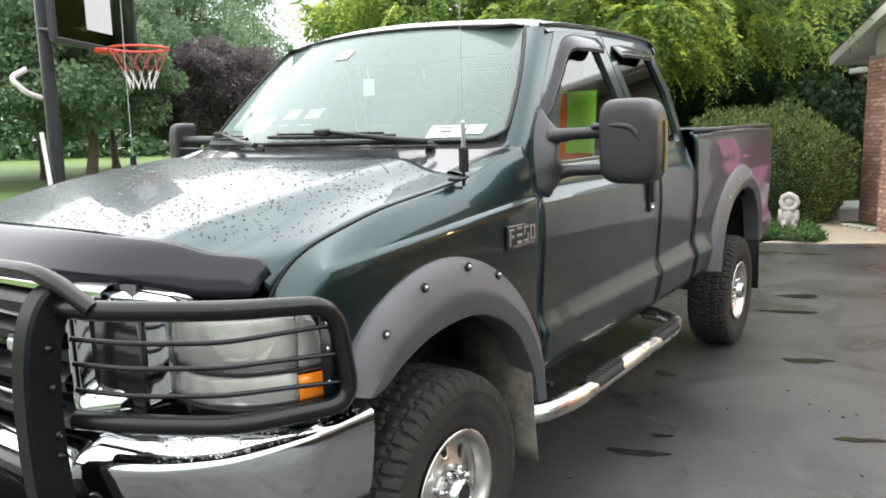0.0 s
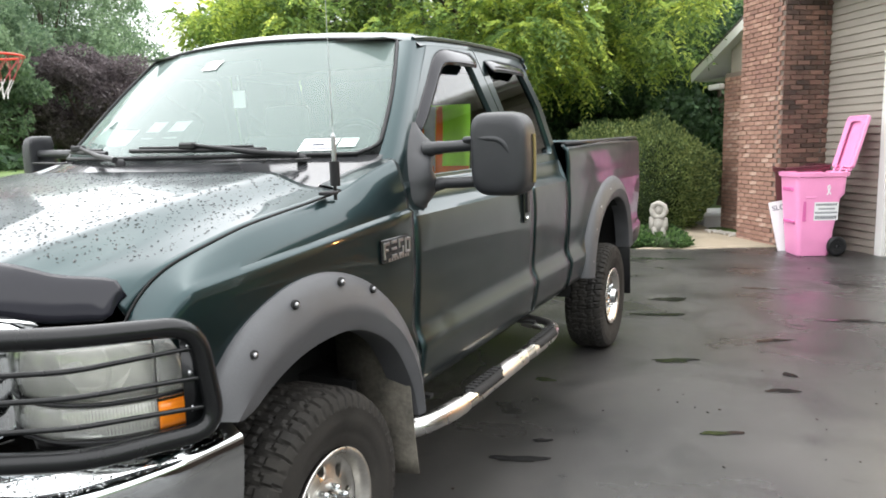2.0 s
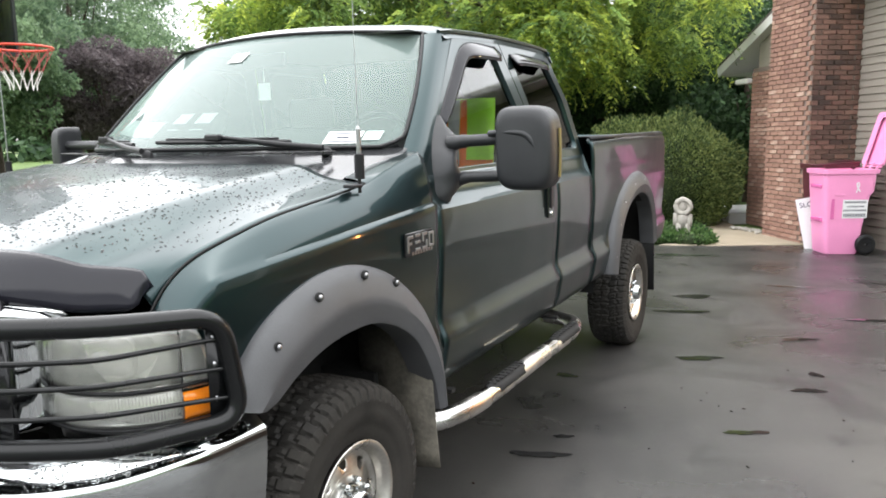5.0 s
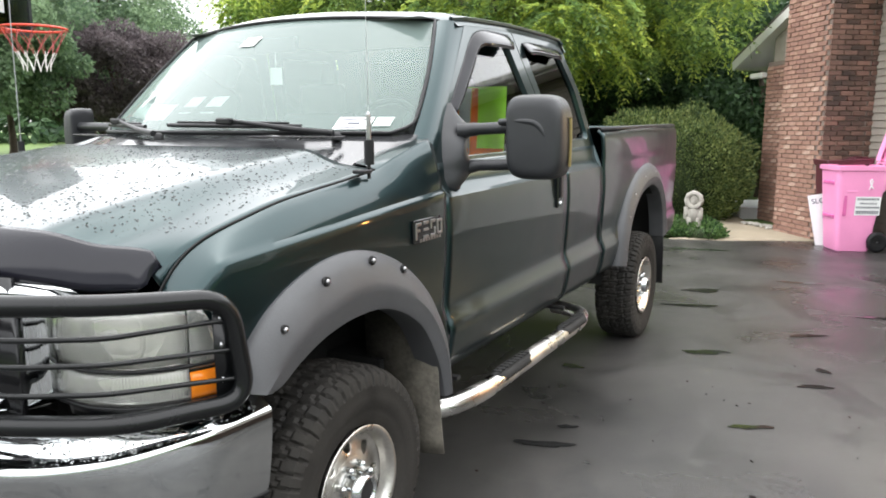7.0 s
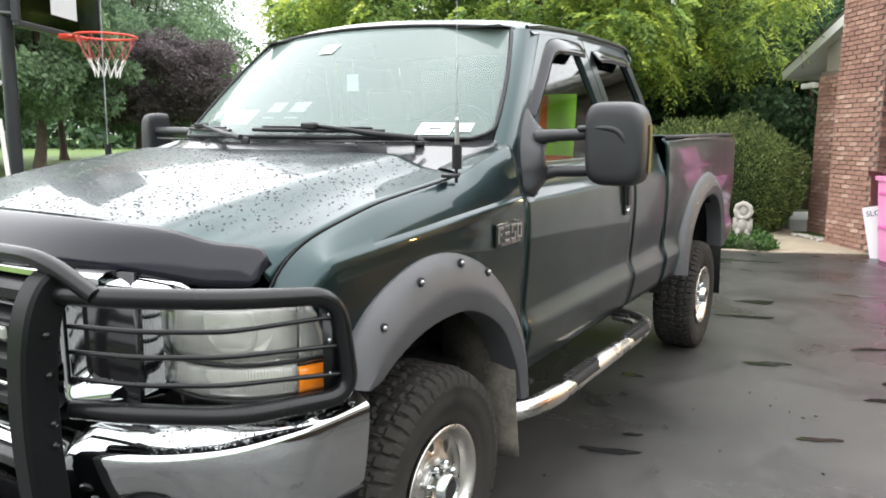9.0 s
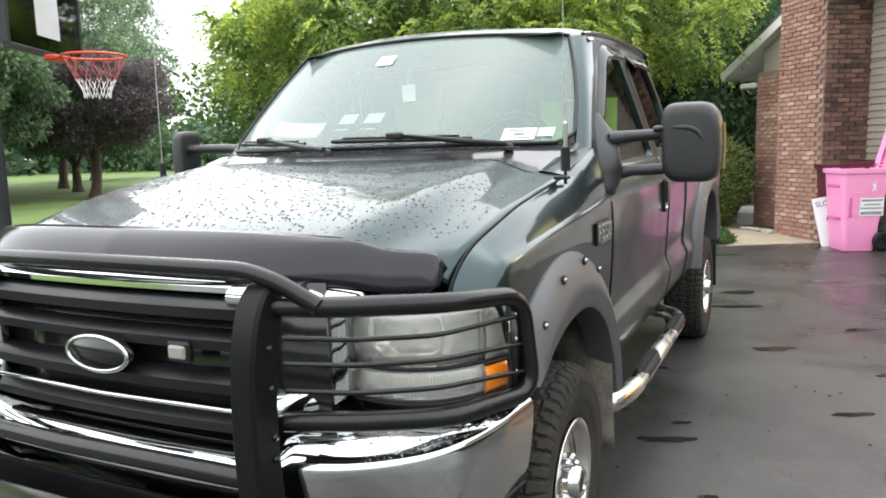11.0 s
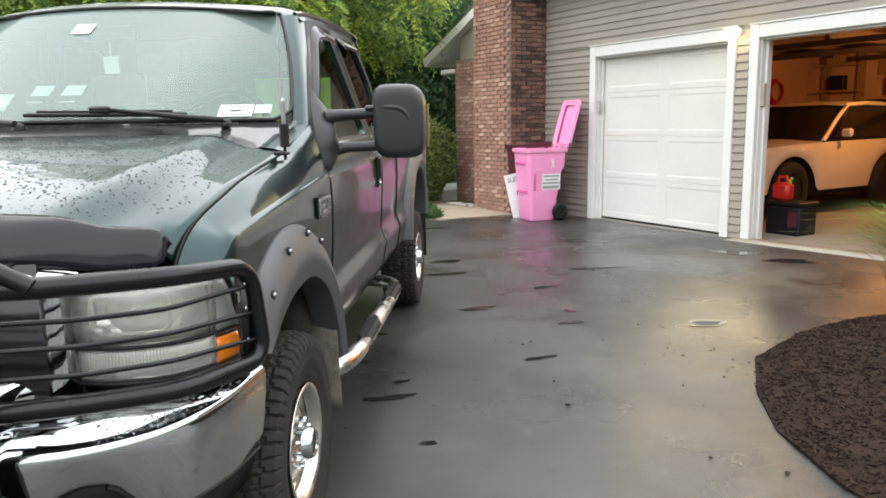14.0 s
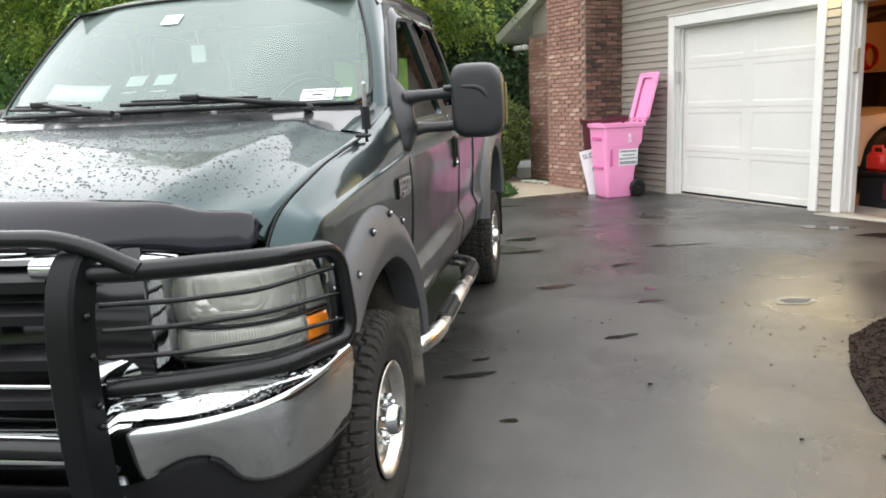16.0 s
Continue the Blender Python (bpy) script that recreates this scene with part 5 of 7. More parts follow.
sw = part("steering_wheel", Geo().tube([(0.42 + 0.19 * math.cos(a * math.pi / 16), 1.06 + 0.19 * math.sin(a * math.pi / 16) * 0.45, 1.46 + 0.19 * math.sin(a * math.pi / 16) * 0.89) for a in range(32)], 0.015, 8, closed=True), black_plastic, truck, "black steering wheel")
part("wheel_hub", Geo().box((0.42, 1.055, 1.45), (0.30, 0.05, 0.09), bevel=0.02), black_plastic, sw)
rv = part("rear_view_mirror", Geo().box((0.0, 0.86, 1.875), (0.24, 0.03, 0.065), bevel=0.012), black_plastic, truck, "black rear-view mirror")
part("hang_tag", Geo().box((0.0, 0.85, 1.740), (0.068, 0.002, 0.075)).tube([(0.0, 0.85, 1.84), (0.0, 0.85, 1.775)], 0.002, 5), paper, rv, "white paper hang tag")


def on_glass(name, x0, x1, z0, z1, mat, parent=truck, d=0.004, label=""):
    return part(name, Geo().grid([[(x, glass_y(x, z) - d, z + 0.003) for z in (z0, z1)] for x in (x0, (x0 + x1) / 2, x1)]), mat, parent, label)


on_glass("toll_tag", -0.108, -0.022, 1.862, 1.905, paper, d=0.005, label="white tag behind the glass")
st = on_glass("registration_sticker", 0.612, 0.722, 1.510, 1.553, paper, label="white inspection stickers")
on_glass("sticker_frame", 0.620, 0.715, 1.515, 1.519, ink, st, 0.006)
on_glass("sticker_frame", 0.620, 0.715, 1.544, 1.548, ink, st, 0.006)
on_glass("sticker_mark", 0.648, 0.686, 1.528, 1.535, ink, st, 0.006)
for xa in (-0.100, 0.025):
    st3 = on_glass("notice_sticker", xa, xa + 0.080, 1.598, 1.638, sticker_grey, d=-0.012, label="small white sticker inside the glass")
    on_glass("sticker_strip", xa + 0.005, xa + 0.072, 1.572, 1.576, sticker_grey, st3, d=-0.012)
st2 = on_glass("inspection_sticker", 0.728, 0.782, 1.520, 1.553, sticker_blue, label="pale green sticker")

# ---- the ground and the drive ----
A, D, NRM = Vector((3.122, 9.892, 0)), Vector((0.57726, -0.81656, 0)), Vector((-0.81656, -0.57726, 0))
WALL = Matrix(((D.x, -NRM.x, 0, A.x), (D.y, -NRM.y, 0, A.y), (0, 0, 1, 0), (0, 0, 0, 1)))  # x along the garage front, y into the garage


def ground_z(x, y):
    t = min(1, max(0, (y - 4.2) / 4.6))
    return -0.10 * t * t * (3 - 2 * t)


def steps(a, b, near, far, k):
    """Uneven steps, fine between near and far."""
    out = [a]
    while out[-1] < b:
        p = out[-1]
        d = 0 if near <= p <= far else min(abs(p - near), abs(p - far))
        out.append(min(b, p + k + 0.35 * d))
    return out


rng = random.Random(4)
xs, ys = steps(-400, 400, -8, 9, 0.8), steps(-400, 400, -8, 14, 0.8)
def lawn_z(x, y):
    """The lawn, sunk below the floor inside the house."""
    p = Vector((x, y, 0)) - A
    return ground_z(x, y) - (0.30 if -1.0 < p.dot(D) < 9.6 and -0.5 < -p.dot(NRM) < 8 else 0.035)


solo("ground", Geo().grid([[(x, y, lawn_z(x, y) + (0.0 if abs(x) < 9 and -9 < y < 15 else 0.25 * noise.noise(Vector((x * 0.05, y * 0.05, 0))))) for y in ys] for x in xs], flip=True), lawn, label="mown green lawn reaching to the trees", category="lawn", kind="structure")

DRIVE = [(-3.75, -12), (7.5, -12), (7.5, -0.3), (5.6, -0.20), (4.2, -0.05), (3.55, 0.02), (3.22, 0.18), (3.075, 0.50), (3.015, 1.06), (3.09, 1.57), (3.27, 2.15), (3.74, 2.72), (4.22, 3.07), (5.2, 3.45), (7.5, 3.7), (7.9, 3.14), (3.13, 9.88), (2.55, 10.55), (2.04, 10.35), (1.35, 10.04), (0.71, 9.67), (-0.04, 9.46), (-1.2, 9.3), (-3.75, 9.2)]


def inside(p, poly):
    c = False
    for (x0, y0), (x1, y1) in zip(poly, poly[1:] + poly[:1]):
        if (y0 > p[1]) != (y1 > p[1]) and p[0] < (x1 - x0) * (p[1] - y0) / (y1 - y0) + x0:
            c = not c
    return c


def sheet(poly, cell, zf, rim=0.06, smooth=3):
    """A sheet over an outline, following the ground, with a turned-down edge."""
    bm = bmesh.new()
    pts = [Vector((x, y, 0)) for x, y in poly]
    fine = []
    for a, b in zip(pts, pts[1:] + pts[:1]):
        n = max(1, int((b - a).length / cell))
        fine += [a.lerp(b, k / n) for k in range(n)]
    f = bm.faces.new([bm.verts.new(p) for p in fine])
    x0, x1 = min(p.x for p in fine), max(p.x for p in fine)
    y0, y1 = min(p.y for p in fine), max(p.y for p in fine)
    for k in range(1, int((x1 - x0) / cell)):
        bmesh.ops.bisect_plane(bm, geom=bm.verts[:] + bm.edges[:] + bm.faces[:], plane_co=(x0 + k * cell, 0, 0), plane_no=(1, 0, 0))
    for k in range(1, int((y1 - y0) / cell)):
        bmesh.ops.bisect_plane(bm, geom=bm.verts[:] + bm.edges[:] + bm.faces[:], plane_co=(0, y0 + k * cell, 0), plane_no=(0, 1, 0))
    edges = [e for e in bm.edges if e.is_boundary]
    ext = bmesh.ops.extrude_edge_only(bm, edges=edges)["geom"]
    low = {v for v in ext if isinstance(v, bmesh.types.BMVert)}
    for v in bm.verts:
        v.co.z = zf(v.co.x, v.co.y) - (rim if v in low else 0)
    bmesh.ops.recalc_face_normals(bm, faces=bm.faces)
    g = Geo()
    bm.verts.index_update()
    g.v = [tuple(v.co) for v in bm.verts]
    g.f = [tuple(v.index for v in f.verts) for f in bm.faces]
    bm.free()
    return g


solo("driveway", sheet(DRIVE, 1.1, ground_z), asphalt, edge=30, label="damp dark asphalt driveway with small puddles", category="driveway", kind="structure")


def blob(cx, cy, rx, ry, turn, seed, n=44, rough=0.42):
    r = random.Random(seed)
    ph = [r.uniform(0, 6.28) for _ in range(4)]
    out = []
    for k in range(n):
        a = k * 2 * math.pi / n
        q = 1 + rough * (0.5 * math.sin(2 * a + ph[0]) + 0.3 * math.sin(3 * a + ph[1]) + 0.25 * math.sin(5 * a + ph[2]) + 0.15 * math.sin(9 * a + ph[3]))
        u, v = rx * q * math.cos(a), ry * q * math.sin(a)
        x, y = cx + u * math.cos(turn) - v * math.sin(turn), cy + u * math.sin(turn) + v * math.cos(turn)
        out.append((x, y, ground_z(x, y) + 0.004))
    return out


puddle_mat = surf("puddle_water", (0.014, 0.014, 0.014), 0.10, vary=0.3, rvary=0.5)
for k, (x, y, rx, ry, tn) in enumerate(((1.11, 5.56, 0.19, 0.085, 0.3), (1.15, 4.80, 0.20, 0.05, 0.3), (1.51, 3.40, 0.15, 0.05, 0.35), (2.72, 5.18, 0.26, 0.055, 0.3), (0.48, 8.6, 0.34, 0.09, 0.25), (4.75, 5.55, 0.26, 0.13, 0.0), (4.36, 6.15, 0.33, 0.10, -0.5), (1.95, 2.15, 0.10, 0.03, 0.5), (1.09, 1.43, 0.12, 0.040, 0.35), (1.12, 1.69, 0.05, 0.022, 0.6), (0.81, 2.65, 0.07, 0.04, 0.3), (2.24, 3.34, 0.035, 0.05, 0.4), (2.21, 2.99, 0.09, 0.035, 0.5), (1.36, 0.86, 0.035, 0.025, 0.2), (2.9, 7.2, 0.32, 0.05, -0.2), (1.9, 6.6, 0.22, 0.035, 0.2), (2.1, 4.2, 0.12, 0.04, 0.6))):
    solo("puddle", Geo().poly(blob(x, y, rx, ry, tn, k)), puddle_mat, label="shallow dark rain puddle on the asphalt", category="puddle", group="puddles on the drive")
patch = thing("asphalt_dimple", label="worn hollow ringed with pale grit", category="pothole")
part("grit_ring", Geo().poly(blob(3.20, 3.0, 0.155, 0.085, 0.1, 77, rough=0.3)), surf("pale_grit", (0.22, 0.20, 0.15), 0.7, vary=0.4, scale=30), patch)
part("hollow", Geo().poly([(x, y, z + 0.003) for x, y, z in blob(3.20, 2.99, 0.115, 0.055, 0.1, 78, rough=0.2)]), puddle_mat, patch)
g = Geo()
for k in range(75):
    t = rng.random()
    if k < 40:
        x, y = 3.0 + rng.gauss(0, 0.28), 2.35 + rng.gauss(0, 0.45)
    elif k < 50:
        x, y = rng.uniform(1.15, 2.1), rng.uniform(0.6, 3.4)
    else:
        x, y = rng.uniform(0.6, 4.2), rng.uniform(-1, 8.5)
    if not inside((x, y), DRIVE):
        continue
    a, L, w = rng.uniform(0, 6.28), rng.uniform(0.005, 0.018), rng.uniform(0.003, 0.007)
    g.box((0, 0, 0), (L, w, 0.004), pose(x, y, ground_z(x, y) + 0.003, rng.uniform(-12, 12), rng.uniform(-12, 12), math.degrees(a)))
solo("drive_litter", g, chip_mat, label="scattered bark bits and twigs on asphalt", category="debris", kind="stuff")
g = Geo()
for x, y, s in ((2.05, 1.35, 0.016), (2.9, 0.62, 0.015), (3.05, 0.95, 0.014), (2.62, 0.75, 0.010)):
    g.box((x, y, 0.008), (s * 1.6, s, 0.006), pose(0, 0, 0), 0.003)
solo("leaf_litter", g, chip_mat, label="dark wet leaves stuck to asphalt", category="debris", kind="stuff")

# mulch bed
BED = [(4.2, -0.05), (3.55, 0.02), (3.22, 0.18), (3.075, 0.50), (3.015, 1.06), (3.09, 1.57), (3.27, 2.15), (3.74, 2.72), (4.22, 3.07), (5.2, 3.45), (7.5, 3.7), (8.2, 2.0), (8.0, -0.25), (5.6, -0.20)]


def bed_z(x, y):
    d = min((Vector((x, y)) - (Vector(a) + (Vector(b) - Vector(a)) * min(1, max(0, (Vector((x, y)) - Vector(a)).dot(Vector(b) - Vector(a)) / (Vector(b) - Vector(a)).length_squared)))).length for a, b in zip(BED, BED[1:] + BED[:1]))
    return ground_z(x, y) + 0.012 + 0.13 * (1 - math.exp(-d / 0.5)) + 0.012 * noise.noise(Vector((x * 4, y * 4, 0)))


solo("mulch_bed", sheet(BED, 0.16, bed_z, rim=0.05), mulch_mat, edge=30, label="curved bed of dark shredded bark mulch", category="flower bed", kind="structure")
g = Geo()
k = 0
while k < 13000:
    x, y = rng.uniform(2.95, 5.6), rng.uniform(-0.9, 3.5)
    if not inside((x, y), BED):
        continue
    k += 1
    L, w = rng.uniform(0.008, 0.040), rng.uniform(0.003, 0.008)
    g.box((0, 0, 0), (L, w, 0.004), pose(x, y, bed_z(x, y) + 0.004, rng.uniform(-35, 35), rng.uniform(-35, 35), rng.uniform(0, 360)))
solo("mulch_chips", g, chip_mat, label="loose shredded bark chips on the bed", category="mulch", kind="stuff")


# ---- plants ----
def leaf_cloud(pts, size, seed, aspect=0.5, up=0.3):
    """Small bent leaves at many places: two triangles each."""
    r = np.random.default_rng(seed)
    n = len(pts)
    p = np.asarray(pts)
    a = r.normal(size=(n, 3))
    a[:, 2] -= up
    a /= np.linalg.norm(a, axis=1)[:, None]
    b = np.cross(a, r.normal(size=(n, 3)))
    b /= np.linalg.norm(b, axis=1)[:, None] + 1e-9
    L = size * r.uniform(0.6, 1.4, n)[:, None]
    v = np.stack([p, p + a * L * 0.5 + b * L * aspect * 0.5, p + a * L, p + a * L * 0.5 - b * L * aspect * 0.5], 1).reshape(-1, 3)
    g = Geo()
    g.v = [tuple(q) for q in v.tolist()]
    g.f = [(4 * i, 4 * i + 1, 4 * i + 2, 4 * i + 3) for i in range(n)]
    return g


def spray_cloud(centres, radii, per, size, seed):
    """Drooping feathered sprays: a thin twig with leaflets in pairs, each spray one island."""
    r = np.random.default_rng(seed)
    c = np.repeat(np.asarray(centres), per, 0)
    rad = np.repeat(np.asarray(radii), per)[:, None]
    n = len(c)
    d = r.normal(size=(n, 3))
    d /= np.linalg.norm(d, axis=1)[:, None]
    p0 = c + d * rad * r.uniform(0.2, 0.85, (n, 1)) * (1, 1, 0.75)
    go = d * (1, 1, 0.5) + r.normal(size=(n, 3)) * 0.45
    go[:, 2] -= 0.25
    go /= np.linalg.norm(go, axis=1)[:, None]
    side = np.cross(go, (0, 0, 1.0)) + r.normal(size=(n, 3)) * 0.25
    side /= np.linalg.norm(side, axis=1)[:, None] + 1e-9
    L = size * r.uniform(2.2, 3.8, (n, 1))
    K, V, F = 6, [], []
    for k in range(K):
        t = k / (K - 1)
        p = p0 + go * L * t
        p[:, 2] -= L[:, 0] * 0.75 * t * t
        V += [p, p + (0, 0, 0.012)]
        ll = size * (1.05 - 0.35 * abs(2 * t - 0.8)) * r.uniform(0.8, 1.2, (n, 1))
        for sg in (1, -1):
            a = side * sg + go * 0.45 + r.normal(size=(n, 3)) * 0.22
            a[:, 2] -= 0.28
            w = go * ll * 0.36
            V += [p + a * ll * 0.55 + w, p + a * ll, p + a * ll * 0.5 - w]
        b = 8 * k
        F += [(b, b + 2, b + 3, b + 4), (b, b + 5, b + 6, b + 7)]
        if k:
            F.append((b - 8, b, b + 1, b - 7))
    v = np.stack(V, 1).reshape(-1, 3)
    f = (np.asarray(F)[None] + 8 * K * np.arange(n)[:, None, None]).reshape(-1, 4)
    g = Geo()
    g.v, g.f = [tuple(q) for q in v.tolist()], [tuple(q) for q in f.tolist()]
    return g


def clump_points(centres, radii, per, seed, flat=0.7, hollow=0.55):
    r = np.random.default_rng(seed)
    out = []
    for c, rad in zip(centres, radii):
        d = r.normal(size=(per, 3))
        d /= np.linalg.norm(d, axis=1)[:, None]
        q = r.uniform(hollow ** 3, 1, per) ** (1 / 3)
        d *= (rad * q)[:, None]
        d[:, 2] *= flat
        out.append(np.asarray(c) + d)
    return np.concatenate(out)


def tree(x, y, height, spread, crown_low, leaf, mat, seed, label, clumps=60, per=350, trunk=0.16, droop=0.0, stretch=(1, 1), rad=(0.16, 0.30), sprays=0):
    r = random.Random(seed)
    z0 = ground_z(x, y) - 0.04
    t = thing("tree", label=label, category="tree")
    g = Geo()
    lean = Vector((r.uniform(-0.3, 0.3), r.uniform(-0.3, 0.3), 0))
    top = Vector((x, y, z0 + height * 0.75)) + lean
    path = spline([(x, y, z0 - 0.05), Vector((x, y, z0)).lerp(top, 0.35) + Vector((r.uniform(-0.15, 0.15), r.uniform(-0.15, 0.15), 0)), top], 6)
    g.tube(path, [trunk * (1.35 if i == 0 else 1 - 0.85 * i / len(path)) for i in range(len(path))], 9)
    centres, radii = [], []
    zm, zr = z0 + (crown_low + height) / 2, (height - crown_low) / 2
    for k in range(clumps):
        a = r.uniform(0, 2 * math.pi)
        b = math.asin(r.uniform(-0.95, 1))
        q = r.uniform(0.55, 1.0)
        c = Vector((x + spread * stretch[0] * q * math.cos(a) * math.cos(b), y + spread * stretch[1] * q * math.sin(a) * math.cos(b), zm + zr * q * math.sin(b) - droop * q * q * math.cos(b)))
        centres.append(tuple(c))
        radii.append(spread * r.uniform(*rad))
        if k % 14 == 0:
            s = path[r.randint(len(path) // 3, len(path) - 1)]
            mid = s.lerp(c, 0.5) + Vector((0, 0, 0.15 * spread * r.random()))
            g.tube(spline([s, mid, c], 4), [trunk * 0.38 * (1 - 0.8 * i / 8) for i in range(9)], 6)
    part("trunk", g, bark, t)
    part("crown", spray_cloud(centres, radii, sprays, leaf, seed + 1) if sprays else leaf_cloud(clump_points(centres, radii, per, seed), leaf, seed + 1), mat, t)
    return t


tree(-6.3, 14.2, 7.2, 7.0, 2.9, 0.118, leaf_yellow, 11, "spreading yellow-green locust tree behind the truck", clumps=330, sprays=36, trunk=0.2, droop=0.85, stretch=(1, 0.62), rad=(0.06, 0.125))
# two high crowns added out of view so the hood reflects dark foliage
tree(-2.4, 20.0, 10.2, 4.2, 6.3, 0.14, leaf_yellow, 12, "unseen tall green locust tree added behind the truck", clumps=130, sprays=34, trunk=0.2, rad=(0.10, 0.20))
tree(-7.6, 18.2, 13.0, 5.4, 5.6, 0.16, leaf_yellow, 14, "added tall green locust tree, mostly unseen behind the nearer one", clumps=150, sprays=30, trunk=0.25, rad=(0.12, 0.22))
for k, (x, y) in enumerate(((-3.4, 19.0), (0.3, 18.4), (-7.0, 19.5))):
    tree(x, y, 5.2, 2.6, 0.2, 0.16, leaf_dark, 90 + k, "dense dark evergreen behind the bush", clumps=60, per=300, trunk=0.15)
tree(-13.0, 19.5, 6.5, 5.0, 1.2, 0.2, leaf_green, 13, "leafy green tree beyond the lawn", clumps=80, per=300)
for k, (x, y, h, s, m, lb) in enumerate(((-33, 16, 11, 6.5, leaf_hazy, "tall full green shade tree"), (-42, 25, 11, 6.5, leaf_hazy, "tall full green shade tree"), (-31, 23, 6.5, 4.5, leaf_hazy, "broad green tree on the lawn"), (-37, 12, 11, 6.0, leaf_hazy, "dark green tree at the lawn's edge"), (-35, 25.2, 13.5, 5.6, leaf_hazy, "tall spreading shade tree beyond the lawn"), (-25.3, 19.4, 5.9, 3.3, leaf_purple, "dark purple-leaved ornamental plum tree"), (-24, 13.0, 7.5, 3.4, leaf_hazy, "green tree with low branches"), (-46, 36, 6.5, 5, leaf_dark, "far dark green tree"), (-30, 9, 11, 5.5, leaf_hazy, "full green tree beyond the hoop"))):
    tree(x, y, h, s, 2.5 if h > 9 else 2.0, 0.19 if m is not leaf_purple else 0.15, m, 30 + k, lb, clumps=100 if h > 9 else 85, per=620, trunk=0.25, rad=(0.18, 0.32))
for k, (x, y, h, s, m) in enumerate(((2.2, 25, 7, 3.4, leaf_dark), (-2.5, 22, 6, 4.0, leaf_dark), (-7.5, 22, 6, 4.4, leaf_dark), (6.5, 27, 8, 4.0, leaf_dark), (-0.5, 30, 8, 5.0, leaf_green), (-12, 27, 7, 5.0, leaf_dark))):
    tree(x, y, h, s, 0.3, 0.30, m, 60 + k, "dense dark green tree behind the house", clumps=70, per=260, trunk=0.2)
# woods that close the view
pts = []
for k in range(260):
    a = 2 * math.pi * k / 260
    R = 85 + 14 * rng.random()
    pts.append((R * math.cos(a), R * math.sin(a), 2.5 + 3.0 * rng.random() + 2.0 * math.sin(a * 5)))
    pts.append(((R - 5) * math.cos(a + 0.012), (R - 5) * math.sin(a + 0.012), 0.9 + 0.5 * math.sin(k * 1.7)))      # undergrowth
solo("far_woods", leaf_cloud(clump_points(pts, [4.5 + 2.5 * rng.random() for _ in pts], 260, 8, flat=0.9, hollow=0.3), 1.1, 9), leaf_dark, label="belt of distant dark green woods", category="woods", kind="stuff")


def bush(name, cx, cy, rx, ry, h, leaf, mat, seed, label, n=9000):
    r = np.random.default_rng(seed)
    d = r.normal(size=(n, 3))
    d[:, 2] = np.abs(d[:, 2])
    d /= np.linalg.norm(d, axis=1)[:, None]
    q = r.uniform(0.80, 1.03, n) + 0.05 * np.sin(d[:, 0] * 9) * np.cos(d[:, 1] * 7)
    e = np.sign(d) * np.abs(d) ** 0.75
    q = q + 0.045 * np.sin(d[:, 0] * 17 + d[:, 2] * 11) * np.sin(d[:, 2] * 15 + d[:, 1] * 8)
    foot = 1 - 0.30 * np.clip(1 - e[:, 2] / 0.42, 0, 1) ** 1.4
    p = np.stack([cx + rx * e[:, 0] * q * foot, cy + ry * e[:, 1] * q * foot, ground_z(cx, cy) - 0.03 + h * e[:, 2] * q], 1)
    b = thing(name, label=label, category="bush")
    part("foliage", leaf_cloud(p, leaf, seed, up=-0.4), mat, b)
    # solid dark core stands in for the shade inside the foliage
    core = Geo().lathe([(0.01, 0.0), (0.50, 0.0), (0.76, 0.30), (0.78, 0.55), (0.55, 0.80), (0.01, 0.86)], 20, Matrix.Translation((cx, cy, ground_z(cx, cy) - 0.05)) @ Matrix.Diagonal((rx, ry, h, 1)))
    part("shrub_core", core, core_shade, b)
    return b


core_shade = surf("twiggy_shade", (0.030, 0.045, 0.016), 0.95, vary=0.4, scale=9)
bush("hedge_bush", -0.76, 12.45, 1.54, 1.1, 2.02, 0.055, leaf_hedge, 3, "large clipped rounded green bush by the path", 42000)
bush("hedge_bush", -4.2, 12.2, 2.1, 1.2, 1.6, 0.06, leaf_hedge, 4, "clipped rounded green bush behind the truck", 12000)
for k, (x, y, rx, h) in enumerate(((-0.15, 9.95, 0.45, 0.22), (0.32, 9.85, 0.40, 0.24), (-0.75, 9.85, 0.55, 0.26), (0.05, 10.35, 0.5, 0.30), (-1.4, 10.0, 0.6, 0.32))):
    bush("ground_cover", x, y, rx, rx * 0.7, h, 0.05, leaf_green, 20 + k, "low leafy ground cover beside the drive", 1500)

# ornamental grass at the edge of the bed
g = Geo()
for k in range(1100):
    a, L = rng.uniform(0, 6.28), rng.uniform(0.7, 1.25)
    bx, by = 5.02 + rng.gauss(0, 0.10), 3.40 + rng.gauss(0, 0.10)
    reach = rng.uniform(0.3, 0.95)
    z0 = ground_z(bx, by) + 0.06
    pp = [Vector((bx + math.cos(a) * reach * t * t, by + math.sin(a) * reach * t * t, z0 + L * (t - 0.42 * t ** 3))) for t in (0, 0.3, 0.55, 0.8, 1)]
    side = Vector((-math.sin(a), math.cos(a), 0))
    g.grid([[p - side * w, p + side * w] for p, w in zip(pp, (0.005, 0.0065, 0.006, 0.0045, 0.0008))])
gr = thing("ornamental_grass", label="arching clump of green ornamental grass", category="grass")
part("blades", g, grass_blade, gr)

# ---- house and garage ----
FLOOR = -0.10


def wall_box(g, x0, x1, z0, z1, y0=0.0, y1=0.2, bevel=0.0):
    return g.box(((x0 + x1) / 2, (y0 + y1) / 2, (z0 + z1) / 2), (x1 - x0, y1 - y0, z1 - z0), WALL, bevel)


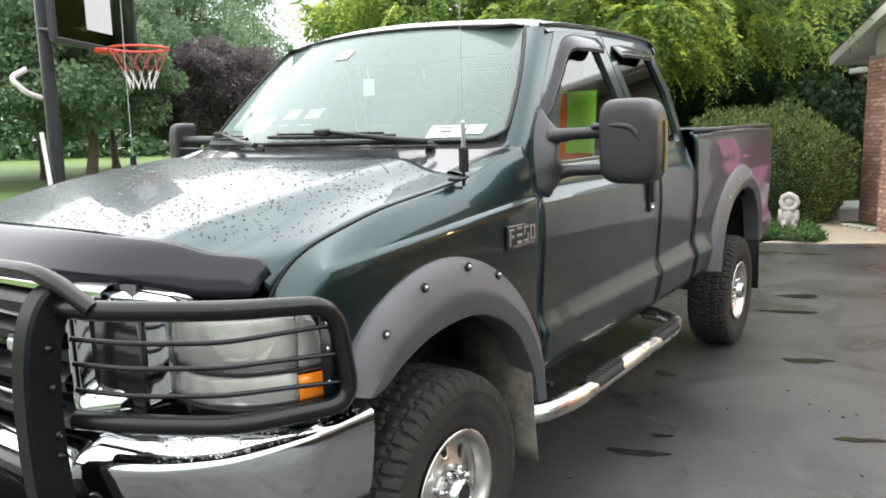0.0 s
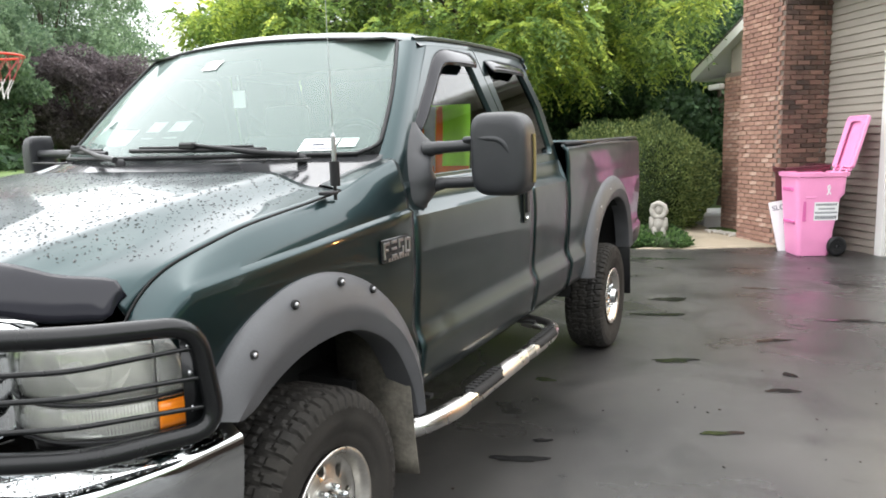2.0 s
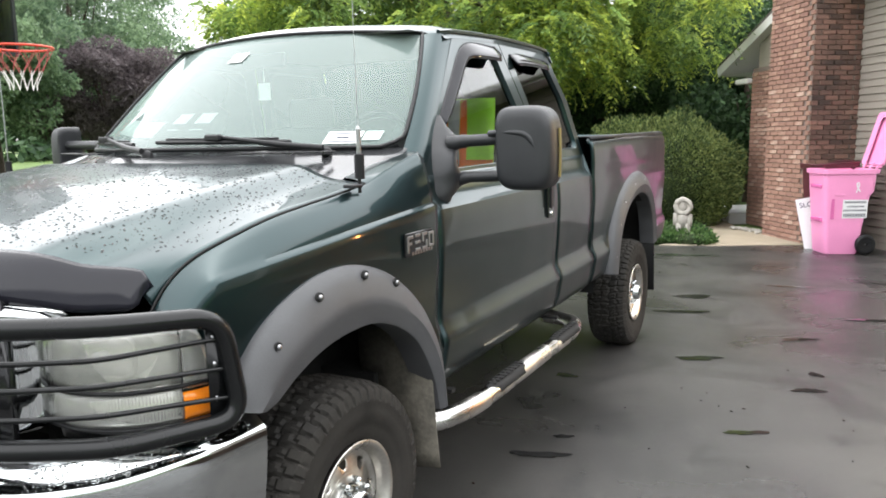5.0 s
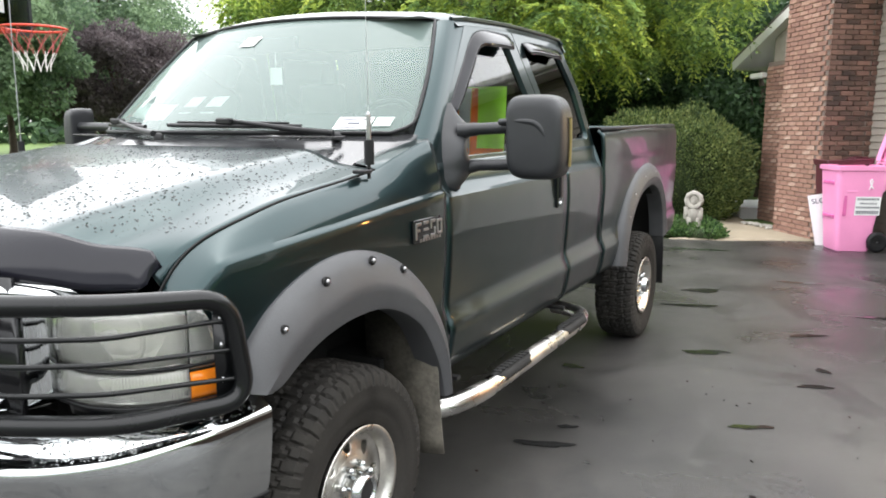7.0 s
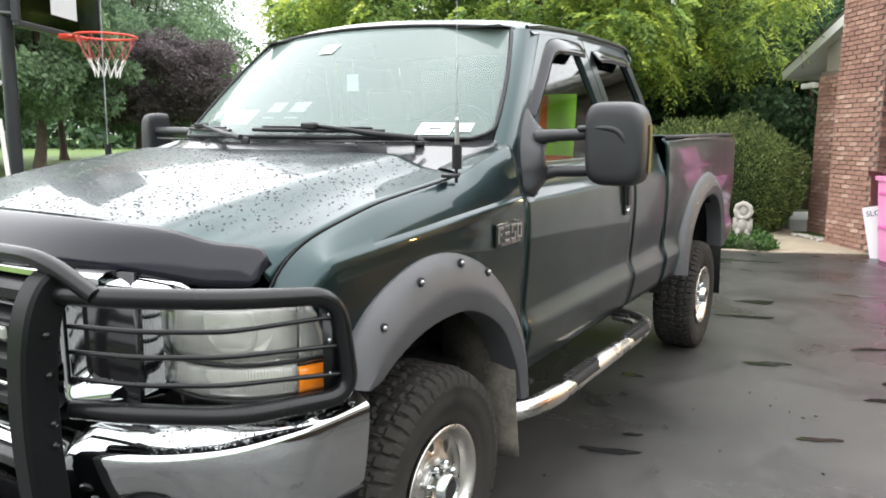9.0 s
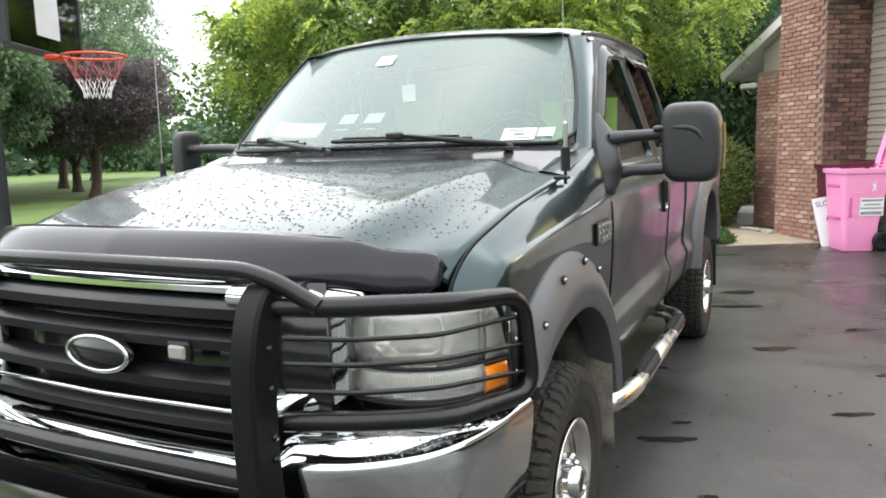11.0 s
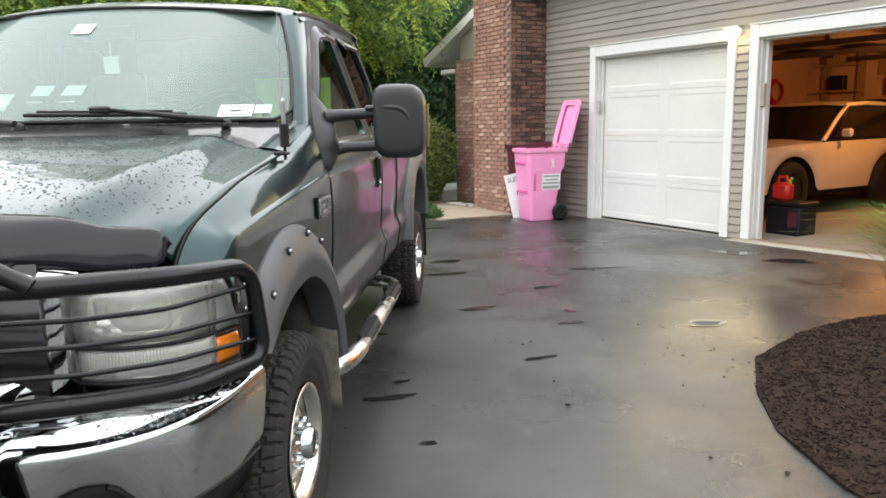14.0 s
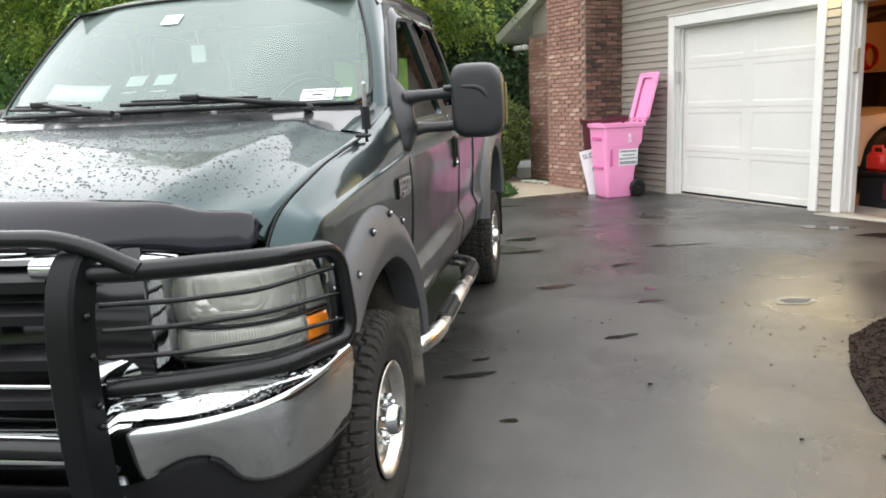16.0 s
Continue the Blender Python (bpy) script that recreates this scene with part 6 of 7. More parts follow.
OPEN1, OPEN2, HEAD = (0.17, 2.66), (3.11, 5.75), 2.46
TOP = 3.72
for nm, x0, x1, z0 in (("wall_1", -1.12, OPEN1[0], FLOOR - 0.1), ("wall_2", OPEN1[1], OPEN2[0], FLOOR - 0.1), ("wall_3", OPEN2[1], 9.2, FLOOR - 0.1)):
    solo(nm, wall_box(Geo(), x0, x1, z0, HEAD), siding_mat, label="tan sided garage wall", category="wall", kind="structure")
head = solo("wall_4", wall_box(Geo(), -1.12, 9.2, HEAD + 0.002, TOP), siding_mat, label="tan sided wall above the garage doors", category="wall", kind="structure")
walls = {o.name: o for o in scene.objects if o.name.startswith("wall_")}


def siding(parent, x0, x1, z0, z1):
    """Lapped boards, each its own piece."""
    h = 0.104
    z = z0
    mesh = None
    while z < z1 - 0.02:
        hh = min(h, z1 - z)
        sec = [(0.0, 0.013), (-0.019, 0.010), (-0.022, 0.015), (-0.003, hh + 0.011), (0.0, hh + 0.011)]
        g = Geo()
        a = [WALL @ Vector((x0, y - 0.001, z + q)) for y, q in sec]
        b = [WALL @ Vector((x1, y - 0.001, z + q)) for y, q in sec]
        n = len(sec)
        for i in range(n):
            g.poly([a[i], a[(i + 1) % n], b[(i + 1) % n], b[i]])
        g.poly(a, True)
        g.poly(b)
        part("siding_board", g, siding_mat, parent)
        z += h


siding(walls["wall_1"], -1.118, 0.048, FLOOR - 0.02, HEAD + 0.15)
siding(walls["wall_2"], 2.775, 2.965, FLOOR - 0.02, HEAD + 0.15)
siding(walls["wall_3"], 5.90, 9.2, FLOOR - 0.02, HEAD + 0.15)
siding(head, -1.118, 9.2, HEAD + 0.162, TOP)

# white trim round the two openings, with deep jambs
def trim(name, x0, x1, label):
    t = thing(name, label=label, category="door trim", kind="structure")
    for nm, a, b, z0, z1, y0, y1 in (("side_trim", x0 - 0.125, x0 + 0.004, FLOOR - 0.02, HEAD + 0.155, -0.040, 0.02), ("side_trim", x1 - 0.004, x1 + 0.118, FLOOR - 0.02, HEAD + 0.155, -0.040, 0.02), ("head_trim", x0 + 0.005, x1 - 0.005, HEAD - 0.004, HEAD + 0.152, -0.038, 0.02)):
        part(nm, wall_box(Geo(), a, b, z0, z1, y0, y1, 0.006), white_paint, t)
    for nm, a, b, z0, z1 in (("side_jamb", x0 - 0.012, x0 + 0.022, FLOOR, HEAD), ("side_jamb", x1 - 0.022, x1 + 0.012, FLOOR, HEAD), ("head_jamb", x0 + 0.023, x1 - 0.023, HEAD - 0.03, HEAD + 0.01)):
        part(nm, wall_box(Geo(), a, b, z0, z1, 0.021, 0.215), white_paint, t)
    for nm, a, b, z0, z1 in (("stop_moulding", x0 + 0.023, x0 + 0.055, FLOOR, HEAD - 0.031), ("stop_moulding", x1 - 0.055, x1 - 0.023, FLOOR, HEAD - 0.031)):
        part(nm, wall_box(Geo(), a, b, z0, z1, 0.085, 0.125, 0.004), white_paint, t)
    part("drip_cap", wall_box(Geo(), x0 - 0.14, x1 + 0.135, HEAD + 0.156, HEAD + 0.175, -0.055, 0.01, 0.003), white_paint, t)
    return t


trim("trim_1", *OPEN1, "white painted trim round the closed garage door")
t2 = trim("trim_2", *OPEN2, "white painted trim round the open garage door")

# sectional door: four panels
gd = thing("garage_door", label="closed white sectional garage door with pressed panels", category="garage door")
zs = [FLOOR + 0.035, 0.575, 1.235, 1.900, HEAD - 0.03]


def door_section(x0, x1, z0, z1, fields):
    """One section: a flat face with two long pressed fields."""
    g = Geo()
    xs_, face, low = sorted({x0, x1, *[v for f in fields for v in f[:2]]}), 0.132, 0.138

    def q(x, z, y):
        return WALL @ Vector((x, y, z))
    za, zb = fields[0][2:]
    for a, b in zip(xs_, xs_[1:]):
        for c, d in ((z0, za), (za, zb), (zb, z1)):
            if any(abs(f[0] - a) < 1e-6 for f in fields) and c == za:
                e = 0.022
                i4 = [(a + e, c + e), (b - e, c + e), (b - e, d - e), (a + e, d - e)]
                o4 = [(a, c), (b, c), (b, d), (a, d)]
                g.poly([q(x, z, low) for x, z in i4])
                for m in range(4):
                    n = (m + 1) % 4
                    g.poly([q(*o4[m], face), q(*o4[n], face), q(*i4[n], low), q(*i4[m], low)])
            else:
                g.poly([q(a, c, face), q(b, c, face), q(b, d, face), q(a, d, face)])
    for a, b in (((x0, z0), (x1, z0)), ((x1, z0), (x1, z1)), ((x1, z1), (x0, z1)), ((x0, z1), (x0, z0))):
        g.poly([q(*a, 0.175), q(*b, 0.175), q(*b, face), q(*a, face)])
    return g.poly([q(x0, z0, 0.175), q(x0, z1, 0.175), q(x1, z1, 0.175), q(x1, z0, 0.175)])


for k in range(4):
    z0, z1 = zs[k] + 0.002, zs[k + 1] - 0.002
    part("door_panel", door_section(OPEN1[0] + 0.03, OPEN1[1] - 0.03, z0, z1, [(0.30, 1.37, z0 + 0.075, z1 - 0.070), (1.55, 2.55, z0 + 0.075, z1 - 0.070)]), door_white, gd)
part("bottom_seal", wall_box(Geo(), OPEN1[0] + 0.03, OPEN1[1] - 0.03, FLOOR + 0.004, FLOOR + 0.036, 0.138, 0.168, 0.004), black_plastic, gd, "black rubber bottom seal")
kp = thing("keypad", label="small grey keypad box on the door trim", category="keypad")
part("case", wall_box(Geo(), 0.185, 0.235, 1.60, 1.79, -0.005, 0.045, 0.006), surf("grey_box", (0.42, 0.41, 0.38), 0.5), kp)
kp = thing("intercom_box", label="small tan box on the white jamb", category="control box")
part("case", wall_box(Geo(), 3.132, 3.185, 1.62, 1.90, 0.02, 0.07, 0.006), surf("tan_box", (0.36, 0.32, 0.25), 0.5), kp)

# flood lamp over the corner of the closed door
fl = thing("flood_lamp", label="lit twin flood lamp above the garage door", category="outdoor lamp")
lamp_glow = bpy.data.materials.new("lit_bulb")
lamp_glow.use_nodes = True
lamp_glow.node_tree.nodes["Principled BSDF"].inputs["Emission Color"].default_value = (1.0, 0.86, 0.42, 1)
lamp_glow.node_tree.nodes["Principled BSDF"].inputs["Emission Strength"].default_value = 9.0
part("back_plate", Geo().lathe([(0.0, 0.025), (0.05, 0.025), (0.055, 0.0)], 20, WALL @ pose(2.80, -0.026, 2.56, 90, 0, 0)), white_paint, fl)
for dx in (-0.07, 0.05):
    c = WALL @ Vector((2.78 + dx, -0.13, 2.53))
    aim = (Vector((3.3, 3.4, 0)) - c).to_track_quat("Z", "Y").to_matrix().to_4x4()
    part("lamp_head", Geo().lathe([(0.022, -0.09), (0.03, -0.06), (0.048, 0.0), (0.052, 0.012)], 20, Matrix.Translation(c) @ aim), white_paint, fl)
    part("bulb", Geo().lathe([(0.0, 0.060), (0.030, 0.052), (0.050, 0.030), (0.056, 0.010), (0.047, 0.0)], 20, Matrix.Translation(c) @ aim), lamp_glow, fl, "glowing warm bulb")
    part("swivel", Geo().tube([WALL @ Vector((2.80, -0.03, 2.56)), c - aim.to_3x3() @ Vector((0, 0, 0.08))], 0.012, 8), white_paint, fl)
flood = new("flood_light", bpy.data.lights.new("flood_light", "SPOT"))
flood.data.energy, flood.data.color, flood.data.spot_size, flood.data.spot_blend, flood.data.shadow_soft_size = 41, (1.0, 0.78, 0.40), radians(104), 1.0, 0.06
flood.matrix_world = look(WALL @ Vector((2.77, -0.22, 2.50)), (3.5, 4.6, 0))

# bricks of the chimney and the wall beside it
CH = (-2.20, -1.10, 0.75)


def bricks(parent, origin, along, out, length, z0, z1, seed, joined_from=1e9, near=300, one=None, many=None):
    """Running-bond courses, each brick a piece; the upper ones joined."""
    r = random.Random(seed)
    one, many = one or brick_mat, many or brick_joined
    bw, bh, joint = 0.198, 0.060, 0.011
    protos = []
    for k in range(4):
        g = Geo().box((0, 0, 0), (bw, 0.03, bh), pose(0, 0, 0, r.uniform(-0.6, 0.6), 0, r.uniform(-0.5, 0.5)), 0.004)
        protos.append(g.mesh("brick", one))
    half = Geo().box((0, 0, 0), (bw / 2 - joint / 2, 0.03, bh), None, 0.004).mesh("brick_half", one)
    rest = Geo()
    M = Matrix(((along.x, -out.x, 0, origin.x), (along.y, -out.y, 0, origin.y), (0, 0, 1, 0), (0, 0, 0, 1)))
    z, row, count = z0 + bh / 2, 0, 0
    while z < z1 - bh / 2:
        x = bw / 2 if row % 2 == 0 else 0.0
        while x < length + 0.01:
            c, m = x, r.choice(protos)
            w = bw
            if x < bw * 0.4 or x > length - bw * 0.4:
                w = bw / 2 - joint / 2
                c = w / 2 if x < bw * 0.4 else length - w / 2
                m = half
            if c + w / 2 <= length + 0.02:
                jut = r.uniform(-0.003, 0.004)
                if count < near and z < joined_from:
                    b = new("brick", m)
                    b.parent = parent
                    b.matrix_world = M @ pose(c, -0.004 - jut, z)
                    count += 1
                else:
                    rest.box((c, -0.004 - jut, z), (w, 0.03, bh), M, 0.004)
            x += bw + joint
        z += bh + joint
        row += 1
    if rest.v:
        o = part("upper_bricks", rest, many, parent)
        o["kind"] = "stuff"


brick_joined = surf("brick_clay_upper", (0.19, 0.085, 0.062), 0.85, vary=0.35, scale=9, fine=70, bump=0.35, bscale=90, tint=(0.30, 0.150, 0.110), island=0.38)
src, dst = brick_mat.node_tree.nodes["Color Ramp"].color_ramp, brick_joined.node_tree.nodes["Color Ramp"].color_ramp
dst.elements[0].position, dst.elements[1].position = 0.08, 0.80
dst.elements[0].color, dst.elements[1].color = (0.115, 0.070, 0.058, 1), (0.45, 0.31, 0.24, 1)
for q, c in ((0.25, (0.205, 0.110, 0.086, 1)), (0.62, (0.305, 0.168, 0.128, 1))):
    dst.elements.new(q).color = c
# chimney side: soot stains, plus that face's shading put into the brick colour
sooty_shaded = [surf("sooty_shaded_brick" + n, (0.090, 0.060, 0.050), 0.9, vary=0.4, scale=2.2, fine=60, bump=0.35, bscale=90, tint=(0.170, 0.095, 0.072), objvary=a, island=b) for n, a, b in (("", 0.35, 0.0), ("_upper", 0.0, 0.35))]
chim = solo("chimney", wall_box(Geo(), CH[0], CH[1], FLOOR - 0.2, 6.0, -CH[2], 0.0), mortar, label="tall red brick chimney against the house wall", category="chimney")
wing = solo("wall_5", wall_box(Geo(), -3.95, CH[0] - 0.002, FLOOR - 0.2, 2.72, -0.05, 0.2), mortar, label="red brick house wall beside the chimney", category="wall", kind="structure")

# gable roof with a white rake board and gutter
def wp(x, y, z):
    return WALL @ Vector((x, y, z))


rf = thing("house_roof", label="shingled gable roof with white fascia", category="roof", kind="structure")
g = Geo()
pr = [(-5.10, 2.74), (-0.9, 4.50), (-0.9, 4.62), (-5.15, 2.86)]
g.poly([wp(x, -0.10, z + 0.05) for x, z in pr])
for (x0, z0), (x1, z1) in zip(pr, pr[1:] + pr[:1]):
    g.poly([wp(x0, -0.10, z0 + 0.05), wp(x0, 7.0, z0 + 0.05), wp(x1, 7.0, z1 + 0.05), wp(x1, -0.10, z1 + 0.05)])
part("shingles", g, roof_mat, rf)
g = Geo()
pr = [(-5.10, 2.66), (-0.9, 4.42), (-0.9, 4.58), (-5.15, 2.82)]
g.poly([wp(x, -0.135, z) for x, z in pr])
g.poly([wp(x, -0.105, z) for x, z in pr], True)
for (x0, z0), (x1, z1) in zip(pr, pr[1:] + pr[:1]):
    g.poly([wp(x0, -0.135, z0), wp(x0, -0.105, z0), wp(x1, -0.105, z1), wp(x1, -0.135, z1)])
part("rake_board", g, white_paint, rf)
part("soffit", Geo().poly([wp(-5.05, -0.10, 2.66), wp(-3.9, -0.10, 2.66), wp(-3.9, 7, 2.66), wp(-5.05, 7, 2.66)]), white_paint, rf)
part("rake_soffit", Geo().poly([wp(-5.07, -0.10, 2.68), wp(-5.07, 7, 2.68), wp(-0.95, 7, 4.40), wp(-0.95, -0.10, 4.40)]), white_paint, rf, "white painted roof soffit")
part("gutter", wall_box(Geo(), -4.40, -3.97, 2.45, 2.55, -0.16, -0.04, 0.02), white_paint, rf, "white gutter elbow")
part("gable_wall", Geo().poly([wp(-3.95, 0.05, 2.70), wp(-2.2, 0.05, 2.70), wp(-2.2, 0.05, 3.92), wp(-3.95, 0.05, 3.20)]), siding_mat, rf)
solo("wall_6", wall_box(Geo(), -3.95, -3.75, FLOOR - 0.2, 2.70, 0.21, 7.0), siding_mat, label="side wall of the house", category="wall", kind="structure")
# path, porch slab, edging stones
PATH_ = [(-0.04, 9.47), (0.71, 9.68), (1.35, 10.05), (2.04, 10.36), (2.50, 10.62), (1.95, 10.95), (1.3, 11.6), (0.75, 12.1), (0.25, 13.6), (-0.6, 13.6), (-0.2, 12.9), (0.55, 11.3), (0.42, 10.6), (0.55, 10.1), (0.35, 9.9)]
solo("path", sheet(PATH_, 0.5, lambda x, y: ground_z(x, y) + 0.012, rim=0.05), path_mat, label="tan concrete garden path", category="path", kind="structure")
solo("porch_slab", wall_box(Geo(), -5.4, -3.96, FLOOR - 0.05, FLOOR + 0.19, -0.4, 2.6, 0.02), surf("pale_concrete", (0.52, 0.52, 0.52), 0.7, vary=0.1), label="pale concrete porch step", category="step", kind="structure")
g = Geo()
for k in range(260):
    t = k / 259
    x, y = lerp(2.0, 0.72, t) + rng.gauss(0, 0.05), lerp(10.62, 12.0, t) + rng.gauss(0, 0.06)
    s = rng.uniform(0.02, 0.05)
    g.lathe([(0.01, -0.3 * s), (s * 0.9, 0), (s * 0.7, 0.5 * s), (0.0, 0.7 * s)], 7, pose(x, y, ground_z(x, y) + 0.02, rng.uniform(-25, 25), rng.uniform(-25, 25), rng.uniform(0, 360)) @ Matrix.Diagonal((1, rng.uniform(0.6, 1), 1, 1)))
solo("edging_gravel", g, stone_white, label="pale river stones along the chimney foot", category="gravel", kind="stuff")

# inside of the garage
solo("garage_floor", wall_box(Geo(), -0.6, 9.0, FLOOR - 0.12, FLOOR, 0.02, 6.6), concrete, label="bare concrete garage floor", category="floor", kind="structure")
solo("apron", sheet([tuple((WALL @ Vector((x, y, 0))).xy) for x, y in ((2.95, -0.30), (6.0, -0.42), (6.0, 0.05), (2.95, 0.05))], 0.5, lambda x, y: max(FLOOR + 0.012, ground_z(x, y) + 0.012), rim=0.05), concrete, label="pale concrete apron before the open garage", category="apron", kind="structure")
for nm, a in (("wall_7", (-0.6, 9.0, FLOOR, 3.0, 6.4, 6.6)), ("wall_8", (-0.6, -0.45, FLOOR, 3.0, 0.21, 6.39)), ("wall_9", (8.85, 9.0, FLOOR, 3.0, 0.21, 6.39))):
    solo(nm, wall_box(Geo(), *a), garage_wall_mat, label="bare board wall inside the garage", category="wall", kind="structure")
solo("ceiling", wall_box(Geo(), -0.6, 9.0, 2.95, 3.05, 0.21, 6.6), garage_wall_mat, label="board ceiling of the garage", category="ceiling", kind="structure")
gr_ = thing("garage_roof", label="low pitched shingle roof with white eaves", category="roof", kind="structure")
sec = [(-0.50, TOP + 0.06), (-0.52, TOP + 0.15), (3.5, TOP + 1.05), (7.6, TOP + 0.15), (7.5, TOP + 0.06)]
g = Geo()
ea, eb = [WALL @ Vector((-1.09, y, z)) for y, z in sec], [WALL @ Vector((9.5, y, z)) for y, z in sec]
g.poly(ea, True).poly(eb)
for k in range(5):
    g.poly([ea[k], ea[(k + 1) % 5], eb[(k + 1) % 5], eb[k]])
part("shingles", g, roof_mat, gr_)
part("soffit", wall_box(Geo(), -1.09, 9.5, TOP + 0.004, TOP + 0.05, -0.49, 0.0), white_paint, gr_, "white eave soffit")
part("fascia", wall_box(Geo(), -1.09, 9.5, TOP - 0.02, TOP + 0.14, -0.535, -0.505), white_paint, gr_, "white fascia board")
part("gutter", wall_box(Geo(), -1.09, 9.5, TOP + 0.02, TOP + 0.14, -0.64, -0.54, 0.03), white_paint, gr_, "white rain gutter")
gl = thing("garage_lamp", label="warm bare bulb lamp under the garage ceiling", category="ceiling lamp")
part("bulb", Geo().lathe([(0.0, -0.11), (0.03, -0.09), (0.035, -0.06), (0.02, -0.02), (0.02, 0.0)], 16, WALL @ pose(3.3, 3.5, 2.50)), lamp_glow, gl, "glowing bulb")
part("cord", Geo().tube([WALL @ Vector((3.3, 3.5, 2.50)), WALL @ Vector((3.3, 3.5, 2.95))], 0.006, 6), black_plastic, gl)
warm = new("garage_light", bpy.data.lights.new("garage_light", "POINT"))
warm.data.energy, warm.data.color, warm.data.shadow_soft_size = 30, (1.0, 0.40, 0.09), 0.05
warm.matrix_world = WALL @ pose(3.3, 3.5, 2.30)

dark_wood = surf("dark_joist", (0.060, 0.040, 0.026), 0.85, vary=0.35, scale=4, fine=50)
loft = thing("storage_loft", label="dark timber loft rack hung under the garage ceiling", category="loft rack")
for k in range(7):
    part("joist", wall_box(Geo(), 0.2 + 1.05 * k, 0.26 + 1.05 * k, 2.62, 2.78, 2.6, 6.35), dark_wood, loft)
for y in (2.6, 4.4, 6.2):
    part("beam", wall_box(Geo(), 0.1, 7.0, 2.53, 2.617, y, y + 0.10), dark_wood, loft)
for k, (x, w, h, d, mt, lb) in enumerate(((2.2, 0.7, 0.10, 0.5, dark_wood, "flat dark plank pile on the loft rack"), (3.3, 0.45, 0.12, 0.5, black_plastic, "flat dark case on the loft rack"), (4.1, 0.6, 0.13, 0.4, wood, "brown carton on the loft rack"))):
    solo("loft_box", wall_box(Geo(), x - w / 2, x + w / 2, 2.782, 2.782 + h, 3.0, 3.0 + d, 0.01), mt, label=lb, category="box")

# parked car seen through the open door
car = thing("parked_car", label="cream sport-utility car parked in the garage", category="car")
CARX = 2.15
g = Geo()
low = []
for k in range(61):
    y = lerp(1.30, 5.9, k / 60)
    zt = curve_at([(1.30, 0.80), (1.42, 0.96), (1.8, 1.03), (3.0, 1.08), (5.9, 1.10)], y)
    zl = 0.32
    for yc in (2.30, 5.0):
        d = abs(y - yc)
        if d < 0.62:
            zl = max(zl, 0.26 + math.sqrt(0.62 ** 2 - d * d))
    low.append([WALL @ Vector((CARX - 0.05 * (1 - math.sin(math.pi * (0.15 + 0.75 * j / 8))), y, lerp(zl, zt, j / 8) + FLOOR + 0.10)) for j in range(9)])
part("body_side", g.grid(low), car_white, car, edge=60)
part("hood", Geo().grid([[WALL @ Vector((x, y + 0.10 * ((x - 1.3) / 0.85) ** 2 - 0.04, z + FLOOR + 0.10 + 0.03 * math.sin(math.pi * (x - 0.45) / 1.7))) for x in (0.47, 0.7, 1.0, 1.3, 1.6, 1.9, CARX - 0.02)] for y, z in ((1.30, 0.35), (1.27, 0.6), (1.32, 0.80), (1.46, 0.95), (1.8, 1.03), (3.05, 1.09))]), car_white, car, edge=60)
part("windscreen", Geo().grid([[WALL @ Vector((x, y, z)) for x in (0.55, 1.3, 2.05)] for y, z in ((2.95, 1.10), (3.72, 1.66))]), black_gloss, car, "dark windscreen")
part("roof", Geo().grid([[WALL @ Vector((x, y, z + 0.03 * math.sin(math.pi * (x - 0.6) / 1.4))) for x in (0.60, 0.95, 1.3, 1.65, 2.0)] for y, z in ((3.68, 1.65), (4.0, 1.71), (5.2, 1.72), (5.7, 1.6))]), car_white, car, edge=60)
part("side_window", Geo().poly([WALL @ Vector((x, y, z)) for x, y, z in ((2.125, 3.30, 1.14), (2.125, 5.5, 1.14), (2.015, 5.2, 1.62), (2.015, 3.86, 1.63))]), black_gloss, car, "dark side window")
part("front_pillar", Geo().tube([WALL @ Vector(p) for p in ((2.12, 3.02, 1.10), (2.06, 3.40, 1.40), (2.01, 3.78, 1.66), (2.0, 4.3, 1.69), (2.0, 5.3, 1.66))], 0.035, 8), car_white, car)
part("door_mirror", Geo().box((0, 0, 0), (0.16, 0.10, 0.13), WALL @ pose(2.25, 3.45, 1.22), 0.03), car_white, car)
for y in (2.30, 5.0):
    m = WALL @ pose(CARX - 0.12, y, FLOOR + 0.45, 0, 90, 0)
    w = part("wheel", Geo().lathe([(0.26, 0.09), (0.36, 0.11), (0.435, 0.08), (0.45, 0.0), (0.435, -0.08), (0.2, -0.10)], 28, m), rubber, car)
    part("hub_cap", Geo().lathe([(0.0, 0.07), (0.15, 0.08), (0.265, 0.07)], 24, m), liner, w)
part("underside", wall_box(Geo(), 0.5, 1.98, 0.22, 1.02, 1.45, 5.8), liner, car)

tote = thing("tool_box", label="dark plastic tool box on the garage floor", category="tool box")
M = WALL @ pose(3.00, 1.0, FLOOR, 0, 0, 0)
part("box", Geo().box((0, 0, 0.20), (0.50, 0.40, 0.40), M, 0.02), surf("navy_plastic", (0.006, 0.008, 0.012), 0.55), tote)
part("lid", Geo().box((0, 0, 0.425), (0.53, 0.43, 0.05), M, 0.012), black_plastic, tote)
part("sticker", Geo().box((0.16, -0.213, 0.22), (0.13, 0.006, 0.20), M), maroon, tote)
can = thing("fuel_can", label="red plastic fuel can on the tool box", category="fuel can")
M = WALL @ pose(2.87, 0.98, FLOOR + 0.45) @ Matrix.Diagonal((0.88, 0.88, 0.88, 1))
part("tank", Geo().box((0, 0, 0.14), (0.30, 0.20, 0.28), M, 0.05), red_plastic, can, edge=40)
part("handle", Geo().tube([M @ Vector(p) for p in ((-0.09, 0, 0.27), (-0.08, 0, 0.36), (0.05, 0, 0.37), (0.09, 0, 0.27))], 0.022, 8), red_plastic, can)
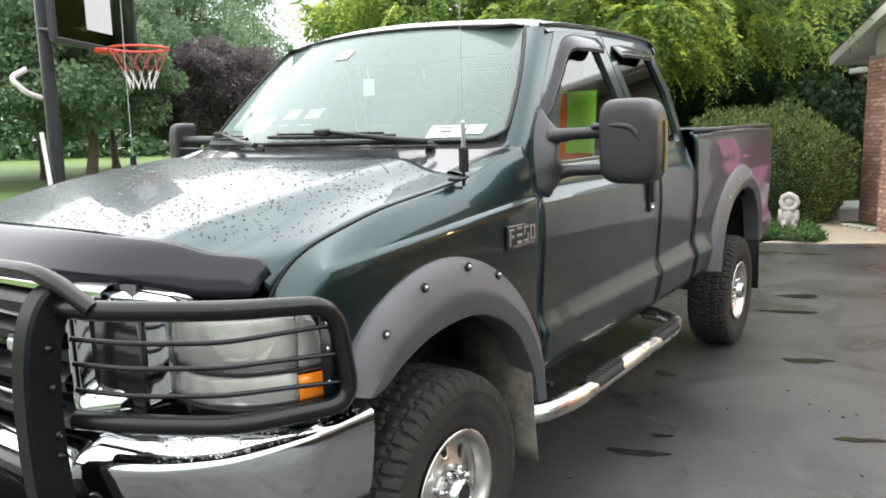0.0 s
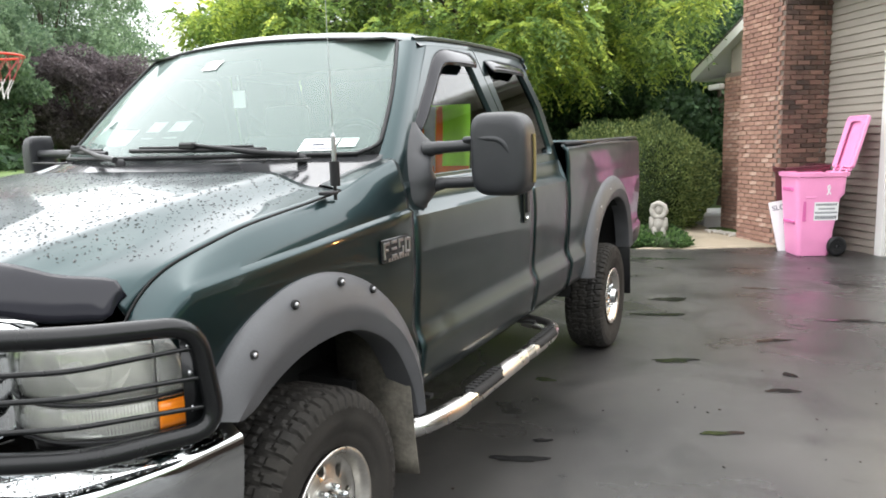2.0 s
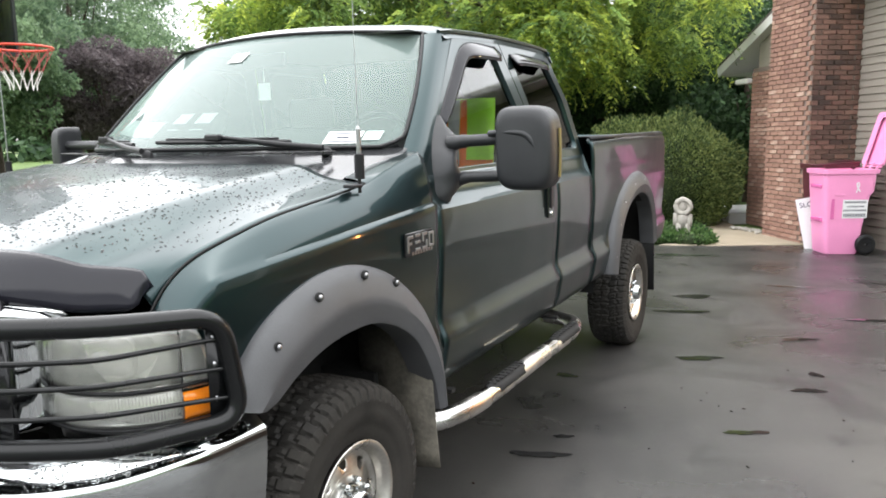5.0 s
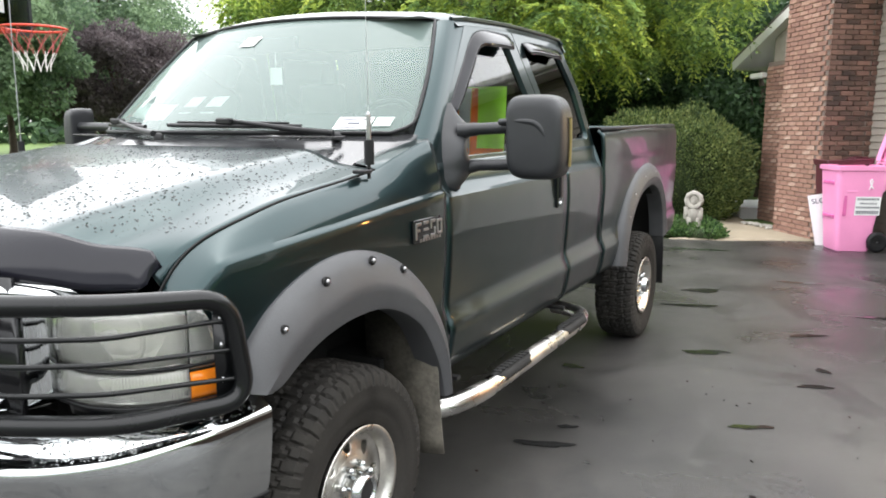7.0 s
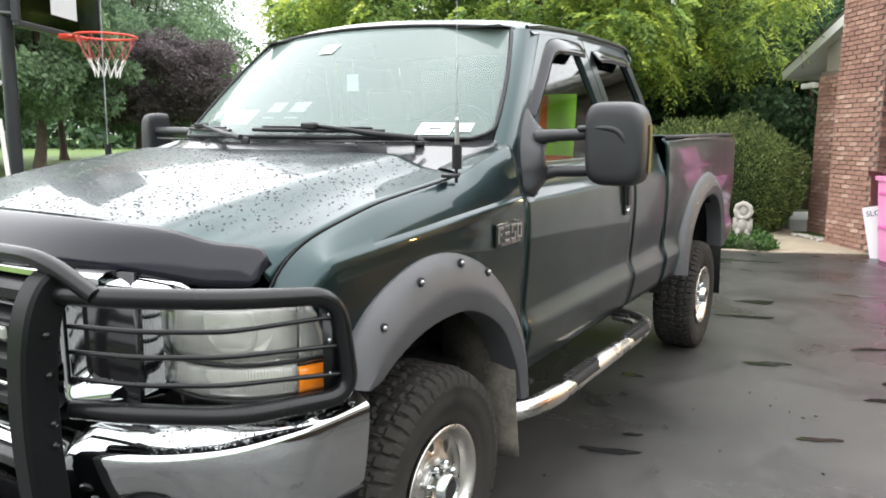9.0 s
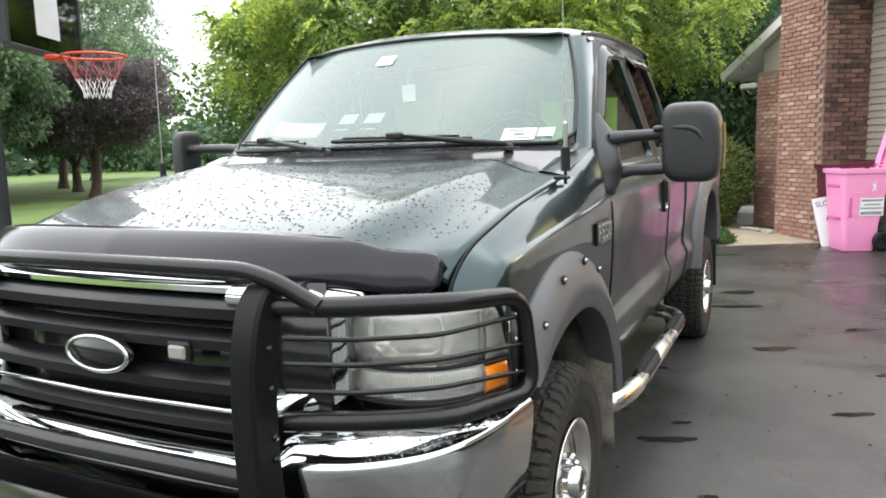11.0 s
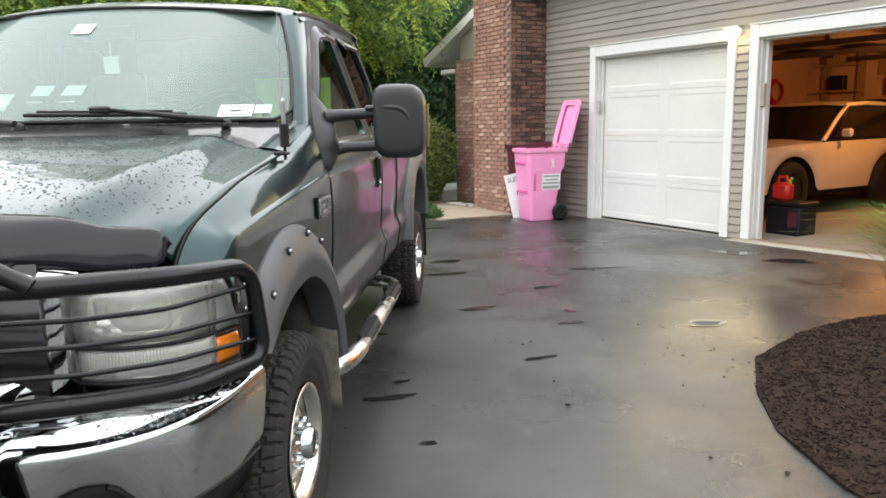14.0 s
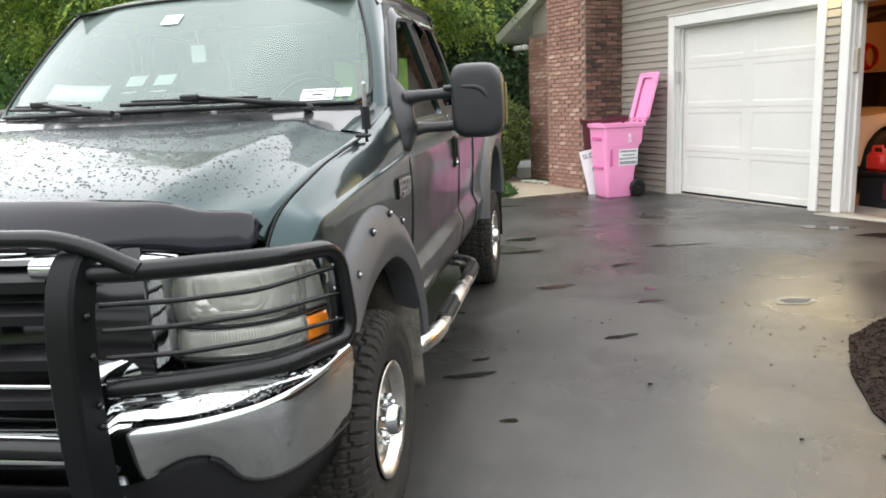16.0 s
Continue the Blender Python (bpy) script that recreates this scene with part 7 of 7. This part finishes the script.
part("spout", Geo().tube([M @ Vector(p) for p in ((0.11, 0, 0.27), (0.14, 0, 0.36))], 0.018, 8), surf("lime_cap", (0.3, 0.6, 0.05), 0.4), can)
sh = thing("wall_shelf", label="wooden shelf frame on the garage wall", category="shelf")
for x in (0.02, 0.72):
    part("upright", wall_box(Geo(), x - 0.05, x + 0.05, 1.2, 2.85, 6.28, 6.39), wood, sh)
for z in (1.45, 1.95, 2.45):
    part("board", wall_box(Geo(), -0.03, 0.77, z, z + 0.04, 6.10, 6.27), wood, sh)
for x, w, h, z, mt, nm, lb in ((0.35, 0.3, 0.28, 1.99, black_plastic, "storage_box", "dark storage box on the shelf"), (0.3, 0.35, 0.22, 2.49, wood, "storage_box", "brown carton on the shelf")):
    solo(nm, wall_box(Geo(), x - w / 2, x + w / 2, z, z + h, 6.11, 6.26, 0.01), mt, label=lb, category="box")
reel = thing("hose_reel", label="red hose reel on the garage wall", category="hose reel")
for k in range(5):
    part("hose_turn", Geo().tube([WALL @ Vector((-0.40 + 0.02 * k, 5.25 + (0.24 - 0.012 * k) * math.cos(a * math.pi / 12), 1.98 + (0.24 - 0.012 * k) * math.sin(a * math.pi / 12))) for a in range(24)], 0.016, 6, closed=True), red_plastic, reel)
cb = thing("storage_bench", label="wooden bench along the garage wall", category="bench")
part("top", wall_box(Geo(), 0.9, 4.5, 1.78, 1.83, 5.85, 6.39), wood, cb)
part("front", wall_box(Geo(), 0.95, 4.45, FLOOR, 1.775, 6.2, 6.38), wood, cb)
bk = thing("bucket", label="orange plastic bucket on the bench", category="bucket")
part("pail", Geo().lathe([(0.0, 0.0), (0.13, 0.0), (0.155, 0.36), (0.165, 0.37)], 24, WALL @ pose(1.55, 6.05, 1.832)), orange_plastic, bk)
part("bail", Geo().tube([WALL @ Vector((1.55 + 0.16 * math.cos(a * math.pi / 10), 6.05, 2.19 + 0.10 * math.sin(a * math.pi / 10))) for a in range(11)], 0.005, 6), steel, bk)
# pegboard frames hung on the wall
fr = thing("wall_frame", label="dark frame hung on the garage wall", category="frame")
part("panel", wall_box(Geo(), 1.05, 1.75, 2.25, 2.75, 6.33, 6.395), wood, fr)
part("tool_bar", Geo().tube([WALL @ Vector((1.1 + 0.1 * k, 6.3, 2.7 - 0.04 * (k % 3))) for k in range(7)], 0.02, 6), black_plastic, fr)

# ---- the pink bin, the sign, the dark bin ----
B = Matrix.Translation((2.31, 9.68, FLOOR + 0.005)) @ pose(0, 0, 0, 0, 0, 25) @ Matrix.Diagonal((0.90, 0.88, 0.985, 1))   # its back looks along x
bin_ = thing("wheeled_bin", label="pink wheeled rubbish bin with its lid open", category="rubbish bin")


# darker copy of the pink: shadow in the grip recesses put into colour
pink_shadow = surf("pink_recess_shadow", (0.62, 0.13, 0.34), 0.5)


def taper(sec, n_round=0.07):
    rows = []
    for z, x0, x1, hw in sec:
        pts = soft_outline([(x0, -hw), (x1, -hw), (x1, hw), (x0, hw)], n_round, 4)
        rows.append([B @ Vector((x, y, z)) for x, y in pts])
    return rows


rows = taper([(0.0, -0.26, 0.20, 0.24), (0.03, -0.275, 0.215, 0.25), (0.30, -0.295, 0.25, 0.265), (0.34, -0.30, 0.25, 0.268), (0.80, -0.335, 0.325, 0.295), (0.86, -0.34, 0.385, 0.30), (1.10, -0.355, 0.40, 0.31), (1.105, -0.385, 0.43, 0.335), (1.16, -0.39, 0.44, 0.34), (1.165, -0.36, 0.41, 0.315), (1.05, -0.34, 0.39, 0.30), (0.3, -0.28, 0.23, 0.25)])
g = Geo().grid(rows, closed=True, flip=True)
g.poly(rows[0], True)
g.poly(rows[-1])
part("body", g, pink, bin_, edge=35)
for z in (0.93, 0.47):
    part("grab_bar", Geo().box((-0.345 + 0.055 * (0.93 - z), 0, z), (0.03, 0.36, 0.05), B, 0.012), pink_shadow, bin_)
part("grab_recess", Geo().box((-0.215, -0.283, 0.70), (0.05, 0.02, 0.42), B, 0.01), pink_shadow, bin_)
part("side_ridge", Geo().box((-0.13, -0.292, 0.82), (0.16, 0.02, 0.03), B, 0.01), pink, bin_)
part("axle", Geo().tube([B @ Vector((0.28, -0.31, 0.14)), B @ Vector((0.28, 0.31, 0.14))], 0.012, 8), steel, bin_)
for sy in (-1, 1):
    m = B @ pose(0.28, sy * 0.30, 0.14, 90, 0, 0)
    w = part("wheel", Geo().lathe([(0.02, 0.03), (0.085, 0.032), (0.10, 0.036), (0.138, 0.030), (0.142, 0.0), (0.138, -0.03), (0.02, -0.032)], 28, m), black_plastic, bin_, "black plastic wheel")
    for q in range(6):
        a = q * math.pi / 3
        part("wheel_rib", Geo().box((0.06 * math.cos(a), 0.06 * math.sin(a), 0.0), (0.07, 0.014, 0.07), m @ pose(0, 0, 0, 0, 0, 0), 0.002), black_plastic, w)
lid = thing("bin_lid")
lid.parent = bin_
LM = B @ pose(0.46, 0, 1.18, 0, -73, 0)     # opened up and back
g = Geo().grid([[LM @ Vector((x, y, z)) for x, y in soft_outline([(0.03, -0.31 * k), (0.77 * k2, -0.31 * k), (0.77 * k2, 0.31 * k), (0.03, 0.31 * k)], 0.05, 4)] for z, k, k2 in ((-0.012, 1.0, 1.0), (0.02, 1.02, 1.01), (0.035, 0.97, 0.985), (0.025, 0.90, 0.95), (0.030, 0.5, 0.9))], closed=True)
g.poly([LM @ Vector((x, y, -0.012)) for x, y in soft_outline([(0.03, -0.31), (0.77, -0.31), (0.77, 0.31), (0.03, 0.31)], 0.05, 4)])
part("lid_panel", g, pink, lid, edge=40)
for y in (-0.20, 0.0, 0.20):
    part("hinge", Geo().tube([LM @ Vector((0.06, y, 0.0)), B @ Vector((0.44, y, 1.19)), B @ Vector((0.41, y, 1.14))], 0.014, 8), pink, bin_)
part("hinge_rod", Geo().tube([B @ Vector((0.455, -0.27, 1.19)), B @ Vector((0.455, 0.27, 1.19))], 0.014, 8), pink, bin_)


def on_bin(name, u0, u1, z0, z1, mat, parent, d=0.0, label=""):
    """A flat patch on the bin's long side."""
    def p(u, z):
        t = (z - 0.34) / 0.46
        return B @ Vector((u, -(0.268 + 0.027 * t) - 0.004 - d, z))
    return part(name, Geo().poly([p(u0, z0), p(u1, z0), p(u1, z1), p(u0, z1)]), mat, parent, label)


lab = on_bin("bin_label", -0.075, 0.285, 0.50, 0.755, paper, bin_, 0.003, "white label with dark lines of print")
for u0, u1, z0, z1 in ((-0.05, 0.265, 0.706, 0.736), (-0.01, 0.235, 0.650, 0.674), (-0.06, 0.275, 0.595, 0.622), (-0.055, 0.27, 0.520, 0.566)):
    n = 14
    for k in range(n):
        a = lerp(u0, u1, k / n)
        on_bin("print_bar", a, a + (u1 - u0) / n * 0.6, z0, z1, ink, lab, 0.0065)
rib = [(0.10, 0.85), (0.125, 0.91), (0.14, 0.96), (0.125, 0.99), (0.105, 0.975), (0.11, 0.93), (0.155, 0.86)]
part("ribbon_mark", Geo().tube([B @ Vector((u, -(0.300 + 0.010 * (z - 0.86)) - 0.012, z)) for u, z in rib], 0.008, 6), paper, bin_, "white looped ribbon mark")

db = thing("dark_bin", label="maroon plastic bin behind the pink one", category="rubbish bin")
M = Matrix.Translation((2.16, 10.24, FLOOR)) @ pose(0, 0, 0, 0, 0, 20)
rows = []
for z, hx, hy in ((0.0, 0.20, 0.20), (0.9, 0.27, 0.27), (1.12, 0.28, 0.28), (1.13, 0.31, 0.31), (1.18, 0.31, 0.31), (1.18, 0.27, 0.27), (0.6, 0.24, 0.24)):
    rows.append([M @ Vector((x, y, z + (0.06 * (x + 0.3) if z > 1 else 0))) for x, y in soft_outline([(-hx, -hy), (hx, -hy), (hx, hy), (-hx, hy)], 0.05, 4)])
g = Geo().grid(rows, closed=True, flip=True)
g.poly(rows[-1])
part("body", g, maroon, db, edge=40)
part("rim", Geo().tube([Vector(p) + Vector((0, 0, 0.01)) for p in rows[4]], 0.014, 6, closed=True), maroon, db)

sg = thing("yard_sign", label="white corrugated warning sign leaning behind the bin", category="sign")
SM = Matrix.Translation((2.21, 9.96, FLOOR + 0.03)) @ pose(0, 0, 0, 0, 0, 12) @ pose(0, 0, 0, -8, 0, 0)
part("board", Geo().box((0.0, 0, 0.37), (0.62, 0.008, 0.74), SM @ pose(0, 0, 0, 0, -11, 0), 0.001), paper, sg)
sign_ink = surf("sign_navy", (0.02, 0.03, 0.07), 0.6, vary=0.1)
for txt, x, z, size in (("SLOW", -0.275, 0.61, 0.105), ("C", -0.17, 0.36, 0.14)):
    cu = bpy.data.curves.new("sign_letters", "FONT")
    cu.body, cu.size, cu.extrude = txt, size, 0.0012
    cu.materials.append(sign_ink)
    o = new("sign_letters", cu)
    o.parent = sg
    o.matrix_world = SM @ pose(0, 0, 0, 0, -11, 0) @ pose(x, -0.0062, z, 90, 0, 0)

# statue by the path: one plain worn mesh
g = Geo()
S0 = Vector((0.20, 10.0, ground_z(0.2, 10.0) - 0.02))
leg = [(0.0, 0.0), (0.060, 0.0), (0.062, 0.03), (0.040, 0.06), (0.038, 0.16), (0.055, 0.28), (0.0, 0.33)]
body = [(0.0, 0.20), (0.075, 0.22), (0.105, 0.30), (0.110, 0.38), (0.085, 0.44), (0.0, 0.46)]
head = [(0.0, -0.085), (0.055, -0.07), (0.082, -0.02), (0.080, 0.03), (0.055, 0.075), (0.0, 0.088)]
arm = [(0.0, -0.10), (0.035, -0.08), (0.042, 0.0), (0.030, 0.09), (0.0, 0.10)]
for prof, off in ((leg, (-0.062, -0.02, 0)), (leg, (0.062, -0.01, 0)), (body, (0, 0.02, 0)), (arm, (-0.105, -0.02, 0.34)), (arm, (0.105, -0.02, 0.33)), (head, (0.0, 0.0, 0.525))):
    g.lathe(prof, 16, Matrix.Translation(S0 + Vector(off)))
g.tube([S0 + Vector((0.105 * math.cos(a * math.pi / 9), -0.045, 0.530 + 0.098 * math.sin(a * math.pi / 9))) for a in range(18)], 0.040, 8, closed=True)
g.v = [(x + 0.022 * noise.noise(Vector((x, y, z)) * 17), y + 0.022 * noise.noise(Vector((x + 5, y, z)) * 17), z + 0.012 * noise.noise(Vector((x, y + 9, z)) * 17)) for x, y, z in g.v]
g.v = [(S0.x + (x - S0.x) * 1.0, S0.y + (y - S0.y) * 1.0, S0.z + (z - S0.z) * 1.08) for x, y, z in g.v]
solo("garden_statue", g, stone_white, label="small weathered pale stone garden statue", category="statue")

# ---- basketball hoop ----
hp = thing("basketball_hoop", label="black pole basketball hoop with red rim", category="basketball hoop")
PX, PY = -4.02, 1.44
gz = ground_z(PX, PY) - 0.035
part("pole", Geo().tube([(PX, PY, gz), (PX, PY, 2.9)], 0.055, 14), pole_black, hp)
part("base_collar", Geo().lathe([(0.10, 0.0), (0.10, 0.10), (0.065, 0.16), (0.055, 0.30)], 18, pose(PX, PY, gz)), surf("red_brown_collar", (0.16, 0.05, 0.03), 0.6), hp)
part("backboard", Geo().box((-3.56, PY, 2.66), (0.035, 1.12, 0.74), None, 0.008), board_clear, hp, "clear backboard in a black frame")
part("board_frame", Geo().box((-3.56, PY, 2.295), (0.05, 1.16, 0.045), None, 0.006).box((-3.56, PY - 0.57, 2.66), (0.05, 0.04, 0.70)).box((-3.56, PY + 0.57, 2.66), (0.05, 0.04, 0.70)), pole_black, hp)
part("white_field", Geo().box((-3.54, PY + 0.02, 2.60), (0.004, 0.36, 0.36)), surf("target_panel", (0.42, 0.43, 0.43), 0.5, vary=0.1), hp, "pale grey target panel")
for z0, z1 in ((2.45, 2.40), (2.80, 2.75)):
    for dy in (-0.06, 0.06):
        part("arm", Geo().tube([(PX, PY + dy, z0), (-3.58, PY + dy * 2.5, z1)], 0.018, 8), pole_black, hp)
rc = Vector((-3.20, PY, 2.275))
rim = part("rim", Geo().tube([rc + Vector((0.2286 * math.cos(a * math.pi / 20), 0.2286 * math.sin(a * math.pi / 20), 0)) for a in range(40)], 0.010, 8, closed=True).tube([rc + Vector((-0.20, -0.09, -0.01)), (-3.54, PY - 0.07, 2.26)], 0.012, 8).tube([rc + Vector((-0.20, 0.09, -0.01)), (-3.54, PY + 0.07, 2.26)], 0.012, 8), hoop_red, hp, "red steel rim")
part("rim_bracket", Geo().box((-3.50, PY, 2.265), (0.09, 0.18, 0.045), None, 0.01), hoop_red, hp)
for lo, hi, mt, nm in ((0.0, 0.55, net_red, "net_top"), (0.55, 1.0, net_white, "net_bottom")):
    g = Geo()
    for k in range(12):
        for sg_ in (1, -1):
            path = []
            for q in range(9):
                t = lerp(lo, hi, q / 8)
                a = 2 * math.pi * (k + sg_ * t * 1.5) / 12
                r = curve_at([(0, 0.225), (0.5, 0.150), (0.85, 0.100), (1.0, 0.095)], t)
                path.append(rc + Vector((r * math.cos(a), r * math.sin(a), -0.31 * t - 0.008)))
            g.tube(path, 0.003, 5)
    part(nm, g, mt, hp)
# the board faces a little away from the drive
swing = Matrix.Translation((PX, PY, 0)) @ pose(0, 0, 0, 0, 0, 28) @ Matrix.Translation((-PX, -PY, 0))
for o in hp.children:
    o.data.transform(swing)
part("lift_handle", Geo().tube(rounded([(PX + 0.10, PY - 0.22, 2.12), (PX + 0.06, PY - 0.34, 2.05), (PX + 0.10, PY - 0.24, 1.93), (PX + 0.04, PY - 0.10, 1.90)], 0.05, 4), 0.022, 8), net_white, hp, "white bent lift handle")
part("lift_bar", Geo().tube([(PX + 0.05, PY - 0.13, 1.62), (PX + 0.06, PY - 0.10, 1.15)], 0.018, 8), net_white, hp, "white lift bar")

# ---- on and in the truck ----
pa = part("aerial_whip_base", Geo().tube([(-0.94, 0.22, 1.37), (-0.94, 0.22, 1.46)], 0.014, 10), black_plastic, truck)
part("aerial_whip", Geo().tube([(-0.94, 0.22, 1.45), (-0.935, 0.225, 1.9), (-0.925, 0.235, 2.5)], [0.003, 0.0025, 0.0015], 6), steel, pa, "thin steel whip")
# raindrops beaded on the hood and deflector
g = Geo()
for k in range(5200):
    x = rng.uniform(-0.86, 0.86)
    y = lerp(hood_front(x) + 0.15, hood_rear(x) - 0.02, rng.random())
    z = hood_z(x, y)
    e = 0.004
    nx, ny = (hood_z(x + e, y) - z) / e, (hood_z(x, y + e) - z) / e
    up = Vector((-nx, -ny, 1)).normalized()
    q = up.to_track_quat("Z", "Y").to_matrix().to_4x4()
    r = 0.0009 + 0.0030 * rng.random() ** 2.2
    g.lathe([(r, 0.0), (r * 0.85, r * 0.30), (r * 0.45, r * 0.48), (0.0, r * 0.52)], 7, Matrix.Translation((x, y, z + 0.0002)) @ q @ pose(0, 0, 0, 0, 0, rng.uniform(0, 180)) @ Matrix.Diagonal((1, rng.uniform(0.8, 2.2), 1, 1)))
dr = part("rain_beading", g, drop_mat, hood, "beads of rain on the paint")
dr["kind"] = "stuff"
g = Geo()
for k in range(900):
    u = rng.uniform(0.50, 0.97)
    p = plan(u)
    q, r0 = plan(min(1, u + 0.01)), plan(max(0, u - 0.01))
    tn = (q - r0).normalized()
    nrm = Vector((tn.y, -tn.x, 0))
    d = rng.uniform(-0.112, -0.012)
    z = bump_top(p.x) + curve_at([(-0.115, 0.016), (-0.075, 0.015), (-0.060, 0.010), (-0.012, -0.022)], d)
    r = 0.0012 + 0.0034 * rng.random() ** 2
    sx = 1 if k % 4 else -1
    g.lathe([(r, 0.0), (r * 0.85, r * 0.30), (r * 0.45, r * 0.48), (0.0, r * 0.52)], 7, pose(sx * (p.x + nrm.x * d), p.y + nrm.y * d, z + 0.0004))
dr = part("rain_beading", g, drop_clear, bumper, "beads of rain on the chrome")
dr["kind"] = "stuff"
# safety vest over the driver's seat, papers on the dash
vs = thing("safety_vest", label="lime safety vest with orange stripes on the seat", category="vest")
vs.matrix_world = pose(0, 0, 0, 1.0, 0, 0)


def drape(x0, x1, z0, z1, d=0.0, n=10):
    return Geo().grid([[(x, 1.575 - d + 0.06 * (z - 1.3) * 0.5 + 0.010 * math.sin(x * 38 + z * 9), z) for z in [lerp(z0, z1, j / n) for j in range(n + 1)]] for x in [lerp(x0, x1, i / n) for i in range(n + 1)]])


part("cloth", drape(0.40, 0.80, 1.36, 1.70), vest_lime, vs, thick=0.003)
for x0, x1 in ((0.515, 0.550), (0.615, 0.650)):
    part("stripe", drape(x0, x1, 1.37, 1.695, 0.006), vest_orange, vs, "orange stripe")
part("band", drape(0.552, 0.613, 1.37, 1.695, 0.006), surf("silver_tape", (0.40, 0.42, 0.42), 0.4), vs, "silver reflective band")
part("hem", drape(0.40, 0.80, 1.36, 1.40, 0.007), vest_orange, vs, "orange hem")
dp = solo("dash_paper", Geo().grid([[(x, glass_y(x, z) + 0.020, z + 0.012 * math.sin(x * 7)) for z in (1.560, 1.590, 1.622)] for x in [lerp(-0.53, -0.19, k / 8) for k in range(9)]]), paper, thick=0.002, label="white folded paper propped inside the windscreen", category="paper")
dp.matrix_world = pose(0, 0, 0, 1.0, 0, 0)

# bricks last: the chimney's front and side, the wall beside it
bricks(chim, WALL @ Vector((CH[0], -CH[2], 0)), D, NRM, CH[1] - CH[0], FLOOR - 0.02, 5.2, 1, joined_from=2.3, near=190)
bricks(chim, WALL @ Vector((CH[1], -CH[2], 0)), -NRM, D, CH[2], FLOOR - 0.02, 5.2, 2, joined_from=1.9, near=110, one=sooty_shaded[0], many=sooty_shaded[1])
bricks(wing, WALL @ Vector((-3.95, -0.05, 0)), D, NRM, CH[0] + 3.95, FLOOR - 0.02, 2.70, 3, near=280)
